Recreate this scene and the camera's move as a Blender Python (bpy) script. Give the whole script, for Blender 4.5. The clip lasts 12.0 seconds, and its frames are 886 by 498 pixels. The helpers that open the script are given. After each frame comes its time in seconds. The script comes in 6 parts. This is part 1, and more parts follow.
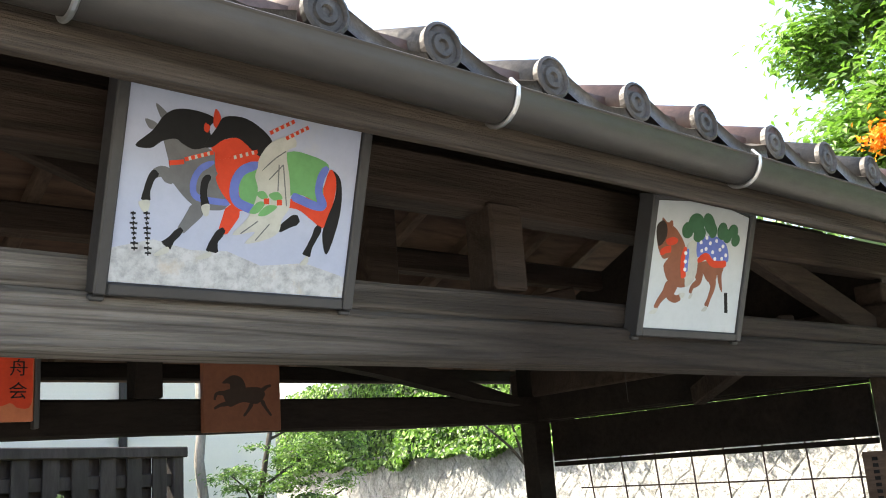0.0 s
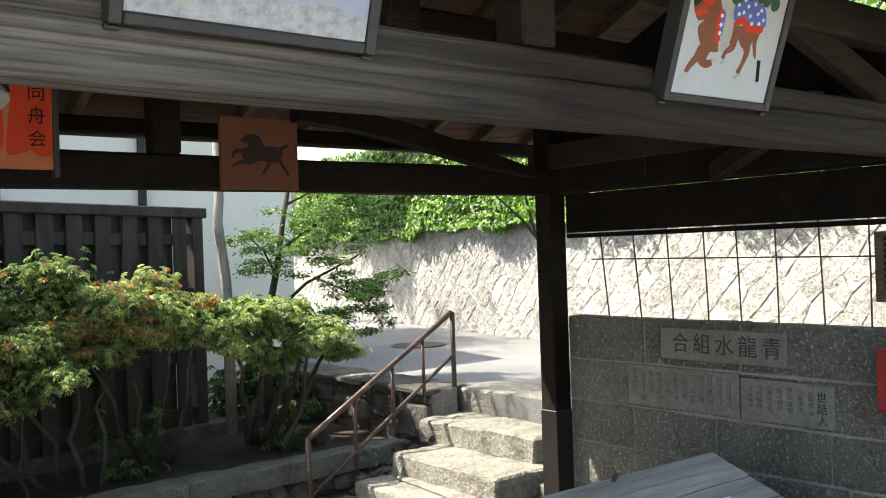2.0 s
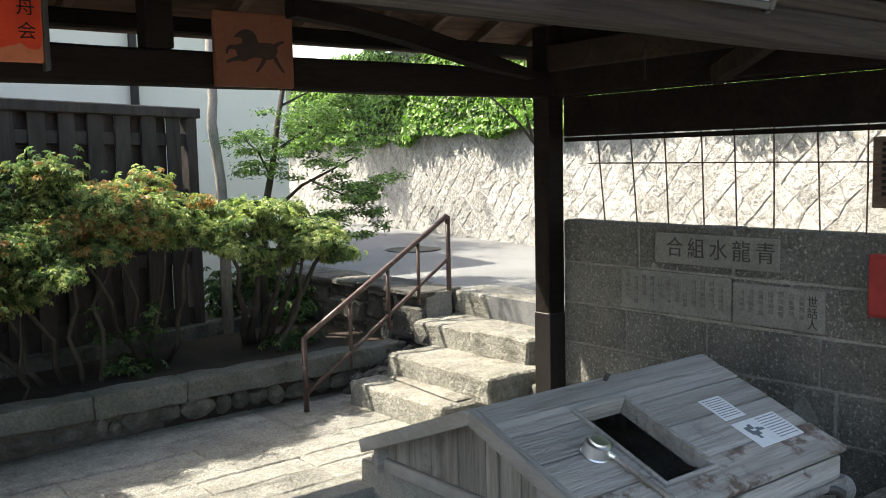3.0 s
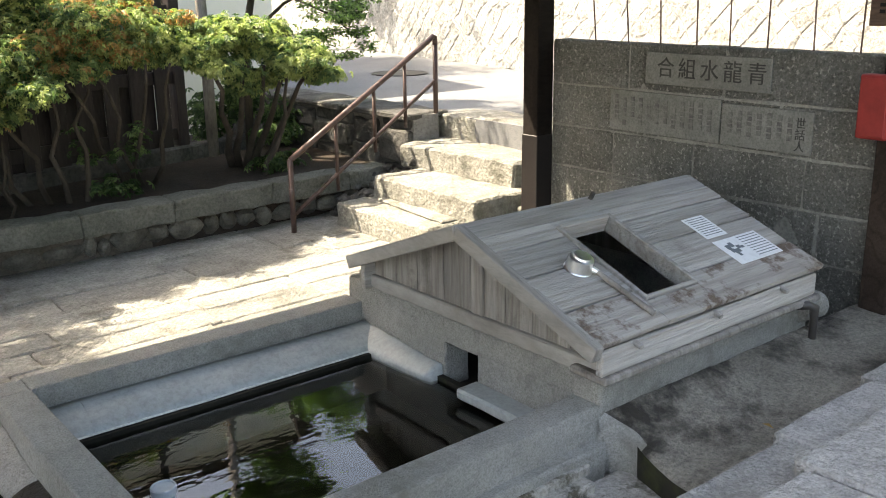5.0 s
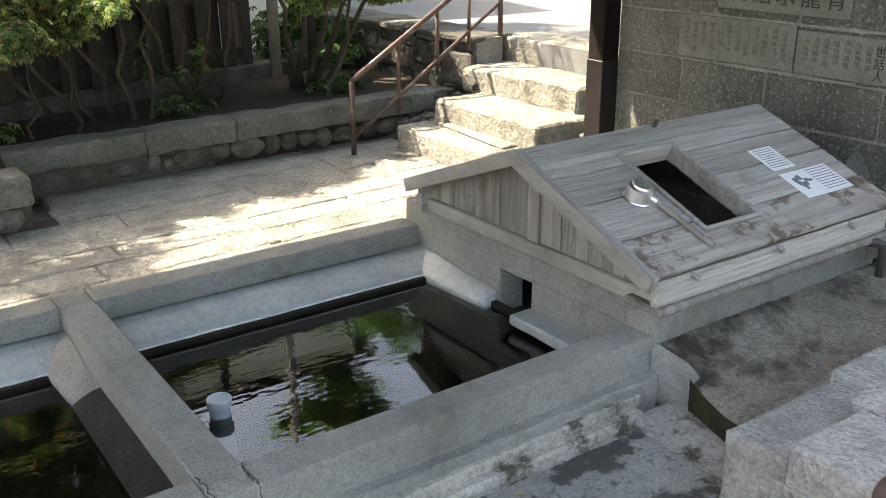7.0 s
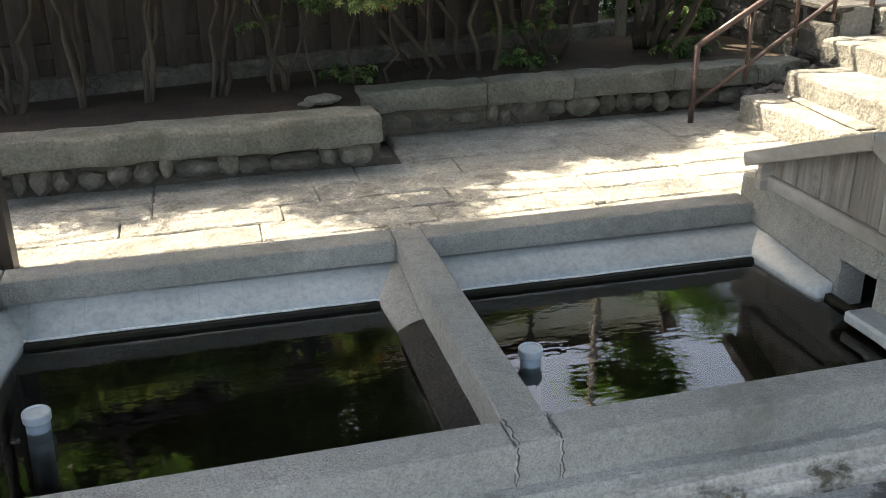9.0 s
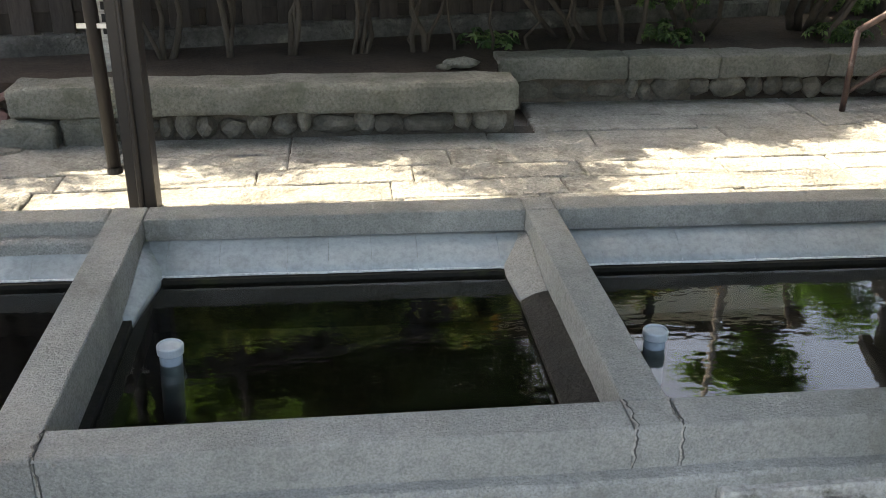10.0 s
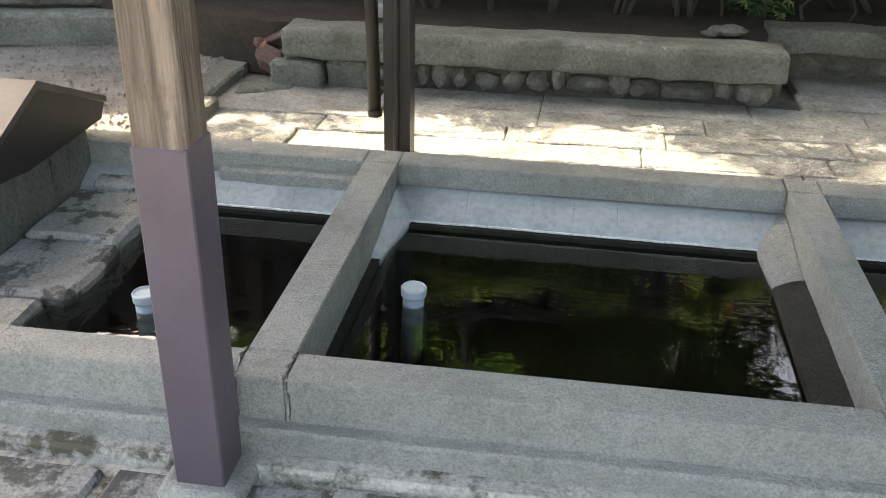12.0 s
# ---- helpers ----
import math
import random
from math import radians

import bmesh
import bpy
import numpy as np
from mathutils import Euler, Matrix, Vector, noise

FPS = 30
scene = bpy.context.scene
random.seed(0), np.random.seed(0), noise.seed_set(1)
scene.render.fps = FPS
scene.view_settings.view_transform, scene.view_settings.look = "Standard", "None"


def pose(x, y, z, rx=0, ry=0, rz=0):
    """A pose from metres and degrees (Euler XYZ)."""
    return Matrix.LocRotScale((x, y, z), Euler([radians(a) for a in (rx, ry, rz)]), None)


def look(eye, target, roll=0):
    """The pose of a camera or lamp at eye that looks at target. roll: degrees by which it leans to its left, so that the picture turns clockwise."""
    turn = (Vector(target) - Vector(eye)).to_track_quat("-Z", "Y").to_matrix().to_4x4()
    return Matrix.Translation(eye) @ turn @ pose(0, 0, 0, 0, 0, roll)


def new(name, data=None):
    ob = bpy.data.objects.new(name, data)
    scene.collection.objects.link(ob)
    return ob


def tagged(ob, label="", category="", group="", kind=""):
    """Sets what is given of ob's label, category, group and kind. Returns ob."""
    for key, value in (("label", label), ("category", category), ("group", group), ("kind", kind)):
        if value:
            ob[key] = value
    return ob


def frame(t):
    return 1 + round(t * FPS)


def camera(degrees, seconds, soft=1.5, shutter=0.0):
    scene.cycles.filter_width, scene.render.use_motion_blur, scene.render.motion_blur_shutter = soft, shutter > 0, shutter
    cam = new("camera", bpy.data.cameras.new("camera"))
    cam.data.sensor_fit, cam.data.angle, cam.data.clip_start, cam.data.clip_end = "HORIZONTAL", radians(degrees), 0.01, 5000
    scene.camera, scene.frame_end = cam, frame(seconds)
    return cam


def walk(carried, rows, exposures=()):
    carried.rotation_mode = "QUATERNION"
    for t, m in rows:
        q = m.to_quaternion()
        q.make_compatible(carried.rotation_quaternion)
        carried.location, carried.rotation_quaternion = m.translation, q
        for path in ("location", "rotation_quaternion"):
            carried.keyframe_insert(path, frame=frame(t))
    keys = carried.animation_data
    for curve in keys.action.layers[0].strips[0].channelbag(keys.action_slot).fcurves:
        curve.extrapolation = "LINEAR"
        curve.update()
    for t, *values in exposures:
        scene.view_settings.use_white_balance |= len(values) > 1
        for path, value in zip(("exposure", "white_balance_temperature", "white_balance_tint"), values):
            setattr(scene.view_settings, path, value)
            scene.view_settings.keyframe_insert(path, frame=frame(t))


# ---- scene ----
cam = camera(50.7, 12.0, soft=1.0)
METRES, EYE, TILT, LEAN, TURN = 0.41, 1.5, 1.88, 1.03, -39.5
ROWS = [
    (0.0, 0.0, 0.0, 0.0, 0.63, 11.61, 3.09),
    (0.5, -0.0236, 0.0209, -0.0339, 0.7, 8.59, 2.61),
    (1.0, -0.0468, 0.058, -0.0849, 0.9, 4.54, 1.72),
    (1.5, -0.0568, 0.0857, -0.1244, 1.22, 1.22, 1.09),
    (2.0, -0.0595, 0.1022, -0.1646, 1.31, -1.74, 0.94),
    (2.5, -0.0653, 0.1124, -0.2065, 1.28, -4.64, 0.64),
    (3.0, -0.0805, 0.1144, -0.2389, 1.03, -7.41, 0.28),
    (5.0, -0.0845, 0.1138, -0.3744, 0.3, -17.78, -0.28),
    (5.5, -0.0801, 0.1243, -0.3968, 0.92, -20.18, -0.7),
    (6.0, -0.066, 0.1477, -0.3966, 1.65, -21.7, -1.09),
    (6.5, -0.0404, 0.1628, -0.4083, 2.36, -21.28, -1.01),
    (7.0, -0.027, 0.1686, -0.4134, 4.42, -22.3, -0.53),
    (9.0, -0.1524, 0.1712, -0.4399, 24.7, -24.67, 0.23),
    (9.5, -0.1938, 0.1656, -0.4615, 29.13, -25.17, -0.48),
    (10.0, -0.2567, 0.1591, -0.4798, 33.28, -26.6, -1.0),
    (10.5, -0.3146, 0.1471, -0.4885, 36.84, -27.4, -1.18),
    (11.0, -0.3722, 0.1286, -0.5057, 40.52, -27.98, -1.1),
    (11.5, -0.4172, 0.1066, -0.5108, 44.33, -28.59, -0.89),
    (12.0, -0.4617, 0.0829, -0.5221, 48.27, -29.17, -0.46),
]
walk(cam, [(t, pose(0, 0, EYE, TILT, LEAN, TURN) @ pose(METRES * x, METRES * y, METRES * z, 90 + pitch, roll, yaw)) for t, x, y, z, yaw, pitch, roll in ROWS],
     [(0.0, 2.35, 7400, 8), (1.0, 2.2, 7400, 8), (2.0, 2.05, 7400, 8), (3.0, 1.93, 7400, 8), (5.0, 2.52, 8300, 11), (7.0, 2.62, 8350, 11), (9.5, 2.6, 8400, 11), (12.0, 2.9, 8650, 10)])

# ---- light ----
SUN = Vector((-0.38, 0.45, 0.82)).normalized()
world = bpy.data.worlds.new("world")
scene.world = world
world.use_nodes = True
wn = world.node_tree
sky = wn.nodes.new("ShaderNodeTexSky")
sky.sky_type = "NISHITA"
sky.sun_disc = False
sky.sun_elevation = math.asin(SUN.z)
sky.sun_rotation = math.atan2(SUN.x, SUN.y)
sky.air_density, sky.dust_density, sky.ozone_density = 1.0, 3.0, 1.0
wn.nodes["Background"].inputs[1].default_value = 0.15
wn.links.new(sky.outputs[0], wn.nodes["Background"].inputs[0])
sun_data = bpy.data.lights.new("sun", "SUN")
sun_data.energy, sun_data.angle, sun_data.color = 3.5, radians(0.6), (1.0, 0.96, 0.885)
sun = new("sun", sun_data)
sun.matrix_world = look(SUN * 30, (0, 0, 0))


# ---- materials ----
def mat(name, a, b, rough=0.8, big=2.0, fine=45.0, bump=0.25, bscale=None, stain=None, sscale=1.3, sat=0.45, swide=0.16, metal=0.0,
        stretch=(1, 1, 1), vary=0.0, spec=0.4, island=False, fine_amount=0.35, coat=0.0, relief=0.02, rings=0.0, ring_scale=1.5, ring_dark=0.55, fade=None):
    """Base colour between a and b in large patches, finer grain over it, stains of a third colour, relief."""
    m = bpy.data.materials.new(name)
    m.use_nodes = True
    t = m.node_tree
    N, L = t.nodes, t.links
    p = N["Principled BSDF"]
    geo = N.new("ShaderNodeNewGeometry")
    mp = N.new("ShaderNodeMapping")
    mp.inputs["Scale"].default_value = stretch
    L.new(geo.outputs["Position"], mp.inputs["Vector"])
    info = N.new("ShaderNodeObjectInfo")

    def noise_tex(scale, detail, rough_, vec=mp.outputs[0]):
        n = N.new("ShaderNodeTexNoise")
        n.inputs["Scale"].default_value, n.inputs["Detail"].default_value, n.inputs["Roughness"].default_value = scale, detail, rough_
        L.new(vec, n.inputs["Vector"])
        return n

    def ramp(src, lo, hi):
        r = N.new("ShaderNodeMapRange")
        r.inputs[1].default_value, r.inputs[2].default_value = lo, hi
        L.new(src, r.inputs[0])
        return r.outputs[0]

    def mix(fac, x, y, kind="MIX"):
        k = N.new("ShaderNodeMix")
        k.data_type, k.blend_type = "RGBA", kind
        for sock, v in ((k.inputs[0], fac), (k.inputs[6], x), (k.inputs[7], y)):
            if isinstance(v, (tuple, float, int)):
                sock.default_value = (*v, 1) if isinstance(v, tuple) else v
            else:
                L.new(v, sock)
        return k.outputs[2]

    n1 = noise_tex(big, 4, 0.6)
    n2 = noise_tex(fine, 5, 0.7)
    col = mix(ramp(n1.outputs[0], 0.35, 0.65), a, b)
    n4 = noise_tex(fine * 0.22, 5, 0.75)
    col = mix(ramp(n2.outputs[0], 0.42, 0.66), col, (1 - fine_amount,) * 3, "MULTIPLY")
    col = mix(ramp(n4.outputs[0], 0.45, 0.7), col, (1 - fine_amount * 0.6,) * 3, "MULTIPLY")
    if rings:
        # growth rings: contour lines of a noise drawn out along the grain
        n5 = noise_tex(ring_scale, 2, 0.45)
        k1 = N.new("ShaderNodeMath")
        k1.operation = "MULTIPLY"
        k1.inputs[1].default_value = rings
        L.new(n5.outputs[0], k1.inputs[0])
        k2 = N.new("ShaderNodeMath")
        k2.operation = "PINGPONG"
        k2.inputs[1].default_value = 0.5
        L.new(k1.outputs[0], k2.inputs[0])
        col = mix(ramp(k2.outputs[0], 0.22, 0.0), col, (ring_dark, ring_dark * 0.97, ring_dark * 0.94), "MULTIPLY")
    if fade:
        # a second tone that takes over from x0 to x1, with a ragged edge: daylight's fall-off painted along the timber
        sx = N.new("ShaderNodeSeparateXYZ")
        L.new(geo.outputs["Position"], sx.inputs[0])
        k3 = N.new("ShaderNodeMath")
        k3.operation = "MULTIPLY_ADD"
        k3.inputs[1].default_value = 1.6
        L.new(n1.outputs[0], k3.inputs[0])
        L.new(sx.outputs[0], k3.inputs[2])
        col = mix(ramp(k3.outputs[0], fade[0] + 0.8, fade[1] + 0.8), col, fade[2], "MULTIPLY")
    if stain:
        n3 = noise_tex(sscale, 6, 0.7, geo.outputs["Position"])
        col = mix(ramp(n3.outputs[0], sat, sat + swide), col, stain)
    if vary:
        h = N.new("ShaderNodeHueSaturation")
        L.new(ramp(geo.outputs["Random Per Island"] if island else info.outputs["Random"], -0.0, 1.0), h.inputs["Value"])
        h.inputs["Value"].links[0].from_node.inputs[3].default_value = 1 - vary
        h.inputs["Value"].links[0].from_node.inputs[4].default_value = 1 + vary
        L.new(col, h.inputs["Color"])
        col = h.outputs[0]
    L.new(col, p.inputs["Base Color"])
    r0 = N.new("ShaderNodeMapRange")
    L.new(n2.outputs[0], r0.inputs[0])
    r0.inputs[3].default_value, r0.inputs[4].default_value = max(rough - 0.1, 0.02), min(rough + 0.1, 1)
    L.new(r0.outputs[0], p.inputs["Roughness"])
    p.inputs["Metallic"].default_value = metal
    p.inputs["Specular IOR Level"].default_value = spec
    p.inputs["Coat Weight"].default_value = coat
    if bump:
        bn = noise_tex(bscale or fine * 0.6, 6, 0.65)
        bp = N.new("ShaderNodeBump")
        bp.inputs["Strength"].default_value, bp.inputs["Distance"].default_value = bump, relief
        L.new(bn.outputs[0], bp.inputs["Height"])
        L.new(bp.outputs[0], p.inputs["Normal"])
    return m


def leaf_mat(name, a, b, through_leaf=0.35):
    m = mat(name, a, b, rough=0.45, big=3, fine=30, bump=0, vary=0.35, island=True, spec=0.4)
    t = m.node_tree
    p = t.nodes["Principled BSDF"]
    tr = t.nodes.new("ShaderNodeBsdfTranslucent")
    tr.inputs[0].default_value = (a[0] * 1.5, a[1] * 1.6, a[2] * 1.0, 1)
    ms = t.nodes.new("ShaderNodeMixShader")
    ms.inputs[0].default_value = through_leaf
    out = t.nodes["Material Output"]
    t.links.new(p.outputs[0], ms.inputs[1])
    t.links.new(tr.outputs[0], ms.inputs[2])
    t.links.new(ms.outputs[0], out.inputs[0])
    return m


M_BEAM = mat("weathered_beam", (0.030, 0.020, 0.015), (0.055, 0.038, 0.029), 0.75, 1.2, 34, 0.5, 40, (0.017, 0.011, 0.009), 0.9, 0.5, stretch=(0.12, 2.2, 2.2), spec=0.2, rings=10)
# the lighter left end has the daylight there painted into its colour
M_BEAM_PALE = mat("beam_painted_lit_end", (0.15, 0.132, 0.114), (0.27, 0.244, 0.216), 0.8, 0.5, 30, 1.0, 30, (0.09, 0.07, 0.055), 0.5, 0.54, stretch=(0.06, 2.4, 2.4), fine_amount=0.5, rings=20, ring_dark=0.45, fade=(0.75, 2.0, (0.15, 0.114, 0.095)))
M_FASCIA = mat("brown_eave_board", (0.085, 0.066, 0.052), (0.15, 0.122, 0.10), 0.8, 0.6, 38, 0.9, 38, (0.045, 0.032, 0.025), 0.6, 0.52, stretch=(0.07, 2.4, 2.4), fine_amount=0.5, spec=0.25, rings=14, ring_dark=0.45)
# near-black tone of the back and side timbers
M_DARK = mat("near_black_timber", (0.009, 0.007, 0.006), (0.017, 0.013, 0.011), 0.8, 2, 25, 0.25, stretch=(0.4, 1.6, 1.6), spec=0.12)
M_RAFTER = mat("brown_rafter", (0.075, 0.050, 0.037), (0.13, 0.09, 0.068), 0.75, 2, 25, 0.3, stretch=(1.6, 0.3, 1.6), vary=0.2, spec=0.2)
M_CEIL = mat("roof_boards", (0.058, 0.034, 0.025), (0.098, 0.060, 0.044), 0.8, 2, 20, 0.3, stretch=(0.3, 1.5, 1.5), vary=0.2, spec=0.2, rings=9)
M_POST = mat("brown_weathered_post_wood", (0.165, 0.118, 0.088), (0.29, 0.222, 0.172), 0.75, 2.4, 30, 0.8, 26, (0.10, 0.066, 0.048), 1.6, 0.50, swide=0.1, stretch=(2.0, 2.0, 0.12), fine_amount=0.5, rings=9, ring_dark=0.6)
M_SLEEVE = mat("painted_steel_sleeve", (0.072, 0.054, 0.068), (0.098, 0.076, 0.095), 0.38, 2, 60, 0.03, spec=0.5, fine_amount=0.08)
M_SLEEVE_DARK = mat("brown_painted_steel", (0.012, 0.010, 0.010), (0.019, 0.016, 0.016), 0.45, 2, 60, 0.03, fine_amount=0.08)
M_LID = mat("silvered_lid_boards", (0.33, 0.318, 0.298), (0.47, 0.455, 0.43), 0.7, 2, 42, 0.8, 42, (0.19, 0.176, 0.16), 2.0, 0.54, stretch=(0.10, 2.0, 2.0), vary=0.16, fine_amount=0.24, rings=9, ring_scale=2.4, ring_dark=0.8)
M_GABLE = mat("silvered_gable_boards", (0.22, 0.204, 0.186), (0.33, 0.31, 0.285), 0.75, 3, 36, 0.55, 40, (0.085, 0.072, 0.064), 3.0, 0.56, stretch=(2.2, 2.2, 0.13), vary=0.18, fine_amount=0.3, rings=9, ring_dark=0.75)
M_BARGE = mat("silvered_sloping_board", (0.29, 0.278, 0.26), (0.42, 0.405, 0.38), 0.7, 2, 42, 0.7, 42, (0.17, 0.156, 0.14), 2.0, 0.54, stretch=(2.0, 0.12, 0.3), vary=0.12, fine_amount=0.26, rings=8, ring_scale=2.4, ring_dark=0.8)
M_TANKLID = mat("brown_sheet_metal", (0.045, 0.039, 0.037), (0.07, 0.061, 0.058), 0.45, 2, 60, 0.05, spec=0.4, fine_amount=0.15)
M_WET = mat("water_stained_lid_board", (0.32, 0.30, 0.276), (0.44, 0.415, 0.388), 0.5, 2, 42, 0.5, 42, (0.12, 0.085, 0.066), 4.0, 0.51, swide=0.07, stretch=(0.10, 2.0, 2.0), fine_amount=0.24, rings=9, ring_scale=2.4, ring_dark=0.8)
M_CONC = mat("worn_concrete", (0.345, 0.343, 0.315), (0.465, 0.46, 0.425), 0.85, 1.6, 130, 1.0, 80, (0.185, 0.182, 0.155), 2.2, 0.54, swide=0.17, fine_amount=0.36, relief=0.025)
M_COVE = mat("pale_mortar_cove", (0.30, 0.33, 0.325), (0.41, 0.44, 0.432), 0.36, 2.6, 40, 0.08, 12, (0.25, 0.275, 0.275), 2.6, 0.56, fine_amount=0.22)
M_FLOOR = mat("damp_stone_floor", (0.25, 0.252, 0.242), (0.36, 0.36, 0.345), 0.55, 2.0, 90, 0.7, 50, (0.06, 0.062, 0.058), 6.0, 0.515, swide=0.06, vary=0.14, fine_amount=0.4)
M_APRON = mat("wet_stained_concrete", (0.30, 0.275, 0.23), (0.42, 0.39, 0.335), 0.5, 3.0, 70, 1.2, 55, (0.045, 0.040, 0.034), 2.1, 0.475, swide=0.12, fine_amount=0.5, relief=0.03)
M_MORTAR = mat("pale_floor_mortar", (0.40, 0.38, 0.34), (0.51, 0.485, 0.435), 0.85, 3.0, 60, 0.9, 40, (0.085, 0.078, 0.055), 5.0, 0.51, swide=0.09, fine_amount=0.4)
M_WETROCK = mat("dark_wet_slime", (0.018, 0.014, 0.010), (0.04, 0.033, 0.024), 0.35, 6, 60, 1.0, 45, (0.11, 0.10, 0.085), 30, 0.62, spec=0.5, relief=0.03)
M_MINERAL = mat("lime_deposit", (0.62, 0.63, 0.61), (0.72, 0.73, 0.71), 0.7, 8, 60, 0.3)
M_PAVE = mat("worn_granite_paving", (0.29, 0.292, 0.27), (0.40, 0.40, 0.37), 0.8, 5.0, 60, 1.0, 28, (0.15, 0.145, 0.12), 4.5, 0.54, vary=0.16, fine_amount=0.4, relief=0.045)
M_GRANITE = mat("pale_rough_granite", (0.40, 0.40, 0.39), (0.53, 0.53, 0.512), 0.8, 5.0, 70, 1.0, 24, (0.27, 0.265, 0.245), 4.0, 0.55, vary=0.1, fine_amount=0.4, relief=0.05)
M_JOINT = mat("dark_joint_soil", (0.09, 0.08, 0.065), (0.14, 0.12, 0.10), 0.95, 6, 60, 0.5)
M_KERB = mat("mossy_granite_kerb", (0.15, 0.155, 0.132), (0.24, 0.243, 0.212), 0.85, 3.0, 55, 1.0, 30, (0.10, 0.11, 0.082), 2.6, 0.55, vary=0.12, fine_amount=0.36, relief=0.05)
M_STEP = mat("rough_granite_step", (0.27, 0.268, 0.24), (0.38, 0.375, 0.335), 0.85, 4.0, 45, 1.0, 20, (0.13, 0.128, 0.105), 3.0, 0.53, vary=0.1, relief=0.06)
M_COBBLE = mat("river_stone", (0.075, 0.072, 0.06), (0.17, 0.16, 0.138), 0.75, 7, 60, 0.4, 40, vary=0.35)
M_DARKROCK = mat("dark_rough_rock", (0.055, 0.055, 0.052), (0.12, 0.118, 0.11), 0.9, 4, 30, 1.0, 15, (0.24, 0.232, 0.21), 2.5, 0.58, vary=0.25, relief=0.05)
M_SOIL = mat("brown_planting_soil", (0.034, 0.025, 0.019), (0.058, 0.043, 0.032), 0.95, 4, 50, 0.8, 30)
M_GRAVEL = mat("pale_gravel_path", (0.22, 0.20, 0.175), (0.33, 0.30, 0.27), 0.95, 4, 90, 1.0, 60, vary=0.25, island=True)
M_ROAD = mat("grey_asphalt", (0.155, 0.162, 0.17), (0.20, 0.208, 0.216), 0.9, 0.8, 160, 0.4, 120)
M_WALLST = mat("grey_ashlar", (0.145, 0.148, 0.135), (0.235, 0.236, 0.214), 0.85, 2.5, 80, 1.0, 50, (0.36, 0.356, 0.32), 48, 0.55, swide=0.08, vary=0.15, fine_amount=0.45, relief=0.04)
M_WALLJOINT = mat("pale_wall_joint", (0.24, 0.24, 0.215), (0.30, 0.30, 0.27), 0.9, 4, 60, 0.3)
M_PANEL = mat("dressed_panel_stone", (0.165, 0.169, 0.155), (0.225, 0.228, 0.21), 0.8, 4, 90, 0.2, 60, (0.145, 0.145, 0.135), 6, 0.54)
M_INK = mat("faded_black_ink", (0.035, 0.035, 0.034), (0.06, 0.06, 0.055), 0.7, 8, 60, 0)
M_INKPALE = mat("eroded_grey_ink", (0.11, 0.11, 0.105), (0.19, 0.19, 0.175), 0.8, 20, 90, 0)
M_RUBBLE = mat("pale_rubble_stone", (0.39, 0.388, 0.372), (0.55, 0.546, 0.525), 0.9, 4.0, 26, 1.0, 15, (0.27, 0.255, 0.22), 3.0, 0.57, vary=0.2, fine_amount=0.4, relief=0.05)
M_RUBMORT = mat("rubble_mortar", (0.20, 0.193, 0.18), (0.29, 0.282, 0.265), 0.95, 4, 40, 0.6)
M_TILE = mat("red_brown_glazed_tile", (0.085, 0.050, 0.043), (0.14, 0.086, 0.073), 0.4, 5, 40, 0.1, vary=0.3, spec=0.45)
M_TILEGREY = mat("weathered_grey_tile", (0.042, 0.037, 0.035), (0.085, 0.076, 0.071), 0.5, 7, 40, 0.35, None, (0.14, 0.13, 0.12), 9, 0.56, vary=0.25, spec=0.4)
M_GUTTER = mat("brown_grey_gutter", (0.036, 0.033, 0.031), (0.058, 0.053, 0.05), 0.42, 2, 50, 0.04, spec=0.4, fine_amount=0.12, stretch=(0.3, 1, 1))
M_STEEL = mat("galvanised_strap", (0.5, 0.5, 0.5), (0.65, 0.65, 0.65), 0.4, 8, 60, 0.05, metal=0.9, fine_amount=0.08)
M_CHROME = mat("polished_steel_cup", (0.80, 0.80, 0.79), (0.88, 0.88, 0.87), 0.34, 8, 60, 0.0, metal=1.0, fine_amount=0.08)
M_PVC = mat("blue_grey_plastic_pipe", (0.24, 0.30, 0.33), (0.28, 0.34, 0.37), 0.45, 4, 60, 0.0, fine_amount=0.08)
M_PVCCAP = mat("pale_plastic_cap", (0.40, 0.45, 0.47), (0.50, 0.55, 0.57), 0.5, 6, 60, 0.05, fine_amount=0.08)
M_RAIL = mat("red_brown_painted_rail", (0.055, 0.031, 0.028), (0.09, 0.058, 0.052), 0.4, 6, 50, 0.08, stain=(0.22, 0.19, 0.18), sscale=5, sat=0.57)
M_FENCE = mat("dark_brown_fence_board", (0.028, 0.022, 0.021), (0.047, 0.038, 0.036), 0.65, 2, 25, 0.3, stretch=(1.6, 1.6, 0.3), vary=0.18, rings=8)
M_BUILD = mat("pale_plaster_wall", (0.78, 0.765, 0.68), (0.83, 0.815, 0.73), 0.9, 0.6, 80, 0.03, 60, fine_amount=0.05)
M_TRIM = mat("grey_metal_trim", (0.24, 0.25, 0.26), (0.30, 0.31, 0.32), 0.5, 2, 50, 0.03, fine_amount=0.08)
M_GLASSDARK = mat("dim_window_glass", (0.10, 0.11, 0.12), (0.14, 0.15, 0.16), 0.08, 1, 40, 0.0, spec=0.6, fine_amount=0.08)
M_BARK = mat("grey_bark", (0.04, 0.033, 0.027), (0.085, 0.072, 0.06), 0.9, 5, 40, 0.7, 30, stretch=(1.6, 1.6, 0.5))
M_PALEBARK = mat("pale_bark", (0.26, 0.24, 0.215), (0.36, 0.335, 0.30), 0.85, 5, 40, 0.4, 30, stretch=(1.6, 1.6, 0.5))
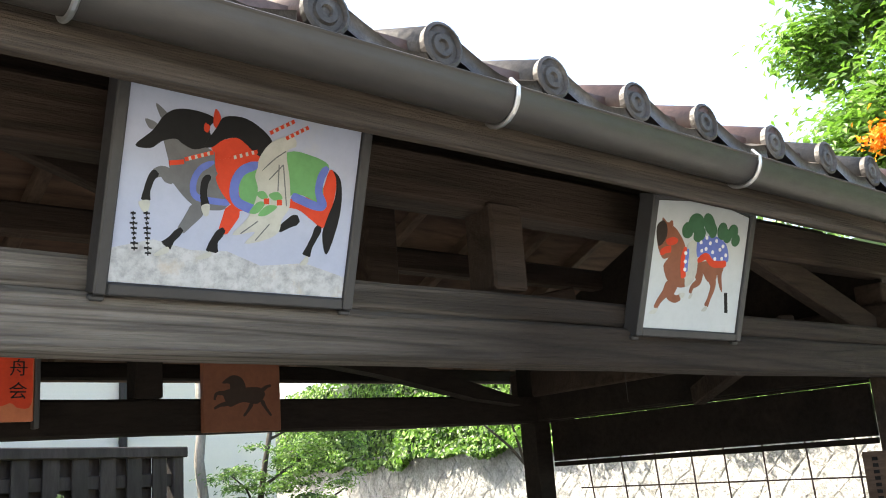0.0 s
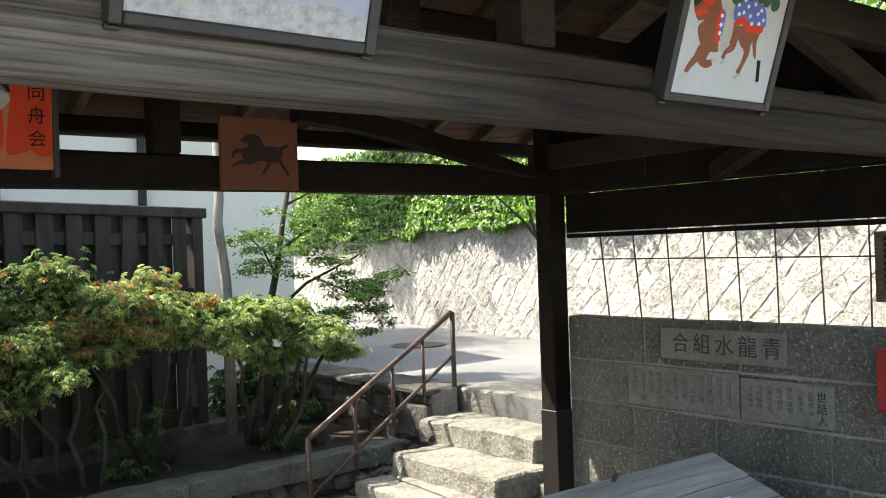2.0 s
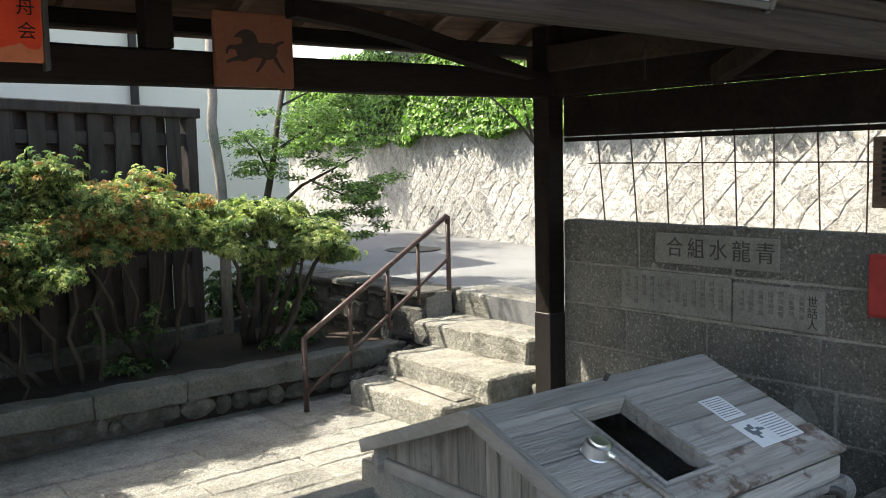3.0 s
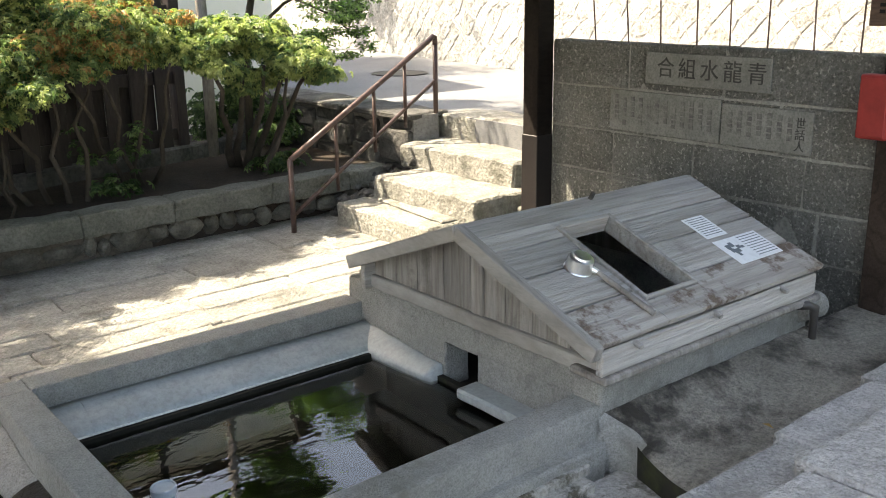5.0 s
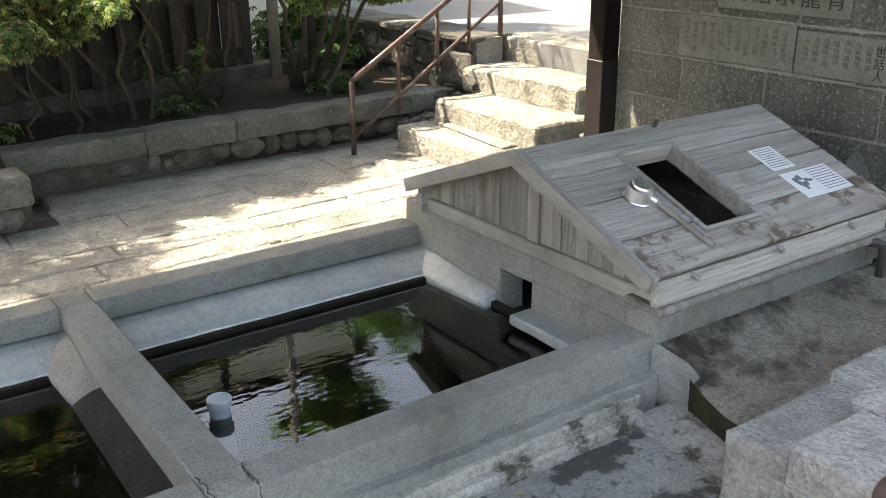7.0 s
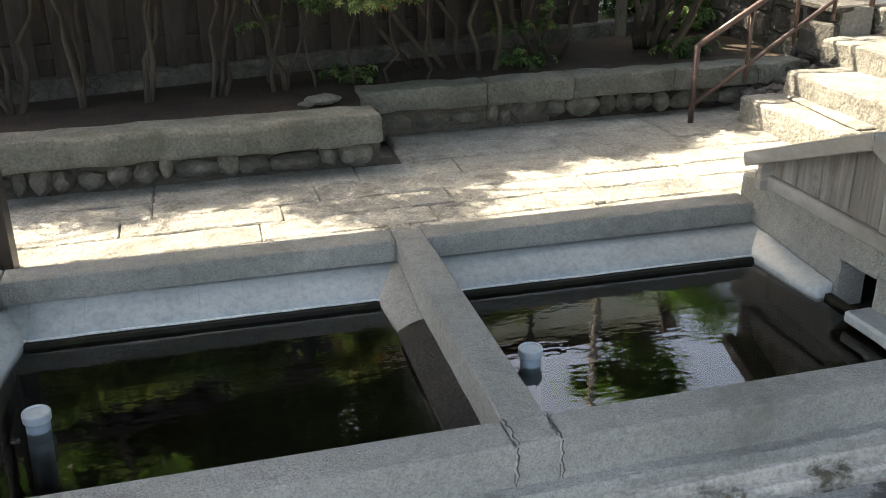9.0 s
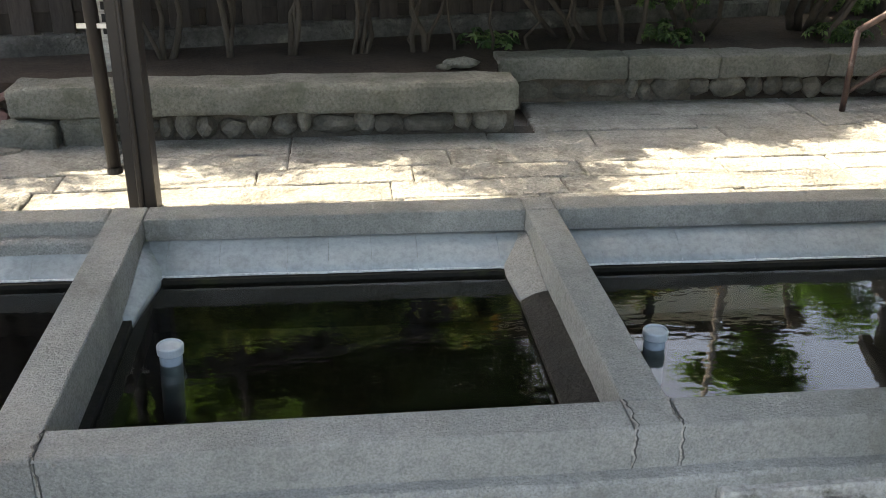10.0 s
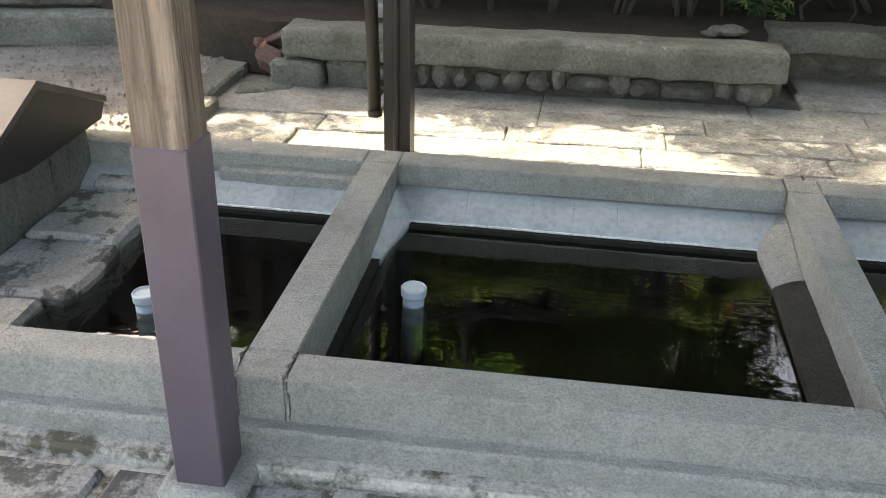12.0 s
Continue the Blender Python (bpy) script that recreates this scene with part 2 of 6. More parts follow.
M_LEAF_Y = leaf_mat("yellow_green_leaf", (0.27, 0.345, 0.13), (0.43, 0.475, 0.21))
M_LEAF_R = leaf_mat("reddish_new_leaf", (0.36, 0.20, 0.085), (0.42, 0.31, 0.13))
M_LEAF_G = leaf_mat("mid_green_leaf", (0.10, 0.175, 0.068), (0.18, 0.265, 0.105))
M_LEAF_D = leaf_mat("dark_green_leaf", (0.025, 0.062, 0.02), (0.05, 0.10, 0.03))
M_LEAF_IVY = leaf_mat("ivy_leaf", (0.12, 0.25, 0.05), (0.23, 0.38, 0.085))
M_FLOWER = leaf_mat("orange_flower", (0.75, 0.25, 0.03), (0.8, 0.4, 0.05))
M_FRAME = mat("black_lacquer_frame", (0.03, 0.03, 0.032), (0.045, 0.045, 0.047), 0.45, 4, 40, 0.05, fine_amount=0.08)
M_BOARDPAINT = mat("pale_blue_board_paint", (0.33, 0.375, 0.50), (0.37, 0.41, 0.53), 0.5, 1.5, 30, 0.0, None, (0.42, 0.44, 0.47), 3.0, 0.58, fine_amount=0.05)
M_WHITE = mat("white_board_paint", (0.44, 0.475, 0.49), (0.50, 0.53, 0.54), 0.45, 2, 30, 0.0, fine_amount=0.05)


def paint(name, c, v=0.85):
    return mat(name, c, tuple(k * v for k in c), 0.6, 9, 40, 0.0, fine_amount=0.1, spec=0.25)


P_RED = paint("red_paint", (0.62, 0.055, 0.02))
P_GREY = paint("grey_paint", (0.14, 0.145, 0.155))
P_BLACK = paint("black_paint", (0.006, 0.006, 0.007))
P_GREEN = paint("green_paint", (0.14, 0.36, 0.14))
P_BLUE = paint("blue_paint", (0.12, 0.17, 0.50))
P_CREAM = paint("cream_paint", (0.46, 0.47, 0.43))
P_BROWN = paint("chestnut_paint", (0.24, 0.088, 0.05))
P_PINE = paint("pine_green_paint", (0.04, 0.13, 0.06))
P_ORANGE = paint("vermilion_paint", (0.52, 0.17, 0.085))
P_PLAQUE = paint("brown_plaque_paint", (0.16, 0.06, 0.033))
P_PLAQUEDARK = paint("dark_brown_paint", (0.03, 0.018, 0.014))
P_PAPER = paint("white_laminated_paper", (0.72, 0.74, 0.76), 0.97)
P_PAPERINK = paint("printed_grey_ink", (0.16, 0.18, 0.20))
P_REDBOX = paint("faded_red_enamel", (0.26, 0.03, 0.026))
M_RUST = mat("dark_rusty_iron", (0.075, 0.045, 0.036), (0.13, 0.08, 0.062), 0.7, 9, 60, 0.5)
P_URN = mat("red_brown_iron", (0.10, 0.052, 0.045), (0.165, 0.092, 0.08), 0.32, 6, 40, 0.2, spec=0.6)
P_CLOUD = mat("flaking_cloud_paint", (0.50, 0.52, 0.54), (0.43, 0.45, 0.47), 0.6, 6, 40, 0.1, stain=(0.42, 0.37, 0.30), sscale=9, sat=0.55)

water = bpy.data.materials.new("still_dark_water")
water.use_nodes = True
wp = water.node_tree.nodes["Principled BSDF"]
wp.inputs["Base Color"].default_value = (0.45, 0.45, 0.36, 1)
wp.inputs["Roughness"].default_value = 0.01
wp.inputs["IOR"].default_value = 1.5
wp.inputs["Transmission Weight"].default_value = 1.0
w_pos = water.node_tree.nodes.new("ShaderNodeNewGeometry")
w_map = water.node_tree.nodes.new("ShaderNodeMapping")
w_map.inputs["Scale"].default_value = (1.0, 1.9, 1)
w_noise = water.node_tree.nodes.new("ShaderNodeTexNoise")
w_noise.inputs["Scale"].default_value, w_noise.inputs["Detail"].default_value = 15, 1
w_bump = water.node_tree.nodes.new("ShaderNodeBump")
w_bump.inputs["Strength"].default_value, w_bump.inputs["Distance"].default_value = 0.06, 0.0075
water.node_tree.links.new(w_pos.outputs["Position"], w_map.inputs[0])
water.node_tree.links.new(w_map.outputs[0], w_noise.inputs["Vector"])
water.node_tree.links.new(w_noise.outputs[0], w_bump.inputs["Height"])
water.node_tree.links.new(w_bump.outputs[0], wp.inputs["Normal"])
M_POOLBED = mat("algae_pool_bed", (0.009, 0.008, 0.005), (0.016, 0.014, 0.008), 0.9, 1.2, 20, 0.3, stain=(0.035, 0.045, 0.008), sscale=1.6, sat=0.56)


# ---- mesh helpers ----
def link(name, mesh, material, parent=None, label="", category="", group="", kind=""):
    ob = new(name, mesh)
    if material and not mesh.materials:
        mesh.materials.append(material)
    if parent:
        ob.parent = parent
    return tagged(ob, label, category, group, kind)


def to_mesh(name, bm):
    me = bpy.data.meshes.new(name)
    bm.to_mesh(me)
    bm.free()
    return me


def part(name, bm, material, parent=None, label="", category="", group="", kind="", smooth=False):
    me = to_mesh(name, bm)
    if smooth:
        me.polygons.foreach_set("use_smooth", [True] * len(me.polygons))
    return link(name, me, material, parent, label, category, group, kind)


def thing(name, at, label, category, group="", kind=""):
    e = new(name)
    e.empty_display_size = 0.1
    e.location = at
    bpy.context.view_layer.update()
    return tagged(e, label, category, group, kind)


def under(parent, name, bm, material, label="", smooth=False):
    """A part given in world coordinates, under an Empty or object that stands anywhere."""
    bmesh.ops.transform(bm, matrix=Matrix.Translation(-Vector(parent.location)), verts=bm.verts)
    return part(name, bm, material, parent, label, smooth=smooth)


def box(x0, x1, y0, y1, z0, z1, bevel=0.0, wob=0.0, cuts=0, seed=0, seg=1):
    """A box, bevelled, and with wob roughened by up to that many metres."""
    bm = bmesh.new()
    bmesh.ops.create_cube(bm, size=1)
    bmesh.ops.transform(bm, matrix=Matrix.Translation(((x0 + x1) / 2, (y0 + y1) / 2, (z0 + z1) / 2)) @ Matrix.Diagonal((x1 - x0, y1 - y0, z1 - z0, 1)), verts=bm.verts)
    if cuts:
        d = [x1 - x0, y1 - y0, z1 - z0]
        step = max(d) / (cuts + 1)
        for axis in range(3):
            k = int(d[axis] / step + 0.5) - 1
            lo = (x0, y0, z0)[axis]
            for i in range(1, k + 1):
                no = [0, 0, 0]
                no[axis] = 1
                co = [0, 0, 0]
                co[axis] = lo + d[axis] * i / (k + 1)
                bmesh.ops.bisect_plane(bm, geom=bm.verts[:] + bm.edges[:] + bm.faces[:], plane_co=co, plane_no=no)
    if bevel:
        sharp = [e for e in bm.edges if e.is_boundary or e.calc_face_angle(0) > 0.5]
        bmesh.ops.bevel(bm, geom=sharp, offset=bevel, segments=seg, affect="EDGES", profile=0.5)
    if wob:
        o = Vector((seed * 3.7, seed * 1.3, seed * 2.1))
        for v in bm.verts:
            v.co += Vector(noise.noise_vector(v.co * 5 + o)) * wob + Vector(noise.noise_vector(v.co * 17 + o)) * wob * 0.5
    return bm


def prism(points, axis, lo, hi, bevel=0.0):
    """A polygon of two coordinates pushed out along the axis (0, 1, 2) from lo to hi."""
    bm = bmesh.new()
    rows = []
    for v in (lo, hi):
        row = []
        for a, b in points:
            c = [a, b]
            c.insert(axis, v)
            row.append(bm.verts.new(c))
        rows.append(row)
    n = len(points)
    bm.faces.new(rows[0])
    bm.faces.new(rows[1][::-1])
    for i in range(n):
        bm.faces.new((rows[0][i], rows[1][i], rows[1][(i + 1) % n], rows[0][(i + 1) % n]))
    bmesh.ops.recalc_face_normals(bm, faces=bm.faces)
    if bevel:
        bmesh.ops.bevel(bm, geom=bm.edges[:], offset=bevel, segments=1, affect="EDGES")
    return bm


def beam(p, q, w, h, bevel=0.008, up=(0, 0, 1), cuts=0, wob=0.0):
    """A squared timber from p to q, w wide and h high about its middle line."""
    p, q = Vector(p), Vector(q)
    d = q - p
    y = d.normalized()
    x = y.cross(Vector(up)).normalized()
    z = x.cross(y)
    bm = box(-w / 2, w / 2, 0, d.length, -h / 2, h / 2, bevel, wob, cuts)
    m = Matrix((x, y, z)).transposed().to_4x4()
    m.translation = p
    bmesh.ops.transform(bm, matrix=m, verts=bm.verts)
    return bm


def tube(path, radii, sides=8, caps=True):
    bm = bmesh.new()
    path = [Vector(p) for p in path]
    if not isinstance(radii, (list, tuple)):
        radii = [radii] * len(path)
    rings = []
    side = None
    for i, p in enumerate(path):
        d = (path[min(i + 1, len(path) - 1)] - path[max(i - 1, 0)]).normalized()
        if side is None:
            side = d.cross(Vector((0.3, 0.5, 0.81))).normalized()
        side = (side - d * side.dot(d)).normalized()
        other = d.cross(side)
        rings.append([bm.verts.new(p + (side * math.cos(a) + other * math.sin(a)) * radii[i]) for a in [2 * math.pi * k / sides for k in range(sides)]])
    for r, s in zip(rings, rings[1:]):
        for k in range(sides):
            bm.faces.new((r[k], r[(k + 1) % sides], s[(k + 1) % sides], s[k]))
    if caps:
        bm.faces.new(rings[0][::-1])
        bm.faces.new(rings[-1])
    bmesh.ops.recalc_face_normals(bm, faces=bm.faces)
    return bm


def lathe(profile, at, sides=24):
    bm = bmesh.new()
    rings = [[bm.verts.new((at[0] + r * math.cos(a), at[1] + r * math.sin(a), at[2] + z)) for a in [2 * math.pi * k / sides for k in range(sides)]] for r, z in profile]
    for r, s in zip(rings, rings[1:]):
        for k in range(sides):
            bm.faces.new((r[k], r[(k + 1) % sides], s[(k + 1) % sides], s[k]))
    bm.faces.new(rings[0][::-1])
    bm.faces.new(rings[-1])
    bmesh.ops.recalc_face_normals(bm, faces=bm.faces)
    return bm


def join(*bms):
    out = bmesh.new()
    for b in bms:
        me = to_mesh("tmp", b)
        out.from_mesh(me)
        bpy.data.meshes.remove(me)
    return out


def pebble(c, r, seed, flat=0.8, sub=2):
    bm = bmesh.new()
    bmesh.ops.create_icosphere(bm, subdivisions=sub, radius=1)
    o = Vector((seed * 1.7, seed * 0.9, seed * 2.3))
    for v in bm.verts:
        k = 1 + 0.28 * noise.noise(v.co * 1.1 + o) + 0.1 * noise.noise(v.co * 3 + o)
        v.co = Vector((v.co.x * r[0] * k, v.co.y * r[1] * k, v.co.z * r[2] * k)) + Vector(c)
    return bm


def leaves(name, pts, nrm, size, material, parent=None, rng=None, spread=0.9, shape=0.5, label="", axis=None):
    """Many small bent leaves, four-cornered, at pts, facing nrm more or less."""
    rng = rng or np.random.default_rng(3)
    n = len(pts)
    d = nrm + rng.normal(0, spread, (n, 3))
    d /= np.linalg.norm(d, axis=1)[:, None]
    a = rng.normal(0, 1, (n, 3)) if axis is None else axis + rng.normal(0, 0.2, (n, 3))
    a -= d * (a * d).sum(1)[:, None]
    a /= np.linalg.norm(a, axis=1)[:, None]
    b = np.cross(d, a)
    s = (size * rng.uniform(0.6, 1.3, n))[:, None]
    v = np.empty((n, 4, 3))
    v[:, 0] = pts - a * s
    v[:, 1] = pts + b * s * shape + d * s * 0.18
    v[:, 2] = pts + a * s - d * s * 0.25
    v[:, 3] = pts - b * s * shape + d * s * 0.18
    me = bpy.data.meshes.new(name)
    me.from_pydata(v.reshape(-1, 3).tolist(), [], np.arange(n * 4).reshape(n, 4).tolist())
    return link(name, me, material, parent, label)


def clump(rng, centres, radii, n):
    """Points in the outer shells of ellipsoid clumps, with outward normals."""
    centres, radii = np.array(centres, float), np.array(radii, float)
    w = radii.prod(1) ** 0.6
    k = rng.choice(len(centres), n, p=w / w.sum())
    u = rng.normal(0, 1, (n, 3))
    u /= np.linalg.norm(u, axis=1)[:, None]
    u[:, 2] = np.abs(u[:, 2]) * np.where(rng.random(n) < 0.8, 1, -0.6)
    r = rng.uniform(0.35, 1.0, n) ** 0.5 * np.where(rng.random(n) < 0.34, rng.uniform(1.0, 1.5, n), 1.0)
    # tufts: draw the leaves together towards random shoot tips
    tip = rng.normal(0, 1, (len(centres), 9, 3))
    tip /= np.linalg.norm(tip, axis=2)[:, :, None]
    tip[:, :, 2] = np.abs(tip[:, :, 2]) * 0.9
    u = u * 0.72 + tip[k, rng.integers(0, 9, n)] * rng.uniform(0.0, 0.75, n)[:, None]
    return centres[k] + u * radii[k] * r[:, None], u


def lettering(name, text, size, m, material, parent, depth=0.003, label=""):
    cu = bpy.data.curves.new(name, "FONT")
    cu.body, cu.size, cu.extrude = text, size, depth
    cu.align_x, cu.align_y = "CENTER", "CENTER"
    tmp = new(name, cu)
    bpy.context.view_layer.update()
    me = bpy.data.meshes.new_from_object(tmp.evaluated_get(bpy.context.evaluated_depsgraph_get()))
    bpy.data.objects.remove(tmp)
    bpy.data.curves.remove(cu)
    me.transform(m)
    me.materials.clear()
    return link(name, me, material, parent, label)


# ---- the large structure ----
FLOOR, PAVE, RIM, WATER, ROAD = -0.36, -0.34, -0.13, -0.328, 0.34


def sheet(name, x0, x1, y0, y1, z, hole, material, label, category):
    bm = bmesh.new()
    a, b, c, d = hole
    xs, ys = [x0, a, b, x1], [y0, c, d, y1]
    vs = [[bm.verts.new((x, y, z)) for x in xs] for y in ys]
    for j in range(3):
        for i in range(3):
            if (i, j) != (1, 1):
                bm.faces.new((vs[j][i], vs[j][i + 1], vs[j + 1][i + 1], vs[j + 1][i]))
    return part(name, bm, material, None, label, category, kind="structure")


# kept pale where unseen, as a reflector that bounces light into the shelter
ground = sheet("ground", -400, 400, -400, 400, -0.40, (-3.3, 3.6, 2.1, 3.7), M_GRAVEL, "pale trodden earth under and around the paved court", "ground")

# the road behind, higher than the court, and the bank above its far wall
road = part("road", prism([(4.72, -30), (60, -30), (60, 60), (4.72, 60)], 2, -0.39, ROAD), M_ROAD, None, "sunlit grey asphalt lane above the court", "road", kind="structure")


def wall_x(y):
    """The far side of the lane."""
    return 6.36 + 0.173 * y


bank = part("bank", prism([(wall_x(-8) + 0.22, -8), (40, -8), (40, 40), (wall_x(40) + 0.22, 40)], 2, ROAD - 0.1, 1.76), M_SOIL, None, "planted earth bank behind the rubble wall", "bank", kind="structure")
manhole = thing("manhole_cover", (6.55, 8.9, ROAD), "dark iron manhole cover in the asphalt", "manhole cover")
under(manhole, "ring", lathe([(0.30, 0), (0.33, 0.006), (0.33, 0.0), (0.30, -0.01)][::-1], (6.55, 8.9, ROAD + 0.004), 32), M_SLEEVE_DARK)
under(manhole, "plate", lathe([(0.295, 0), (0.295, 0.005), (0.27, 0.008)], (6.55, 8.9, ROAD + 0.001), 32), M_SLEEVE_DARK)

# stone-walled road edge beside the stairs
retaining = part("retaining_wall", prism([(4.42, 5.86), (4.62, 5.8), (4.62, 9.6), (4.30, 9.6)], 2, -0.39, 0.36), M_RUBMORT, None, "dark rough stone retaining wall with a concrete cap", "wall", kind="structure")
rng = random.Random(4)
y = 5.86
while y < 9.2:
    step = rng.uniform(0.35, 0.6)
    z = -0.38
    while z < 0.30:
        h = min(rng.uniform(0.16, 0.3), 0.32 - z)
        x0 = 4.42 - (y - 5.86) * 0.03
        if h > 0.05:
            part("stone", box(x0 - rng.uniform(0.03, 0.07), x0 + 0.1, y + 0.008, y + step - 0.008, z + 0.006, z + h - 0.004, 0.02, 0.028, 3, rng.random() * 50), M_DARKROCK, retaining)
        z += h
    y += step
y = 5.84
while y < 9.0:
    step = rng.uniform(0.7, 1.2)
    part("cap_stone", box(4.33 - (y - 5.86) * 0.03, 4.76, y, y + step - 0.01, 0.325, 0.375, 0.012, 0.012, 4, y), M_DARKROCK, retaining)
    y += step

# the pale building beyond the fence
building = thing("building", (1.0, 9.6, 0.0), "pale plastered house wall behind the garden fence", "building")
B0 = 8.75
under(building, "wall", box(-9.0, 4.85, B0, B0 + 4, -0.4, 2.95, 0.01), M_BUILD)
under(building, "roof", prism([(B0 - 0.25, 2.95), (B0 + 4.4, 2.95), (B0 + 2.2, 3.85)], 0, -9.3, 5.05), M_TILEGREY)
for x0, x1, z0, z1 in ((-1.4, 1.05, 1.35, 2.45), (1.95, 2.0, -0.3, 2.9)):
    if x1 - x0 > 0.5:
        win = under(building, "window", box(x0, x1, B0 - 0.03, B0 + 0.02, z0, z1, 0.005), M_TRIM)
        for k in range(2):
            a = x0 + 0.06 + k * (x1 - x0 - 0.06) / 2
            bmw = box(a, a + (x1 - x0) / 2 - 0.09, B0 - 0.036, B0 - 0.032, z0 + 0.06, z1 - 0.06)
            bmesh.ops.transform(bmw, matrix=Matrix.Translation(-Vector(building.location)), verts=bmw.verts)
            part("pane", bmw, M_GLASSDARK, win)
    else:
        under(building, "corner_trim", box(x0, x1, B0 - 0.03, B0 - 0.001, z0, z1, 0.004), M_TRIM)
under(building, "shutter_box", box(1.15, 1.95, B0 - 0.12, B0 - 0.002, 1.2, 2.35, 0.01), M_TRIM)
under(building, "downpipe", tube([(3.23, B0 - 0.06, -0.35), (3.23, B0 - 0.06, 2.9)], 0.04, 10), M_SLEEVE_DARK)

# ---- pools ----
pool = part("pool_bed", box(-3.3, 2.42, 2.0, 3.75, -0.95, -0.85), M_POOLBED, None, "dark algae-covered bed of the spring pools", "pool bed", kind="structure")
X_HOUSE = 2.395
D1, D2, X_LEFT = (0.72, 0.852), (-0.95, -0.81), -2.75


def rim_y(x):
    """The fronts of the rims run slightly askew."""
    return 2.105 + 0.012 * x


def rim_part(name, x0, x1, y0, y1, label, ends=0.0):
    bm = prism([(x0, y0 + 0.0), (x1, y0 + 0.0), (x1, y1), (x0, y1)], 2, -0.84, RIM)
    tops = [e for e in bm.edges if e.verts[0].co.z > RIM - 0.001 and e.verts[1].co.z > RIM - 0.001]
    bmesh.ops.bevel(bm, geom=tops, offset=0.005, segments=1, affect="EDGES", profile=0.5)
    if name == "front_rim":
        lip = [e for e in bm.edges if abs(e.verts[0].co.y - y0) < 0.006 and abs(e.verts[1].co.y - y0) < 0.006 and min(e.verts[0].co.z, e.verts[1].co.z) > RIM - 0.02 and abs(e.verts[0].co.x - e.verts[1].co.x) > 0.05]
        bmesh.ops.bevel(bm, geom=lip, offset=0.016, segments=3, affect="EDGES", profile=0.5)
    for v in bm.verts:
        v.co.y += 0.012 * v.co.x
    return part(name, bm, M_CONC, basin, label)


bm = box(-3.2, X_HOUSE - 0.02, 2.040, 2.105, -0.40, -0.262, 0.010, 0.009, 70, 4)
for v in bm.verts:
    v.co.y += 0.012 * v.co.x
basin = part("basin_foot", bm, M_CONC, None, "worn grey concrete rim round three spring pools", "basin", kind="structure")
for a, b in ((-3.2, -0.953), (-0.95, -0.811), (-0.808, 0.717), (0.72, 0.849), (0.852, X_HOUSE)):
    rim_part("front_rim", a, b, 2.09, 2.222, "")
for a, b in ((-3.2, -0.953), (-0.95, -0.811), (-0.808, 0.717), (0.72, 0.849), (0.852, X_HOUSE + 0.004)):
    rim_part("back_rim", a, b, 3.625, 3.76, "")
for a, b in (D1, D2):
    rim_part("divider", a, b, 2.226, 3.621, "")

def crack(x, wide, proud, seed, material, label):
    """A jagged joint over the top and down the front of the rim."""
    q = random.Random(seed)
    spine = [(2.223 - 0.010 * k, RIM + proud) for k in range(13)] + [(2.0925 - proud, RIM - 0.008)] + [(2.089 - proud, RIM - 0.02 - 0.012 * k) for k in range(10)]
    bm = bmesh.new()
    rows = []
    off = 0.0
    for y, z in spine:
        off = max(-0.011, min(0.011, off + q.uniform(-0.006, 0.006)))
        w = wide * q.uniform(0.35, 1.3)
        rows.append([bm.verts.new((x + off + e * w, y + 0.012 * x + dy, z + dz)) for e, dy, dz in ((-0.5, 0, 0), (0.5, 0, 0), (0.5, 0.005, -0.006), (-0.5, 0.005, -0.006))])
    for r0, r1 in zip(rows, rows[1:]):
        for i in range(4):
            bm.faces.new((r0[i], r0[(i + 1) % 4], r1[(i + 1) % 4], r1[i]))
    bm.faces.new(rows[0])
    bm.faces.new(rows[-1])
    bmesh.ops.recalc_face_normals(bm, faces=bm.faces)
    return part("mortar_joint", bm, material, basin, label)


for k, x in enumerate((-0.9515, -0.8095, 0.7185, 0.8505)):
    crack(x, 0.010, 0.0010, k + 3, M_MORTAR, "crumbling pale joint")
    crack(x + 0.003, 0.0045, 0.0022, k + 3, M_DARKROCK, "dark crack along the joint")

# pale mortar coves at the water line
def cove(x0, x1, name="cove"):
    pts = [(3.63, -0.222), (3.60, -0.226), (3.575, -0.231), (3.545, -0.243), (3.515, -0.26), (3.485, -0.281), (3.452, -0.304), (3.456, -0.316), (3.63, -0.33)]
    part("mineral_line", box(x0, x1, 3.446, 3.453, -0.306, -0.2985, 0.001, 0.0022, 6, x0), M_MINERAL, basin, "whitish lime line at the water")
    bm = prism(pts, 0, x0, x1)
    bmesh.ops.delete(bm, geom=[f for f in bm.faces if abs(f.normal.x) > 0.9], context="FACES_ONLY")
    return part(name, bm, M_COVE, basin, "pale blue-grey mortar cove", smooth=True)


edges = [-0.81, -0.714, -0.513, -0.25, -0.09, 0.08, 0.263, 0.594, 0.72]
for a, b in zip(edges, edges[1:]):
    cove(a + 0.0006, b - 0.0006)
edges = [0.853, 1.02, 1.35, 1.66, 1.90, 2.14, X_HOUSE]
for a, b in zip(edges, edges[1:]):
    cove(a + 0.0006, b - 0.0006)
edges = [-2.7, -1.9, -1.5, -1.22, -0.951]
for a, b in zip(edges, edges[1:]):
    cove(a + 0.0006, b - 0.0006)


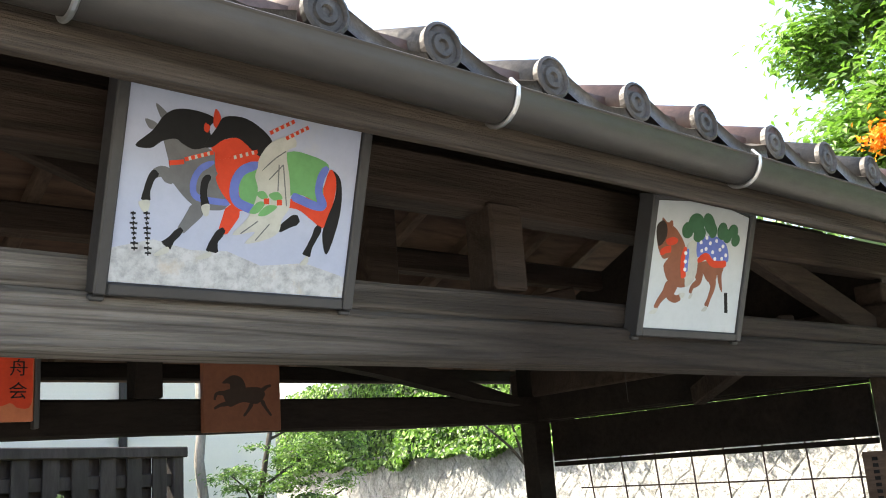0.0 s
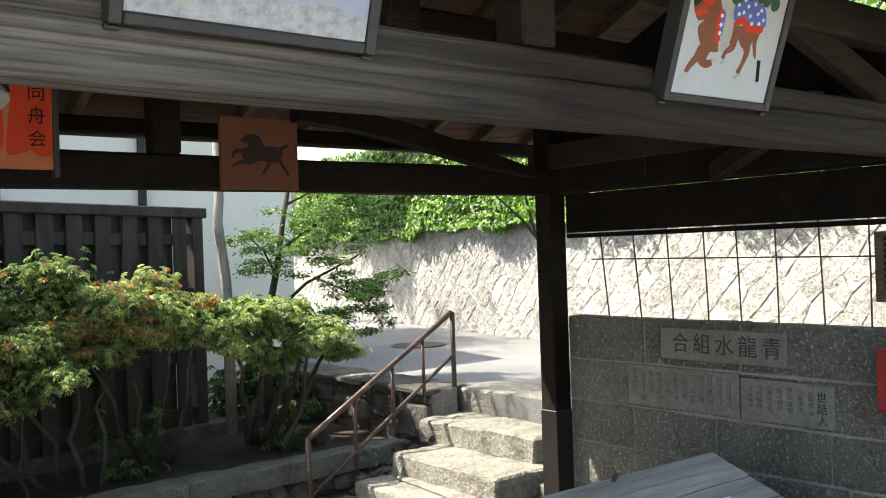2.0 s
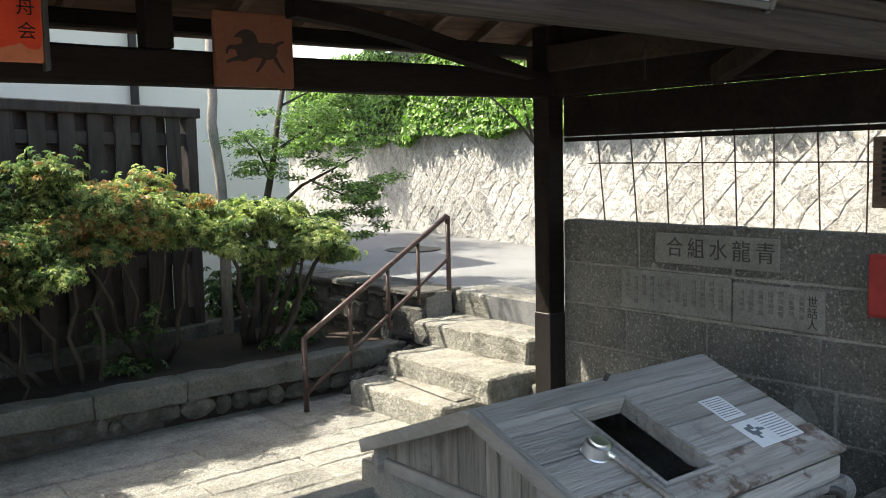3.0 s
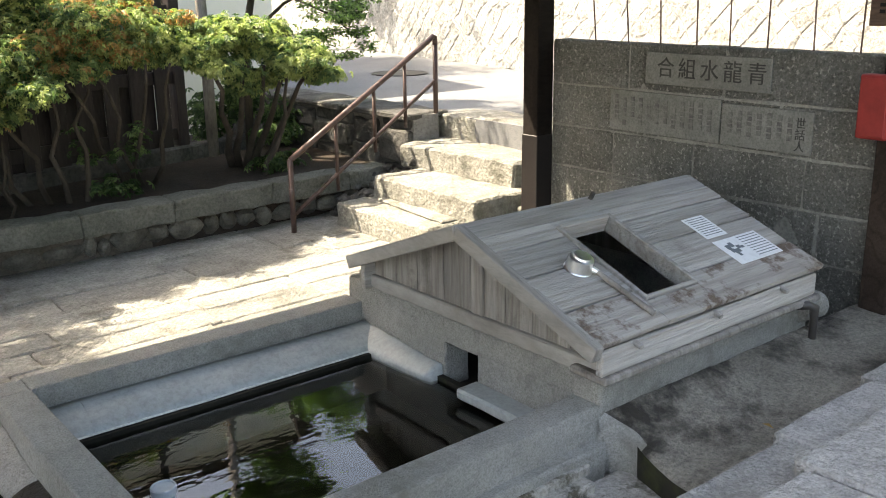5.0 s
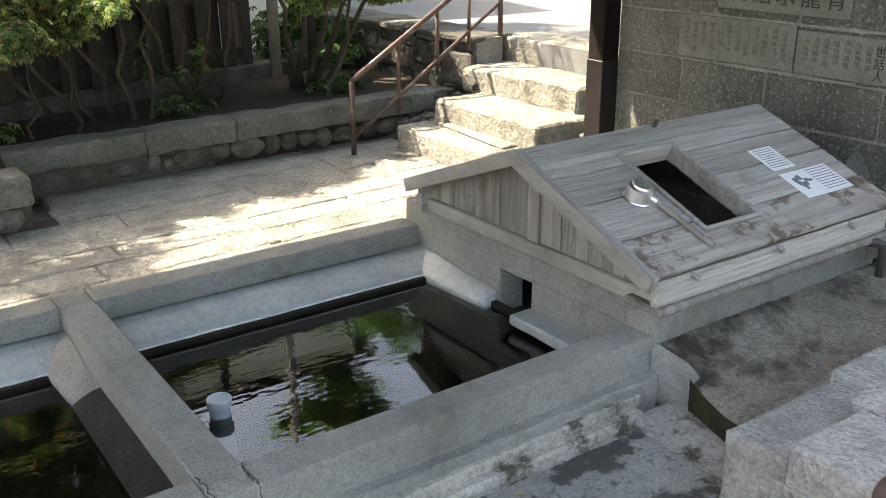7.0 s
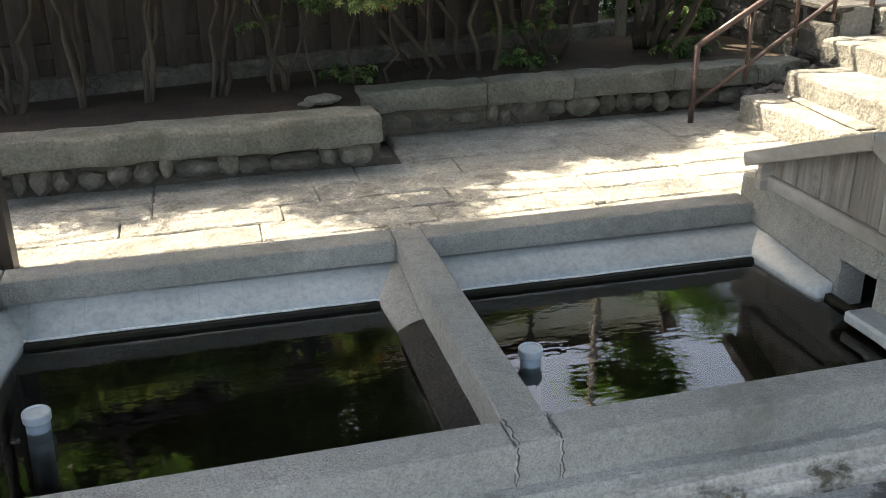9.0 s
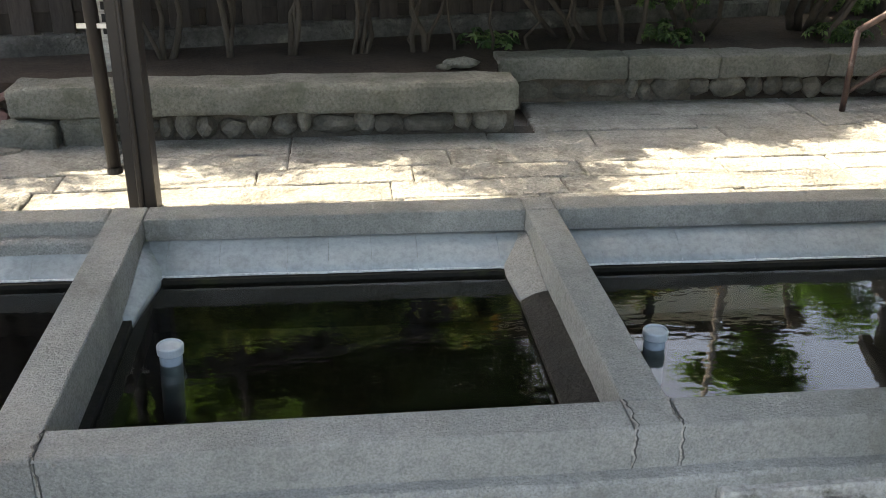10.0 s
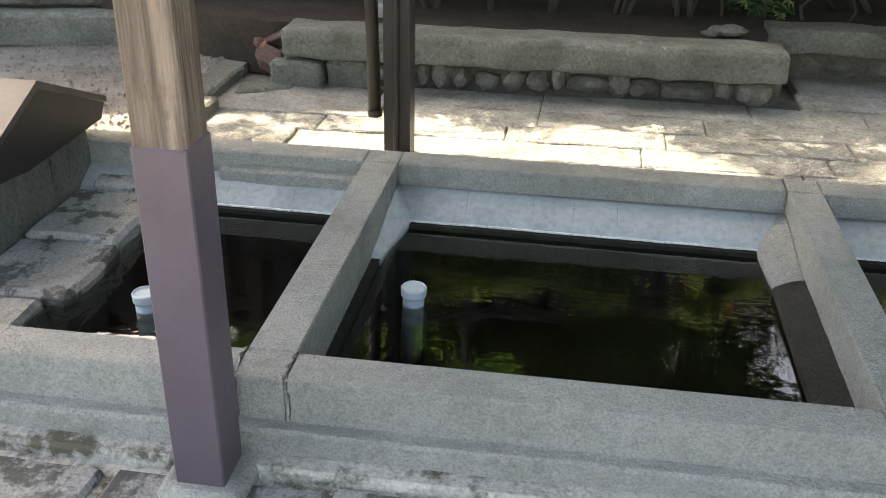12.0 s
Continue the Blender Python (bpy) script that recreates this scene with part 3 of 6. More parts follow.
def side_cove(x_wall, sign, y0, y1, material, label, wide, top, near_wide=1.0, near_high=1.0):
    """A sloped fillet along a side wall; it may thin out towards its y0 end."""
    drop = top + 0.30
    arc = [(wide * (0.06 + 0.92 * k / 7), top - drop * (0.35 * k / 7 + 0.65 * (k / 7) ** 1.8)) for k in range(8)]
    pts = [(0, top + 0.004)] + arc + [(wide, -0.312), (wide * 0.9, -0.37), (0, -0.37)]
    bm = bmesh.new()
    rows, n = [], 12
    for i in range(n + 1):
        f = i / n
        ease = f * f * (3 - 2 * f)
        kw, kh = near_wide + (1 - near_wide) * ease, near_high + (1 - near_high) * ease
        nose = 1.0 if i > 2 else (0.8, 0.93, 0.98)[i]
        row = []
        for u, v in pts:
            z = -0.31 + (v + 0.31) * kh * (0.7 + 0.3 * nose) if v > -0.31 else v
            row.append(bm.verts.new((x_wall + sign * u * kw * nose, y0 + (y1 - y0) * f, z + 0.002 * math.sin(i * 2.1 + u * 40))))
        rows.append(row)
    for r0, r1 in zip(rows, rows[1:]):
        for k in range(len(pts)):
            bm.faces.new((r0[k], r0[(k + 1) % len(pts)], r1[(k + 1) % len(pts)], r1[k]))
    bm.faces.new(rows[0])
    bm.faces.new(rows[-1][::-1])
    bmesh.ops.recalc_face_normals(bm, faces=bm.faces)
    return part("side_cove", bm, material, basin, label, smooth=True)


side_cove(D1[0], -1, 3.16, 3.60, M_CONC, "worn mortar side cove", 0.12, -0.215, 0.85, 0.5)
side_cove(D1[0], -1, 2.24, 3.158, M_WETROCK, "dark rough wet slope along the divider", 0.10, -0.265)
side_cove(D2[1], 1, 3.12, 3.60, M_COVE, "pale mortar side cove", 0.10, -0.222, 0.4, 0.2)
side_cove(X_HOUSE, -1, 3.03, 3.60, M_COVE, "pale mortar side cove", 0.11, -0.232, 0.8, 0.6)
side_cove(D2[0], -1, 3.1, 3.6, M_COVE, "pale mortar side cove", 0.06, -0.22)

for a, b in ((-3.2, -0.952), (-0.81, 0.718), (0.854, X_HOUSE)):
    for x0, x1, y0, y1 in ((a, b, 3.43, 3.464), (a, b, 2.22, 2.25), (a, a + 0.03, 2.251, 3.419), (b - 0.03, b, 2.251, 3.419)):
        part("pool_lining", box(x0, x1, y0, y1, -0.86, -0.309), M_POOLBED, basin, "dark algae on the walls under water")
shelf = part("stone_shelf", box(2.275, X_HOUSE - 0.001, 2.262, 2.80, -0.31, -0.262, 0.010, 0.004, 9), M_COVE, basin, "pale stone shelf beside the spout")
for a, b in ((-3.2, -0.952), (-0.81, 0.718), (0.854, X_HOUSE)):
    bm = bmesh.new()
    vs = [bm.verts.new(c) for c in ((a, 2.2, WATER), (b, 2.2, WATER), (b, 3.64, WATER), (a, 3.64, WATER))]
    bm.faces.new(vs)
    w = part("water", bm, water, None, "still clear water reflecting foliage and sky", "water", kind="structure")
    w.visible_shadow = False


def vent_pipe(x, y, z, tilt, label):
    e = thing("standpipe", (x, y, -0.84), label, "pipe", "capped pipes in the pools")
    m = Matrix.Translation((x, y, z)) @ Matrix.Rotation(radians(tilt), 4, "Y")
    bm = lathe([(0.037, -0.56), (0.037, -0.012)], (0, 0, 0), 24)
    bmesh.ops.transform(bm, matrix=m, verts=bm.verts)
    under(e, "pipe", bm, M_PVC, smooth=True)
    bm = lathe([(0.043, -0.030), (0.044, -0.004), (0.041, 0.0), (0.037, 0.0), (0.036, -0.006)], (0, 0, 0), 28)
    bmesh.ops.transform(bm, matrix=m, verts=bm.verts)
    under(e, "cap", bm, M_PVCCAP, "pale plastic cap")
    return e


vent_pipe(-0.605, 2.86, -0.262, 1, "blue-grey capped plastic pipe standing in the pool")
vent_pipe(1.03, 2.84, -0.262, -1, "blue-grey capped plastic pipe standing in the pool")
vent_pipe(-1.47, 2.66, -0.262, 0, "blue-grey capped plastic pipe standing in the pool")

# ---- the spring house over the well ----
house = thing("spring_house", (2.9, 2.69, -0.40), "small gabled well cover with silvered wooden lid and concrete base", "well cover")
HY0, HY1, HX0, HX1 = 2.03, 3.50, 2.312, 3.60
RY, RZ, EZ = 2.69, 0.468, 0.186
under(house, "sill_board", box(HX0 - 0.025, HX0 + 0.03, HY0 - 0.01, HY1 + 0.0, 0.022, 0.085, 0.006, 0.003, 8), M_BARGE)
yy = HY0 + 0.01
widths = [0.16, 0.19, 0.15, 0.2, 0.17, 0.18, 0.15, 0.17, 0.12]
slope = (RZ - EZ) / (RY - 1.977)
for k, w in enumerate(widths):
    y0, y1 = yy, min(yy + w - 0.004, HY1)
    f = lambda q: RZ - 0.045 - abs(q - RY) * slope
    pts = [(y0, 0.08), (y1, 0.08), (y1, max(f(y1), 0.085))] + ([(RY, f(RY))] if y0 < RY < y1 else []) + [(y0, max(f(y0), 0.085))]
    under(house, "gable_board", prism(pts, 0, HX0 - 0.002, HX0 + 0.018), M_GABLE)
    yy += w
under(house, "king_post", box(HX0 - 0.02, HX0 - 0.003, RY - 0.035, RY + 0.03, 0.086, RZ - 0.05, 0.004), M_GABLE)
for s, e_y in ((-1, 1.977), (1, 3.437)):
    under(house, "barge_board", beam((2.205, RY, RZ - 0.03), (2.205, e_y - s * 0.0, EZ - 0.03), 0.045, 0.06, 0.004), M_BARGE)

RX0, RX1 = 2.19, 3.62
SLOPE_V = Vector((0, 1.977 - RY, EZ - RZ)).normalized()
SLOPE_N = Vector((0, EZ - RZ, RY - 1.977)).normalized()
SLOPE_N = SLOPE_N if SLOPE_N.z > 0 else -SLOPE_N


def on_lid(x, d, h=0.0):
    """A point x along the ridge, d down the front slope, h above the boards."""
    return Vector((x, RY, RZ)) + SLOPE_V * d + SLOPE_N * h


LID = Matrix((Vector((1, 0, 0)), -SLOPE_V, SLOPE_N)).transposed().to_4x4()
LID.translation = Vector((0, RY, RZ))


def lid_box(x0, x1, d0, d1, h0, h1, bevel=0.003, wob=0.0, cuts=0, seed=0):
    bm = box(x0, x1, -d1, -d0, h0, h1, bevel, wob, cuts, seed)
    bmesh.ops.transform(bm, matrix=LID, verts=bm.verts)
    return bm


LEN = math.hypot(1.977 - RY, EZ - RZ)
H0, H1, HD0, HD1 = 2.59, 2.90, 0.148, 0.64
rows = [0.0, 0.105, 0.205, 0.37, 0.575, LEN]
for k, (a, b) in enumerate(zip(rows, rows[1:])):
    spans = [(RX0, RX1)] if b <= HD0 + 0.001 else [(RX0, H0), (H1, RX1)]
    if k == 4:
        spans = [(RX0, H0), (H1, RX1)]
    for s in spans:
        under(house, "lid_board", lid_box(s[0], s[1], a + 0.0035, b - 0.0035, -0.024, 0.0, 0.003, 0.0035, 9, k + s[0]), M_WET if k == 4 else M_LID)
under(house, "lid_board", lid_box(H0 + 0.002, H1 - 0.002, HD1 + 0.002, LEN - 0.004, -0.024, -0.0005), M_WET)
under(house, "lid_board", lid_box(H0 + 0.002, H1 - 0.002, 0.107, HD0 - 0.002, -0.024, -0.0005), M_LID)
for nm, b in (("hatch_frame", lid_box(H0 - 0.002, H0 + 0.018, HD0, HD1, -0.06, 0.012)), ("hatch_frame", lid_box(H1 - 0.018, H1 + 0.002, HD0, HD1, -0.06, 0.014)),
              ("hatch_frame", lid_box(H0 + 0.019, H1 - 0.019, HD0, HD0 + 0.022, -0.06, 0.016)), ("hatch_frame", lid_box(H0 + 0.019, H1 - 0.019, HD1 - 0.016, HD1, -0.06, 0.012))):
    under(house, nm, b, M_LID)
back = [0.0, 0.17, 0.36, 0.56, LEN + 0.02]
for a, b in zip(back, back[1:]):
    bm = box(RX0, RX1, a + 0.002, b - 0.002, -0.024, 0.0, 0.003)
    sv = Vector((0, 3.437 - RY, EZ - RZ)).normalized()
    m = Matrix((Vector((1, 0, 0)), sv, Vector((1, 0, 0)).cross(sv))).transposed().to_4x4()
    m.translation = Vector((0, RY, RZ))
    bmesh.ops.transform(bm, matrix=m, verts=bm.verts)
    under(house, "lid_board", bm, M_LID)
under(house, "eave_board", box(RX0 + 0.06, RX1 - 0.02, 1.995, 2.028, 0.055, 0.15, 0.006, 0.004, 8), M_LID)
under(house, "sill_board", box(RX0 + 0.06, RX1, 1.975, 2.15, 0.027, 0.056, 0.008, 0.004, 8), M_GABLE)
# unseen back board, added to keep sun out of the cover
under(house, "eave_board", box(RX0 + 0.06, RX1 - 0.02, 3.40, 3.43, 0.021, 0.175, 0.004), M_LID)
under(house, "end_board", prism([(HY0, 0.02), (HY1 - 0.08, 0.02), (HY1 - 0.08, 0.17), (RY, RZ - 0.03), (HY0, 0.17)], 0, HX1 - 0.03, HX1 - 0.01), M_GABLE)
for x in (2.42, 2.88, 3.33):
    under(house, "peg", tube([on_lid(x, LEN - 0.01, -0.05), on_lid(x, LEN + 0.03, -0.045)], 0.011, 8), M_LID)
under(house, "water_pipe", tube([(3.44, 2.03, 0.03), (3.50, 1.965, 0.035), (3.53, 1.955, 0.02), (3.535, 1.955, -0.03), (3.535, 1.955, -0.235)], [0.018, 0.019, 0.022, 0.017, 0.017], 12), M_GUTTER, "grey bent water pipe", True)
under(house, "pipe_sleeve", tube([(3.56, 2.05, -0.02), (3.72, 2.05, -0.03)], [0.055, 0.06], 16), M_CONC)
under(house, "ridge_peg", tube([on_lid(2.92, 0.02, -0.005), on_lid(2.925, 0.022, 0.032)], 0.010, 8), M_DARKROCK)

# dipper, notices
cup_at = on_lid(2.475, 0.395, 0.0)
dipper = thing("dipper", cup_at, "upturned steel cup dipper with wooden handle on the lid", "dipper")
bm = lathe([(0.056, 0.002), (0.052, 0.006), (0.047, 0.050), (0.036, 0.054), (0.033, 0.060), (0.0335, 0.062), (0.010, 0.063)], (0, 0, 0), 32)
bmesh.ops.transform(bm, matrix=Matrix.Translation(cup_at) @ LID.to_3x3().to_4x4(), verts=bm.verts)
under(dipper, "cup", bm, M_CHROME, smooth=False)
under(dipper, "socket", tube([on_lid(2.505, 0.435, 0.02), on_lid(2.515, 0.465, 0.018)], [0.012, 0.009], 10), M_CHROME)
under(dipper, "handle", tube([on_lid(2.512, 0.455, 0.018), on_lid(2.545, 0.72, 0.010)], [0.010, 0.012], 10), M_GABLE)


notices = []


def notice(x0, x1, d0, d1, label, bars, picture):
    e = thing("notice", on_lid((x0 + x1) / 2, (d0 + d1) / 2, 0.002), label, "notice", "notices on the lid")
    notices.append(e)
    under(e, "paper", lid_box(x0, x1, d0, d1, 0.001, 0.003, 0), P_PAPER)
    for k in range(bars):
        a = d0 + 0.012 + (d1 - d0 - 0.02) * k / bars
        under(e, "text_line", lid_box(x0 + (0.013 if not picture else (x1 - x0) * 0.5), x1 - 0.012, a, a + 0.004, 0.003, 0.0036, 0), P_PAPERINK)
    if picture:
        r = random.Random(8)
        for k in range(9):
            a, b = x0 + 0.03 + r.random() * 0.09, d0 + 0.02 + r.random() * 0.075
            under(e, "picture_patch", lid_box(a, a + r.uniform(0.015, 0.04), b, b + r.uniform(0.012, 0.03), 0.003, 0.0034 + 0.0002 * k, 0), P_PAPERINK)


DS = LEN / (RY - 1.977)
notice(3.214, 3.51, (RY - 2.259) * DS, (RY - 2.109) * DS, "white laminated notice with a grey picture lying on the lid", 9, True)
notice(3.216, 3.357, (RY - 2.421) * DS, (RY - 2.283) * DS, "pale laminated notice with lines of small writing", 9, False)

# the cover sits a little larger on a base that is flush with the pool rims
GROW, FROM = 1.038, Vector((0.008, 0.066, 1.34))
for e in [house, dipper] + notices:
    e.scale = (GROW,) * 3
    e.location = FROM + (Vector(e.location) - FROM) * GROW
BACK = Matrix.Scale(1 / GROW, 4)


def base_part(name, bm, material, label="", smooth=False):
    """A part of the cover's base, given where it stands."""
    bmesh.ops.transform(bm, matrix=BACK @ Matrix.Translation(-Vector(house.location)), verts=bm.verts)
    return part(name, bm, material, house, label, smooth=smooth)


BX0, BX1, BY0, BY1 = X_HOUSE + 0.003, 3.76, 2.116, 3.765
base_part("base_wall", box(BX0, BX0 + 0.14, BY0 + 0.15, 2.80, -0.60, -0.024, 0.008, 0.004, 8, 2), M_CONC)
base_part("base_wall", box(BX0, BX0 + 0.14, 3.015, BY1, -0.60, -0.024, 0.008, 0.004, 8, 3), M_CONC)
base_part("lintel", box(BX0 - 0.006, BX0 + 0.14, 2.796, 3.02, -0.152, -0.026, 0.008, 0.004, 4, 4), M_CONC)
base_part("base_wall", box(BX0 - 0.012, BX1 + 0.02, BY0, BY0 + 0.148, -0.60, -0.022, 0.012, 0.004, 16, 5), M_CONC)
base_part("base_wall", box(BX0 + 0.142, BX1, 3.56, 3.70, -0.60, -0.024, 0.008), M_CONC)
base_part("base_wall", box(BX1 - 0.14, BX1 - 0.002, BY0 + 0.15, 3.558, -0.60, -0.024, 0.008), M_CONC)
base_part("base_ledge", box(BX0 - 0.010, BX0 - 0.0005, BY0 + 0.15, 2.79, -0.60, -0.135, 0.003, 0.003, 8, 6), M_CONC, "rough concrete course under the gable")
# near-black pool-bed colour stands in for the shade inside outlet and well
base_part("outlet_trough", prism([(2.81, -0.60), (3.005, -0.60), (3.005, -0.36), (2.81, -0.36)], 0, BX0 + 0.01, BX0 + 0.5), M_POOLBED, "outlet floor, near-black for the shade in the opening")
base_part("well_lining", box(BX0 + 0.145, BX1 - 0.145, BY0 + 0.152, 3.555, -0.58, -0.50), M_POOLBED, "well bottom, near-black for the shade inside")

# ---- inscribed stone wall ----
WX = 4.25
wall = part("wall_east", box(WX + 0.006, WX + 0.16, 2.095, 4.2, -0.40, 0.995), M_WALLJOINT, None, "grey ashlar stone wall with inscribed panels", "wall", kind="structure")
rng = random.Random(11)
z = -0.40
for top in (-0.02, 0.235, 0.49, 0.745, 1.01):
    y = 4.20
    while y > 2.16:
        w = rng.uniform(0.5, 0.85)
        y1 = max(y - w, 2.10)
        if y1 < 2.36:
            y1 = 2.10
        part("wall_stone", box(WX + rng.uniform(-0.004, 0.004), WX + 0.15, y1 + 0.004, y - 0.004, z + 0.004, top - 0.004, 0.008, 0.005, 5, rng.random() * 90), M_WALLST, wall)
        y = y1
    z = top
panel_top = part("name_panel", box(WX - 0.012, WX, 2.68, 3.467, 0.792, 0.966, 0.003), M_PANEL, wall, "dressed stone panel with carved name")
FACE = Matrix(((0, 0, -1), (-1, 0, 0), (0, 1, 0))).to_4x4()
for k, ch in enumerate("合組水龍青"):
    m = Matrix.Translation((WX - 0.013, 3.33 - 0.142 * k, 0.878)) @ FACE
    lettering("character", ch, 0.118, m, M_INK, panel_top, 0.002)
for y0, y1, z0, z1 in ((2.964, 3.718, 0.508, 0.742), (2.435, 2.955, 0.508, 0.724)):
    pn = part("name_panel", box(WX - 0.010, WX, y0, y1, z0, z1, 0.003), M_PANEL, wall, "eroded stone panel with columns of faded writing")
    r = random.Random(int(y0 * 100))
    n = int((y1 - y0) / 0.062)
    for k in range(n):
        yk = y1 - 0.04 - k * (y1 - y0 - 0.06) / n
        if y0 < 2.5 and k == n - 1:
            continue
        zz = z1 - 0.025 - r.random() * 0.02
        while zz > z0 + 0.05 + r.random() * 0.05:
            h = r.uniform(0.018, 0.03)
            part("writing_bar", box(WX - 0.0125, WX - 0.0095, yk - 0.026, yk, zz - h, zz), M_INKPALE, pn)
            zz -= h + 0.007
    if y0 < 2.5:
        for k, ch in enumerate("世話人"):
            lettering("character", ch, 0.058, Matrix.Translation((WX - 0.012, 2.50, 0.66 - 0.057 * k)) @ FACE, M_INK, pn, 0.0015)

# ---- posts, beams and roof of the shelter ----
shelter = thing("shelter", (1.6, 3.1, -0.40), "old timber shelter with dark beams over the spring", "shelter", kind="structure")


def post(x0, x1, y0, y1, foot, sleeve_top, top, sleeve, wood, name="post", lean=(0, 0)):
    p = under(shelter, name, box(x0, x1, y0, y1, foot, top, 0.006, 0.0, 0), wood)
    b = box(x0 - 0.004, x1 + 0.004, y0 - 0.004, y1 + 0.004, foot, sleeve_top, 0.004)
    bmesh.ops.transform(b, matrix=Matrix.Translation(-Vector(shelter.location)), verts=b.verts)
    part("sleeve", b, sleeve, p, "painted steel sleeve")
    return p


post(-1.032, -0.912, 1.875, 2.0, -0.345, 0.575, 1.80, M_SLEEVE, M_POST)
under(shelter, "post_base", prism([(-1.08, 1.83), (-0.86, 1.83), (-0.85, 2.06), (-1.08, 2.06)], 2, -0.40, -0.325, 0.02), M_CONC)
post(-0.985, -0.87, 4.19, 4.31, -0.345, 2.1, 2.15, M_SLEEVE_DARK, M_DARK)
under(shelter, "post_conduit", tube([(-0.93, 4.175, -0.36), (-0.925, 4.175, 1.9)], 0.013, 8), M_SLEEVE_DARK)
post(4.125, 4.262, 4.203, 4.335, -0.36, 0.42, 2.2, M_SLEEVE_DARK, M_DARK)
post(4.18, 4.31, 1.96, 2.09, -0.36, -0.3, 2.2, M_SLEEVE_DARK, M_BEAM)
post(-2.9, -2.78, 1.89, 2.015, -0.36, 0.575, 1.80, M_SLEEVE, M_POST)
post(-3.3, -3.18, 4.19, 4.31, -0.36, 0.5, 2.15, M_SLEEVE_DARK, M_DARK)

for nm, p, q, w, h, mt in (
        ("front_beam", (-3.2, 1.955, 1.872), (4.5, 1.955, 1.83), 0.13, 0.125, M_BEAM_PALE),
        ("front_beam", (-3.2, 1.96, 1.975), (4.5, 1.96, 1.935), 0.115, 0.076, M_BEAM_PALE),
        ("eave_purlin", (-3.2, 2.00, 2.33), (4.8, 2.00, 2.30), 0.12, 0.15, M_BEAM),
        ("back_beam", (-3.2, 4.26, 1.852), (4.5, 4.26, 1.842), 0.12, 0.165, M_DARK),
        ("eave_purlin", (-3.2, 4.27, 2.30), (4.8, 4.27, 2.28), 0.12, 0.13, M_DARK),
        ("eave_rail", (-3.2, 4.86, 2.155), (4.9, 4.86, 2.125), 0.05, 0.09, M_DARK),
        ("ridge_beam", (-3.2, 3.1, 2.93), (4.8, 3.1, 2.93), 0.14, 0.16, M_BEAM),
        ("middle_purlin", (-3.2, 2.55, 2.60), (4.8, 2.55, 2.58), 0.10, 0.12, M_BEAM),
        ("middle_purlin", (-3.2, 3.7, 2.58), (4.8, 3.7, 2.56), 0.10, 0.12, M_BEAM)):
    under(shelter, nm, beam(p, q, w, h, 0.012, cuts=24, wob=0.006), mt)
for x in (-0.96, 4.19):
    under(shelter, "tie_beam", beam((x, 1.9, 2.06 - 0.04 * (x > 2)), (x, 4.4, 2.0), 0.12, 0.16, 0.01), M_BEAM)
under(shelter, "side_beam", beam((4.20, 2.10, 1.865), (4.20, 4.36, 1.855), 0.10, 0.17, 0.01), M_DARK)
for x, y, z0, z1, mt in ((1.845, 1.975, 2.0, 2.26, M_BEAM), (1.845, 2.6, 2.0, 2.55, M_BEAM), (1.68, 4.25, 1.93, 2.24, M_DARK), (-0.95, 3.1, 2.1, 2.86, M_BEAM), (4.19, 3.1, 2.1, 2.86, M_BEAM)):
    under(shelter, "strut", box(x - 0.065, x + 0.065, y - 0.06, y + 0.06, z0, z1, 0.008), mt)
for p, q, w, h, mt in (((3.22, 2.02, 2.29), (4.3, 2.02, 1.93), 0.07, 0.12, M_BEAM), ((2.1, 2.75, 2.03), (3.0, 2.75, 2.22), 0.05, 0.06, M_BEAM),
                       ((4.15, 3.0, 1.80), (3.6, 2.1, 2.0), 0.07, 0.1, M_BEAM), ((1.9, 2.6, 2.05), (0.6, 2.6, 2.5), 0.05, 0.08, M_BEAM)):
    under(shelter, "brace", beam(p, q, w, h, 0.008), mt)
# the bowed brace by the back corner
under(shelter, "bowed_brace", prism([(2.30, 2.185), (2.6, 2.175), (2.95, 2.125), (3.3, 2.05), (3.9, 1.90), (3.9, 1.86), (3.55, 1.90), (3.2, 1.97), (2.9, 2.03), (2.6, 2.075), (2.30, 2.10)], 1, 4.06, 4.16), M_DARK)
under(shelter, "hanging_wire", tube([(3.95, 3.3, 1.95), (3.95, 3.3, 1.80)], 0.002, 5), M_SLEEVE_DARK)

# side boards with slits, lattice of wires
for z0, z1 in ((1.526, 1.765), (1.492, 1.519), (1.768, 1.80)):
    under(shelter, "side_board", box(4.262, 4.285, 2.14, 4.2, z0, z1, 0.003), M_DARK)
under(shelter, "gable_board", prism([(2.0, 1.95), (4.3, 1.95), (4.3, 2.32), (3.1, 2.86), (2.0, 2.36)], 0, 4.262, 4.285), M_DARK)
lattice = thing("wire_lattice", (4.31, 3.1, 0.99), "thin rusty wire lattice above the stone wall", "lattice")
for a, b in ((3.909, 3.84), (3.655, 3.594), (3.41, 3.369), (3.164, 3.132), (2.959, 2.929), (2.729, 2.712), (2.494, 2.463), (2.242, 2.232)):
    k = 4.31 / 4.25
    under(lattice, "rod", tube([(4.31, b * k + 0.01, 0.985), (4.305, (a + b) / 2 * k, 1.25), (4.31, a * k, 1.53)], 0.0048, 6), M_RAIL)
under(lattice, "cross_wire", tube([(4.303, 4.03, 1.357), (4.303, 3.2, 1.352), (4.303, 2.16, 1.345)], 0.0042, 6), M_RAIL)

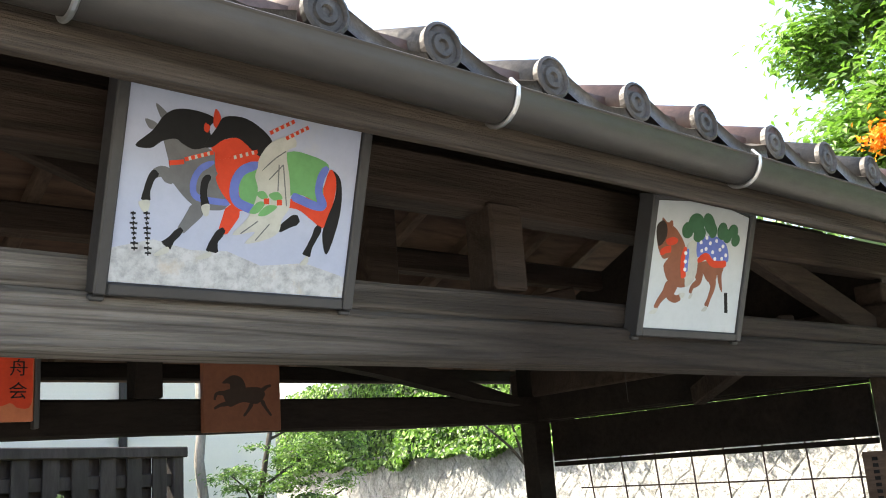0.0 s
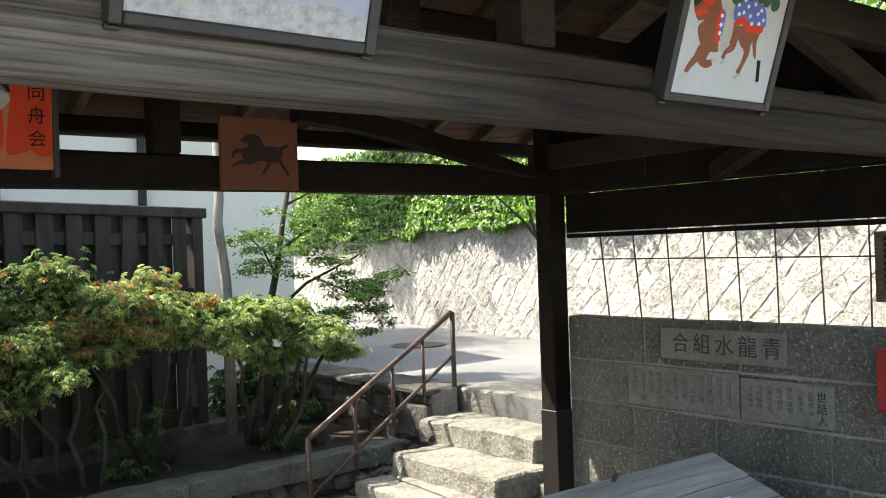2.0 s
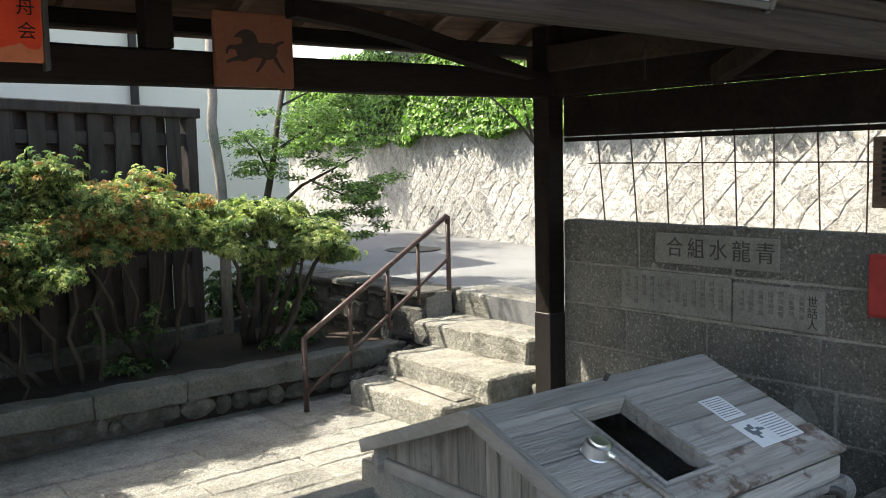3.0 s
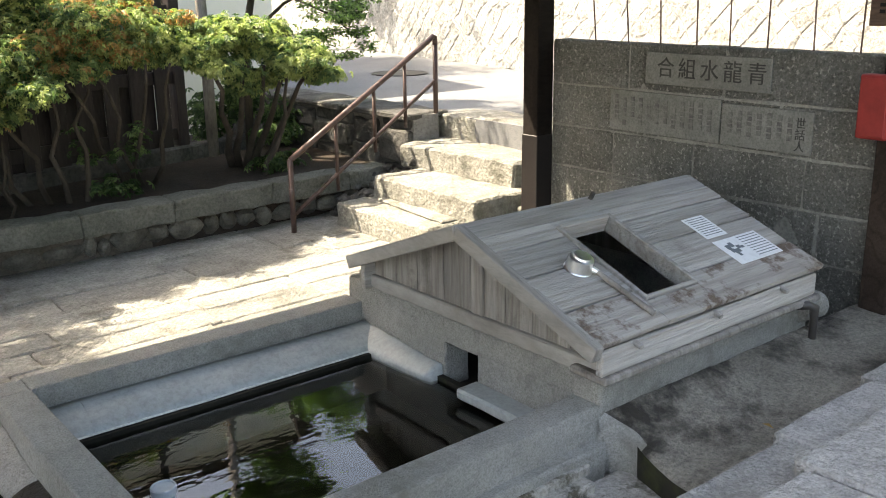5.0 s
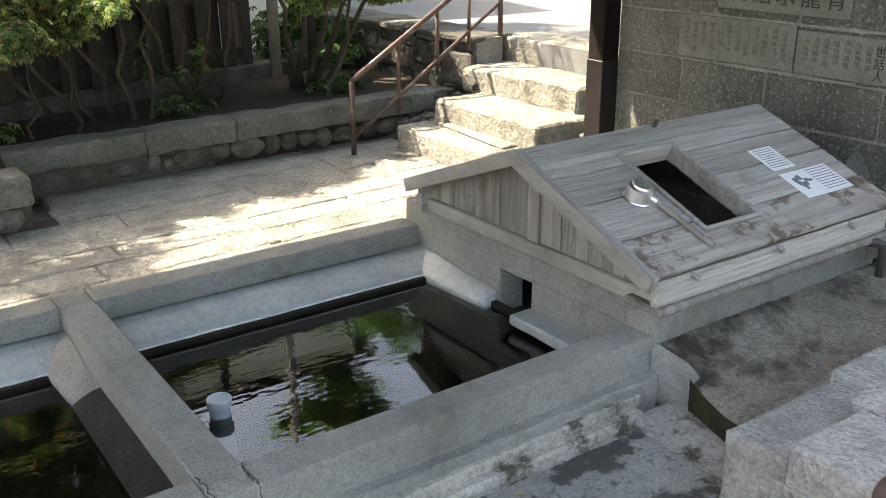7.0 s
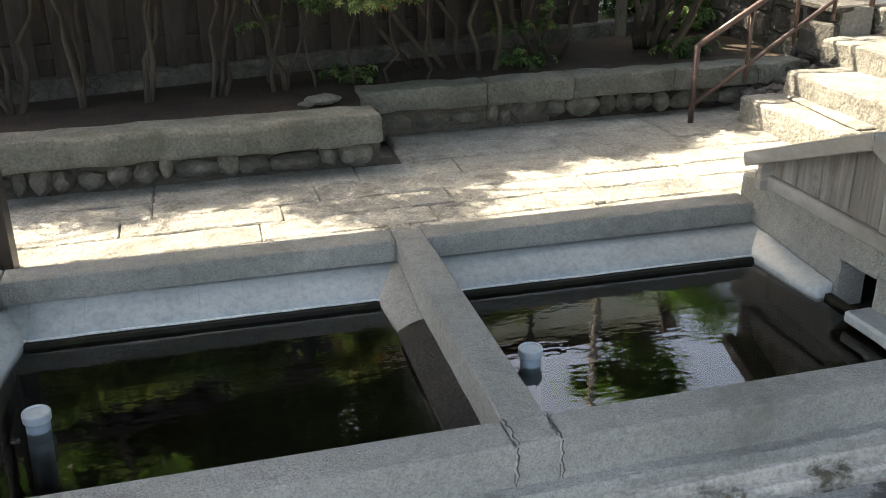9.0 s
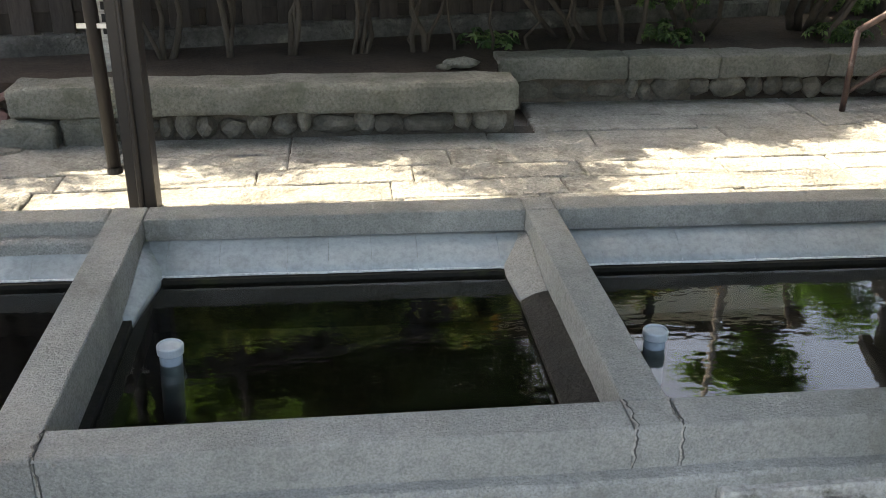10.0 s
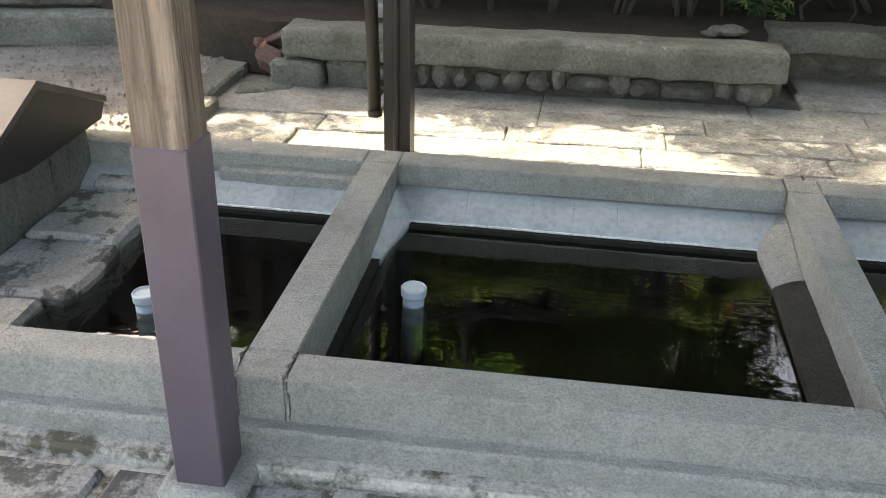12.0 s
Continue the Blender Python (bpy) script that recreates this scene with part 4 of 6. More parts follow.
# roof: boards, rafters
ceil_pts = [(1.50, 2.385), (3.1, 3.06), (5.12, 2.175), (5.12, 2.20), (3.1, 3.09), (1.50, 2.412)]
ceiling = part("ceiling", prism(ceil_pts, 0, -3.3, 4.9), M_CEIL, None, "brown roof boards seen from below", "ceiling", kind="structure")
for k in range(18):
    x = -3.05 + 0.455 * k
    under(shelter, "rafter", beam((x, 1.50, 2.372), (x, 3.08, 3.022), 0.055, 0.065, 0.005), M_RAFTER)
    under(shelter, "rafter", beam((x, 5.08, 2.165), (x, 3.12, 3.022), 0.055, 0.065, 0.005), M_RAFTER)
under(shelter, "fascia", beam((-3.3, 1.54, 2.318), (4.9, 1.54, 2.248), 0.03, 0.115, 0.006, cuts=20, wob=0.004), M_FASCIA)
under(shelter, "fascia", beam((-3.3, 5.125, 2.155), (4.9, 5.125, 2.145), 0.03, 0.07, 0.006), M_RAFTER)
roof_top = part("roof", prism([(1.50, 2.416), (3.1, 3.095), (5.16, 2.205), (5.16, 2.235), (3.1, 3.13), (1.50, 2.44)], 0, -3.4, 5.0), M_TILE, None, "red-brown clay tiled roof of the shelter", "roof", kind="structure")


def tile_roll(grey):
    """A round eave tile with its raised disc and the upturned flat tile beside it."""
    out = []
    d = lathe([(0.053, 0.0), (0.055, 0.018), (0.047, 0.022), (0.042, 0.012), (0.030, 0.013), (0.026, 0.019), (0.014, 0.020), (0.010, 0.013)], (0, 0, 0), 22)
    bmesh.ops.transform(d, matrix=Matrix.Rotation(radians(90), 4, "X"), verts=d.verts)
    roll = tube([(0, 0.0, 0), (0, 0.35, 0.145), (0, 1.66, 0.69)], [0.05, 0.042, 0.042], 14)
    pan = bmesh.new()
    n = 10
    rowa, rowb, rowc, rowd = [], [], [], []
    for i in range(n + 1):
        u = 0.04 + 0.265 * i / n
        f_ = i / n
        s = 0.03 - 0.072 * math.sin(min(f_ * 1.25, 1.0) * math.pi / 2) + 0.028 * max(f_ - 0.55, 0) / 0.45
        rowa.append(pan.verts.new((u, -0.012, s)))
        rowb.append(pan.verts.new((u, 1.64, s + 0.68)))
        rowc.append(pan.verts.new((u, -0.012, s - 0.05)))
        rowd.append(pan.verts.new((u, 1.64, s + 0.635)))
    for i in range(n):
        pan.faces.new((rowa[i], rowa[i + 1], rowb[i + 1], rowb[i]))
        pan.faces.new((rowc[i], rowa[i], rowa[i + 1], rowc[i + 1]))
        pan.faces.new((rowd[i], rowd[i + 1], rowc[i + 1], rowc[i]))
    return d, roll, pan


xs = [-2.9 + 0.315 * k for k in range(12)] + [0.936, 1.235, 1.578, 1.892, 2.192, 2.542, 2.852, 3.147, 3.46, 3.78, 4.1, 4.42, 4.74]
meshes = {}
for g in (0, 1):
    d, roll, pan = tile_roll(g)
    meshes[g] = (to_mesh("disc", d), to_mesh("roll_tile", roll), to_mesh("pan_tile", pan))
    for m_, mt in zip(meshes[g], (M_TILEGREY, M_TILEGREY if g else M_TILE, M_TILEGREY)):
        m_.materials.append(mt)
for me in (meshes[0][1], meshes[1][1], meshes[0][2], meshes[1][2]):
    me.polygons.foreach_set("use_smooth", [True] * len(me.polygons))
for k, x in enumerate(xs):
    g = 1 if k in (11, 13, 14, 18, 19) else 0
    for nm, me in zip(("tile_disc", "roll_tile", "pan_tile"), meshes[g]):
        o = link(nm, me, None, roof_top)
        o.location = (x, 1.45, 2.412 - 0.0 * (x - 1))

# gutter with straps
gutter = thing("gutter", (1.0, 1.40, 2.33), "brown half-round rain gutter along the eave", "gutter")
prof = [(math.cos(a) * 0.062, math.sin(a) * 0.062) for a in [math.pi + math.pi * k / 12 for k in range(13)]]
prof = [(-0.070, 0.004), (-0.066, 0.008)] + prof + [(0.066, 0.006)] + [(c * 0.93, s * 0.93 + 0.002) for c, s in prof[::-1]]
bm = prism([(1.475 + c, 2.352 + s) for c, s in prof], 0, -3.4, 4.95)
for v in bm.verts:
    v.co.z -= 0.012 * (v.co.x - 0.6)
under(gutter, "channel", bm, M_GUTTER, smooth=True)
for x in (-2.5, -1.55, -0.55, 0.45, 1.43, 2.40, 3.38, 4.36):
    z = 2.352 - 0.012 * (x - 0.6)
    pts = [(x, 1.475 + math.cos(a) * 0.067, z + math.sin(a) * 0.067) for a in [math.pi * 0.98 + math.pi * k / 10 for k in range(11)]]
    strap = tube([(x, 1.43, z + 0.03)] + pts + [(x, 1.54, z - 0.045)], 0.0065, 7)
    under(gutter, "strap", strap, M_STEEL, "galvanised strap")


# ---- painted votive boards ----
def ema(name, x0, x1, y_foot, z0, z1, peak_x, peak, lean, back, label, side=0.028):
    """A house-shaped painted board in a dark frame that leans out at its top. Returns the thing and its plane."""
    h = z1 - z0
    n = math.hypot(h, lean)
    up = Vector((0, -lean / n, h / n))
    out = Vector((0, -h / n, -lean / n))
    m = Matrix((Vector((1, 0, 0)), up, out)).transposed().to_4x4()
    m.translation = Vector((x0, y_foot, z0))
    w = x1 - x0
    e = thing(name, (x0 + w / 2, y_foot, z0 - 0.04), label, "votive board", "votive boards under the eaves")
    pts = [(0, 0), (w, 0), (w, n), (peak_x - x0, n * (peak - z0) / h), (0, n)]

    def put(nm, bm, material, lab=""):
        bmesh.ops.transform(bm, matrix=m, verts=bm.verts)
        return under(e, nm, bm, material, lab)

    put("board", prism(pts, 2, -0.03, 0.0), back)
    put("frame_side", box(-side, -0.001, -side, n + 0.01, -0.05, 0.012, 0.004), M_FRAME)
    put("frame_side", box(w + 0.001, w + side, -side, n + 0.01, -0.05, 0.012, 0.004), M_FRAME)
    put("frame_foot", box(0, w, -side, -0.001, -0.05, 0.010, 0.004), M_FRAME)
    put("frame_foot", box(-side - 0.004, -0.0, -side - 0.014, -side - 0.001, -0.04, 0.0, 0.004), M_FRAME)
    put("frame_foot", box(w, w + side + 0.003, -side - 0.014, -side - 0.001, -0.04, 0.0, 0.004), M_FRAME)
    p = (peak_x - x0, n * (peak - z0) / h)
    for a, b in (((-side, n), p), (p, (w + side, n))):
        put("frame_top", beam((a[0], a[1] + 0.009, -0.022), (b[0], b[1] + 0.009, -0.022), 0.062, 0.016, 0.003, up=(0, 1, 0)), M_FRAME)
    return e, put, w, n


def oval(u, v, ru, rv, turn, h, k=24, top=0.0006):
    a0 = radians(turn)
    pts = []
    for i in range(k):
        a = 2 * math.pi * i / k
        x, y = ru * math.cos(a), rv * math.sin(a)
        pts.append((u + x * math.cos(a0) - y * math.sin(a0), v + x * math.sin(a0) + y * math.cos(a0)))
    return prism(pts, 2, 0.0002, 0.0006 + h * top)


def stroke(points, widths, h):
    """A flat painted stroke along points, rounded at its ends."""
    if len(points) > 2:
        P, W, n = points, widths, len(points)
        pts, ws = [], []
        for i in range(n - 1):
            p0, p1, p2, p3 = (Vector(P[max(min(j, n - 1), 0)]) for j in (i - 1, i, i + 1, i + 2))
            for k in range(6):
                t = k / 6
                pts.append(tuple(0.5 * ((2 * p1) + (p2 - p0) * t + (2 * p0 - 5 * p1 + 4 * p2 - p3) * t * t + (3 * p1 - p0 - 3 * p2 + p3) * t ** 3)))
                e = min(i * 6 + k, 3) / 3
                ws.append((W[i] * (1 - t) + W[i + 1] * t) * (0.45 + 0.55 * e))
        pts.append(tuple(P[-1]))
        ws.append(W[-1] * 0.6)
        points, widths = pts, ws
    left, right = [], []
    for i, p in enumerate(points):
        a, b = Vector(points[max(i - 1, 0)]), Vector(points[min(i + 1, len(points) - 1)])
        d = (b - a).normalized()
        nn = Vector((-d.y, d.x))
        left.append(tuple(Vector(p) + nn * widths[i] / 2))
        right.append(tuple(Vector(p) - nn * widths[i] / 2))
    return prism(left + right[::-1], 2, 0.0002, 0.0006 + h * 0.0006)


e, put, w, n = ema("votive_board", 0.657, 1.223, 1.865, 1.928, 2.325, 0.955, 2.357, 0.125, M_BOARDPAINT, "large pale blue votive board painted with red and grey shapes")
put("painted_cloud", prism([(0.001, 0.001), (w - 0.001, 0.001), (w - 0.001, 0.05), (w * 0.8, 0.075), (w * 0.6, 0.06), (w * 0.45, 0.085), (w * 0.3, 0.08), (w * 0.15, 0.095), (0.001, 0.07)], 2, 0.0002, 0.0008), P_CLOUD, "flaking pale cloud band")
S = w / 420.0


def on_board(tl, tr, br, bl, w, n):
    """Maps a sketch of a board, seen askew with these corners, to the board's own plane."""
    def f(a, b):
        u, v = 0.5, 0.5
        for _ in range(6):
            top, bot = tl[1] + (tr[1] - tl[1]) * u, bl[1] + (br[1] - bl[1]) * u
            v = (b - top) / (bot - top)
            left, right = tl[0] + (bl[0] - tl[0]) * v, tr[0] + (br[0] - tr[0]) * v
            u = (a - left) / (right - left)
        return (u * w, (1 - v) * n)
    return f


px = on_board((241, 130), (650, 222), (611, 526), (193, 496), w, n)


def blot(points, h):
    """A flat painted patch with a smooth closed outline."""
    P, n = [Vector(p) for p in points], len(points)
    out = []
    for i in range(n):
        p0, p1, p2, p3 = (P[(i + d) % n] for d in (-1, 0, 1, 2))
        for k in range(4):
            t = k / 4
            out.append(tuple(0.5 * ((2 * p1) + (p2 - p0) * t + (2 * p0 - 5 * p1 + 4 * p2 - p3) * t * t + (3 * p1 - p0 - 3 * p2 + p3) * t ** 3)))
    return prism(out, 2, 0.0002, 0.0006 + h * 0.00004)


def painter(put, at, unit):
    """Returns patch(material, x, y, x, y, ...) and line(material, widths, x, y, ...), each laid a little above the last."""
    level = [0]

    def pairs(v):
        return [at(v[i], v[i + 1]) for i in range(0, len(v), 2)]

    def patch(material, *v):
        level[0] += 1
        put("painted_patch", blot(pairs(v), level[0]), material)

    def line(material, widths, *v):
        level[0] += 1
        q = pairs(v)
        ws = widths if isinstance(widths, (list, tuple)) else [widths] * len(q)
        put("painted_patch", stroke(q, [a * unit for a in ws], level[0] * 0.0667), material)

    return patch, line


patch, line = painter(put, lambda a, b: px(180 + a / 1.882, 110 + b / 1.882), S / 1.882)
patch(P_GREY, 200, 215, 250, 230, 330, 265, 400, 330, 402, 465, 335, 482, 285, 462, 238, 405, 212, 350, 262, 320, 225, 280)
patch(P_GREY, 203, 225, 240, 235, 262, 300, 266, 355, 244, 370, 222, 352, 216, 310)
patch(P_GREY, 184, 120, 215, 150, 222, 178, 203, 180)
patch(P_GREY, 152, 172, 186, 188, 180, 206, 162, 204)
line(P_GREY, [52, 34, 26], 232, 385, 200, 352, 172, 360)
line(P_BLACK, [30, 22, 20, 30], 182, 352, 165, 372, 150, 415, 145, 450)
line(P_GREY, [60, 40, 24], 312, 465, 280, 510, 245, 555)
line(P_BLACK, [26, 22, 40], 252, 545, 220, 580, 200, 605)
patch(P_CREAM, 124, 455, 156, 450, 150, 488, 136, 488)
patch(P_CREAM, 164, 632, 205, 606, 208, 625, 175, 638)
patch(P_BLACK, 120, 262, 172, 212, 208, 160, 250, 138, 310, 145, 362, 170, 345, 205, 352, 255, 300, 276, 262, 258, 240, 240, 200, 248, 165, 272)
line(P_BLUE, 20, 358, 318, 312, 345, 290, 395, 305, 440, 405, 458)
patch(P_RED, 352, 262, 440, 236, 520, 285, 512, 400, 450, 485, 395, 445, 362, 370, 400, 340, 372, 300)
patch(P_RED, 366, 245, 392, 255, 408, 312, 410, 348, 385, 370, 362, 338)
patch(P_RED, 366, 138, 382, 165, 376, 205, 358, 190)
patch(P_RED, 332, 185, 348, 200, 338, 218, 328, 208)
patch(P_RED, 560, 470, 640, 440, 720, 440, 760, 352, 784, 385, 776, 455, 738, 545, 700, 525, 640, 482)
line(P_RED, [62, 44, 28], 425, 470, 400, 520, 380, 560)
line(P_BLACK, [30, 24, 44], 386, 545, 355, 585, 345, 625)
line(P_BLACK, [20, 24, 22, 28], 345, 365, 328, 385, 322, 430, 328, 468)
line(P_BLACK, [44, 30, 18], 645, 512, 610, 528, 572, 552)
line(P_BLACK, [34, 22, 20, 34], 722, 540, 705, 575, 685, 610, 672, 640)
patch(P_CREAM, 314, 468, 340, 462, 336, 498, 322, 500)
patch(P_CREAM, 295, 642, 338, 622, 340, 640, 305, 650)
patch(P_CREAM, 648, 668, 676, 640, 680, 658, 668, 670)
patch(P_BLACK, 772, 355, 800, 385, 806, 455, 790, 540, 750, 636, 733, 575, 748, 520, 780, 450, 786, 390)
patch(P_BLACK, 328, 262, 366, 205, 395, 165, 465, 172, 530, 220, 556, 268, 530, 312, 490, 286, 440, 240, 392, 242, 352, 268)
patch(P_GREEN, 480, 345, 605, 288, 680, 298, 755, 335, 735, 385, 728, 462, 640, 430, 560, 462, 468, 475, 438, 430, 445, 372)
line(P_BLUE, 30, 512, 326, 450, 348, 422, 400, 432, 455, 500, 486)
line(P_BLUE, 28, 752, 342, 728, 375, 718, 425, 735, 470, 700, 470, 620, 436)
patch(P_CREAM, 500, 340, 510, 300, 552, 252, 622, 234, 636, 268, 602, 290, 612, 380, 612, 470, 584, 515, 570, 560, 520, 585, 455, 595, 490, 556, 414, 566, 468, 505, 500, 420, 492, 370)
for v in ((515, 350, 560, 310, 600, 285), (540, 380, 590, 330), (575, 330, 570, 420), (590, 330, 600, 470), (500, 520, 440, 562), (540, 530, 490, 585)):
    line(P_GREY, 4, *v)
for v in ((495, 425, 520, 418, 535, 440, 512, 445), (470, 490, 500, 455, 525, 460, 500, 492), (538, 430, 570, 422, 586, 445, 555, 450), (500, 500, 530, 468, 568, 472, 530, 500)):
    patch(P_GREEN, *v)
for a, b in ((530, 453), (575, 458)):
    line(P_RED, 18, a - 9, b, a + 9, b)
for x0, y0, x1, y1 in ((545, 222, 630, 184), (600, 242, 680, 206), (266, 310, 355, 286), (410, 306, 500, 284)):
    line(P_RED, 12, x0, y0, x1, y1)
    for f in (0.12, 0.34, 0.56, 0.78):
        line(P_CREAM, 11, x0 + (x1 - x0) * f, y0 + (y1 - y0) * f, x0 + (x1 - x0) * (f + 0.09), y0 + (y1 - y0) * (f + 0.09))
line(P_RED, 14, 218, 322, 262, 318)
line(P_RED, 14, 362, 320, 408, 314)
for a, n_ in ((237, 8), (258, 9)):
    for k in range(n_):
        u, v = px(a, 372 + k * 9)
        hw = (3 + (k * 7 + a) % 4) * S
        put("writing_bar", box(u - hw, u + hw, v - 1.6 * S, v + 1.4 * S, 0.0002, 0.0012), P_BLACK)
        put("writing_bar", box(u - hw * 0.25, u + hw * 0.2, v - 4 * S, v + 3 * S, 0.0002, 0.0011), P_BLACK)

e, put, w, n = ema("votive_board", 2.335, 2.838, 1.865, 1.902, 2.285, 2.625, 2.313, 0.125, M_WHITE, "white votive board painted with brown and blue shapes")
S = w / 168.0
px = on_board((1170, 350), (1340, 385), (1306, 589), (1140, 577), w, n)


patch, line = painter(put, lambda a, b: px(1100 + a / 3, 330 + b / 3), S / 3)
patch(P_BROWN, 212, 210, 280, 195, 322, 240, 352, 320, 335, 440, 350, 520, 295, 525, 252, 485, 236, 410, 262, 370, 232, 372, 208, 300)
patch(P_BROWN, 236, 152, 262, 180, 285, 168, 286, 200, 240, 205)
patch(P_PLAQUEDARK, 205, 205, 238, 168, 258, 200, 252, 262, 212, 305)
line(P_BROWN, [60, 30, 22, 20], 275, 500, 240, 560, 210, 600, 190, 640)
line(P_BROWN, [52, 34, 26, 20], 300, 505, 262, 560, 290, 590, 320, 580)
patch(P_BROWN, 405, 400, 520, 400, 512, 500, 470, 500, 438, 450, 420, 500, 400, 470)
line(P_BROWN, [44, 28, 18, 16], 425, 440, 420, 495, 385, 525, 372, 560)
line(P_BROWN, [46, 28, 18, 24], 492, 480, 498, 525, 475, 590, 456, 632)
patch(P_BROWN, 524, 415, 562, 418, 548, 470, 549, 556, 530, 510)
for v in ((160, 665, 190, 638, 202, 645, 186, 668), (316, 560, 342, 560, 336, 582, 318, 582), (362, 585, 376, 560, 386, 566, 372, 590), (430, 655, 456, 630, 464, 640, 450, 658)):
    patch(P_CREAM, *v)
patch(P_CREAM, 362, 302, 412, 284, 412, 430, 384, 500, 345, 524, 352, 440, 372, 380)
line(P_RED, 26, 352, 312, 336, 400, 338, 478)
line(P_BLUE, 18, 366, 322, 356, 380, 350, 445)
patch(P_BLUE, 414, 365, 414, 290, 440, 264, 510, 256, 568, 290, 588, 342, 580, 398, 500, 388, 462, 352)
line(P_RED, 24, 414, 390, 462, 364, 500, 404, 575, 406)
patch(P_RED, 252, 272, 290, 258, 312, 272, 300, 295, 262, 302)
line(P_RED, 22, 220, 346, 245, 328, 276, 322)
for k, (a, b, ru, rv) in enumerate(((1238, 392, 14, 11), (1222, 404, 10, 9), (1243, 412, 11, 8), (1262, 394, 9, 14), (1268, 407, 8, 7), (1286, 407, 10, 9), (1295, 416, 8, 8), (1307, 408, 8, 9), (1311, 424, 7, 8))):
    u, v = px(a, b)
    put("painted_patch", oval(u, v, ru * S, rv * S, 15 * k, 1.5 + 0.1 * k), P_PINE)
for k, (a, b) in enumerate(((1245, 426), (1256, 418), (1254, 438), (1266, 444), (1274, 424), (1280, 440), (1286, 434), (1291, 450), (1283, 456), (1270, 456), (1246, 441), (1262, 428), (1217, 445), (1216, 460), (1215, 474))):
    u, v = px(a, b)
    put("painted_patch", oval(u, v, 2.6 * S, 2.2 * S, 0, 2.6, 8), P_PAPER)
for k in range(6):
    u, v = px(1290, 520 + k * 6)
    put("writing_bar", box(u - 3 * S, u + 3 * S, v - 2 * S, v + 2 * S, 0.0002, 0.001), P_BLACK)

plaque = thing("plaque", (2.15, 4.16, 1.76), "brown square plaque with a dark shape, fixed to the beam", "plaque")
under(plaque, "board", box(1.925, 2.335, 4.155, 4.19, 1.765, 2.115, 0.004), P_PLAQUE)


def put_plaque(nm, bm, material):
    bmesh.ops.transform(bm, matrix=Matrix.Translation((0, 4.155, 0)) @ Matrix.Rotation(radians(90), 4, "X"), verts=bm.verts)
    return under(plaque, nm, bm, material)


patch, line = painter(put_plaque, lambda a, b: (1.925 + (a - 763) * 0.00143, 2.115 - (b - 120) * 0.00135), 0.0014)
patch(P_PLAQUEDARK, 838, 235, 905, 225, 970, 224, 990, 250, 960, 282, 905, 276, 858, 292, 840, 270)
patch(P_PLAQUEDARK, 830, 208, 868, 180, 905, 192, 915, 235, 862, 246, 858, 212)
for v in ((850, 282, 825, 285, 800, 298), (850, 245, 812, 245, 802, 268), (940, 278, 928, 300, 908, 326), (975, 268, 990, 295, 1012, 326), (975, 238, 995, 222, 1014, 216)):
    line(P_PLAQUEDARK, [20, 12, 8], *v)
red = thing("votive_board", (0.87, 4.1, 1.83), "vermilion votive board with red label and black lettering", "votive board", "votive boards under the eaves")
under(red, "board", box(0.60, 1.15, 4.10, 4.13, 1.83, 2.25, 0.004), P_ORANGE)
under(red, "frame_side", box(1.15, 1.172, 4.09, 4.14, 1.80, 2.26, 0.003), M_FRAME)


def put_red(nm, bm, material):
    bmesh.ops.transform(bm, matrix=Matrix.Translation((0, 4.10, 0)) @ Matrix.Rotation(radians(90), 4, "X"), verts=bm.verts)
    return under(red, nm, bm, material)


patch, line = painter(put_red, lambda a, b: (a, b), 1.0)
patch(P_RED, 0.965, 1.90, 0.985, 2.10, 1.01, 2.24, 1.14, 2.235, 1.142, 2.06, 1.14, 1.90, 1.09, 1.885, 1.06, 1.905, 1.02, 1.893)
patch(P_RED, 0.62, 1.93, 0.62, 2.23, 0.93, 2.20, 0.955, 2.05, 0.94, 1.90, 0.78, 1.92)
patch(P_GREY, 0.80, 2.13, 0.90, 2.22, 0.99, 2.21, 0.975, 2.14, 0.93, 2.08, 0.86, 2.06)
patch(P_CREAM, 0.86, 2.11, 0.93, 2.15, 0.985, 2.12, 0.955, 2.07, 0.90, 2.05)
line(P_BLACK, [0.02, 0.03, 0.012], 0.88, 2.22, 0.95, 2.19, 0.985, 2.14)
STAND = Matrix.Rotation(radians(90), 4, "X")
for k, ch in enumerate("同舟会"):
    bpy.context.view_layer.update()
    lettering("character", ch, 0.075, Matrix.Translation(Vector((1.085, 4.0945, 2.14 - 0.095 * k)) - Vector(red.location)) @ STAND, P_BLACK, red, 0.001)

box_red = thing("red_box", (4.2, 2.1, 0.64), "faded red metal box on the wall end post", "box")
under(box_red, "case", box(4.115, 4.176, 2.02, 2.165, 0.645, 0.935, 0.012, seg=2), P_REDBOX)
under(box_red, "lid", box(4.108, 4.1145, 2.03, 2.155, 0.66, 0.92, 0.003), P_REDBOX)
board = thing("wooden_tablet", (4.17, 2.09, 1.1), "brown wooden tablet with worn writing on the end post", "tablet")
under(board, "board", box(4.15, 4.176, 2.05, 2.17, 1.14, 1.46, 0.004), M_RAFTER)
for k in range(9):
    under(board, "writing_bar", box(4.1475, 4.1515, 2.10, 2.125, 1.42 - 0.028 * k, 1.436 - 0.028 * k), P_BLACK)

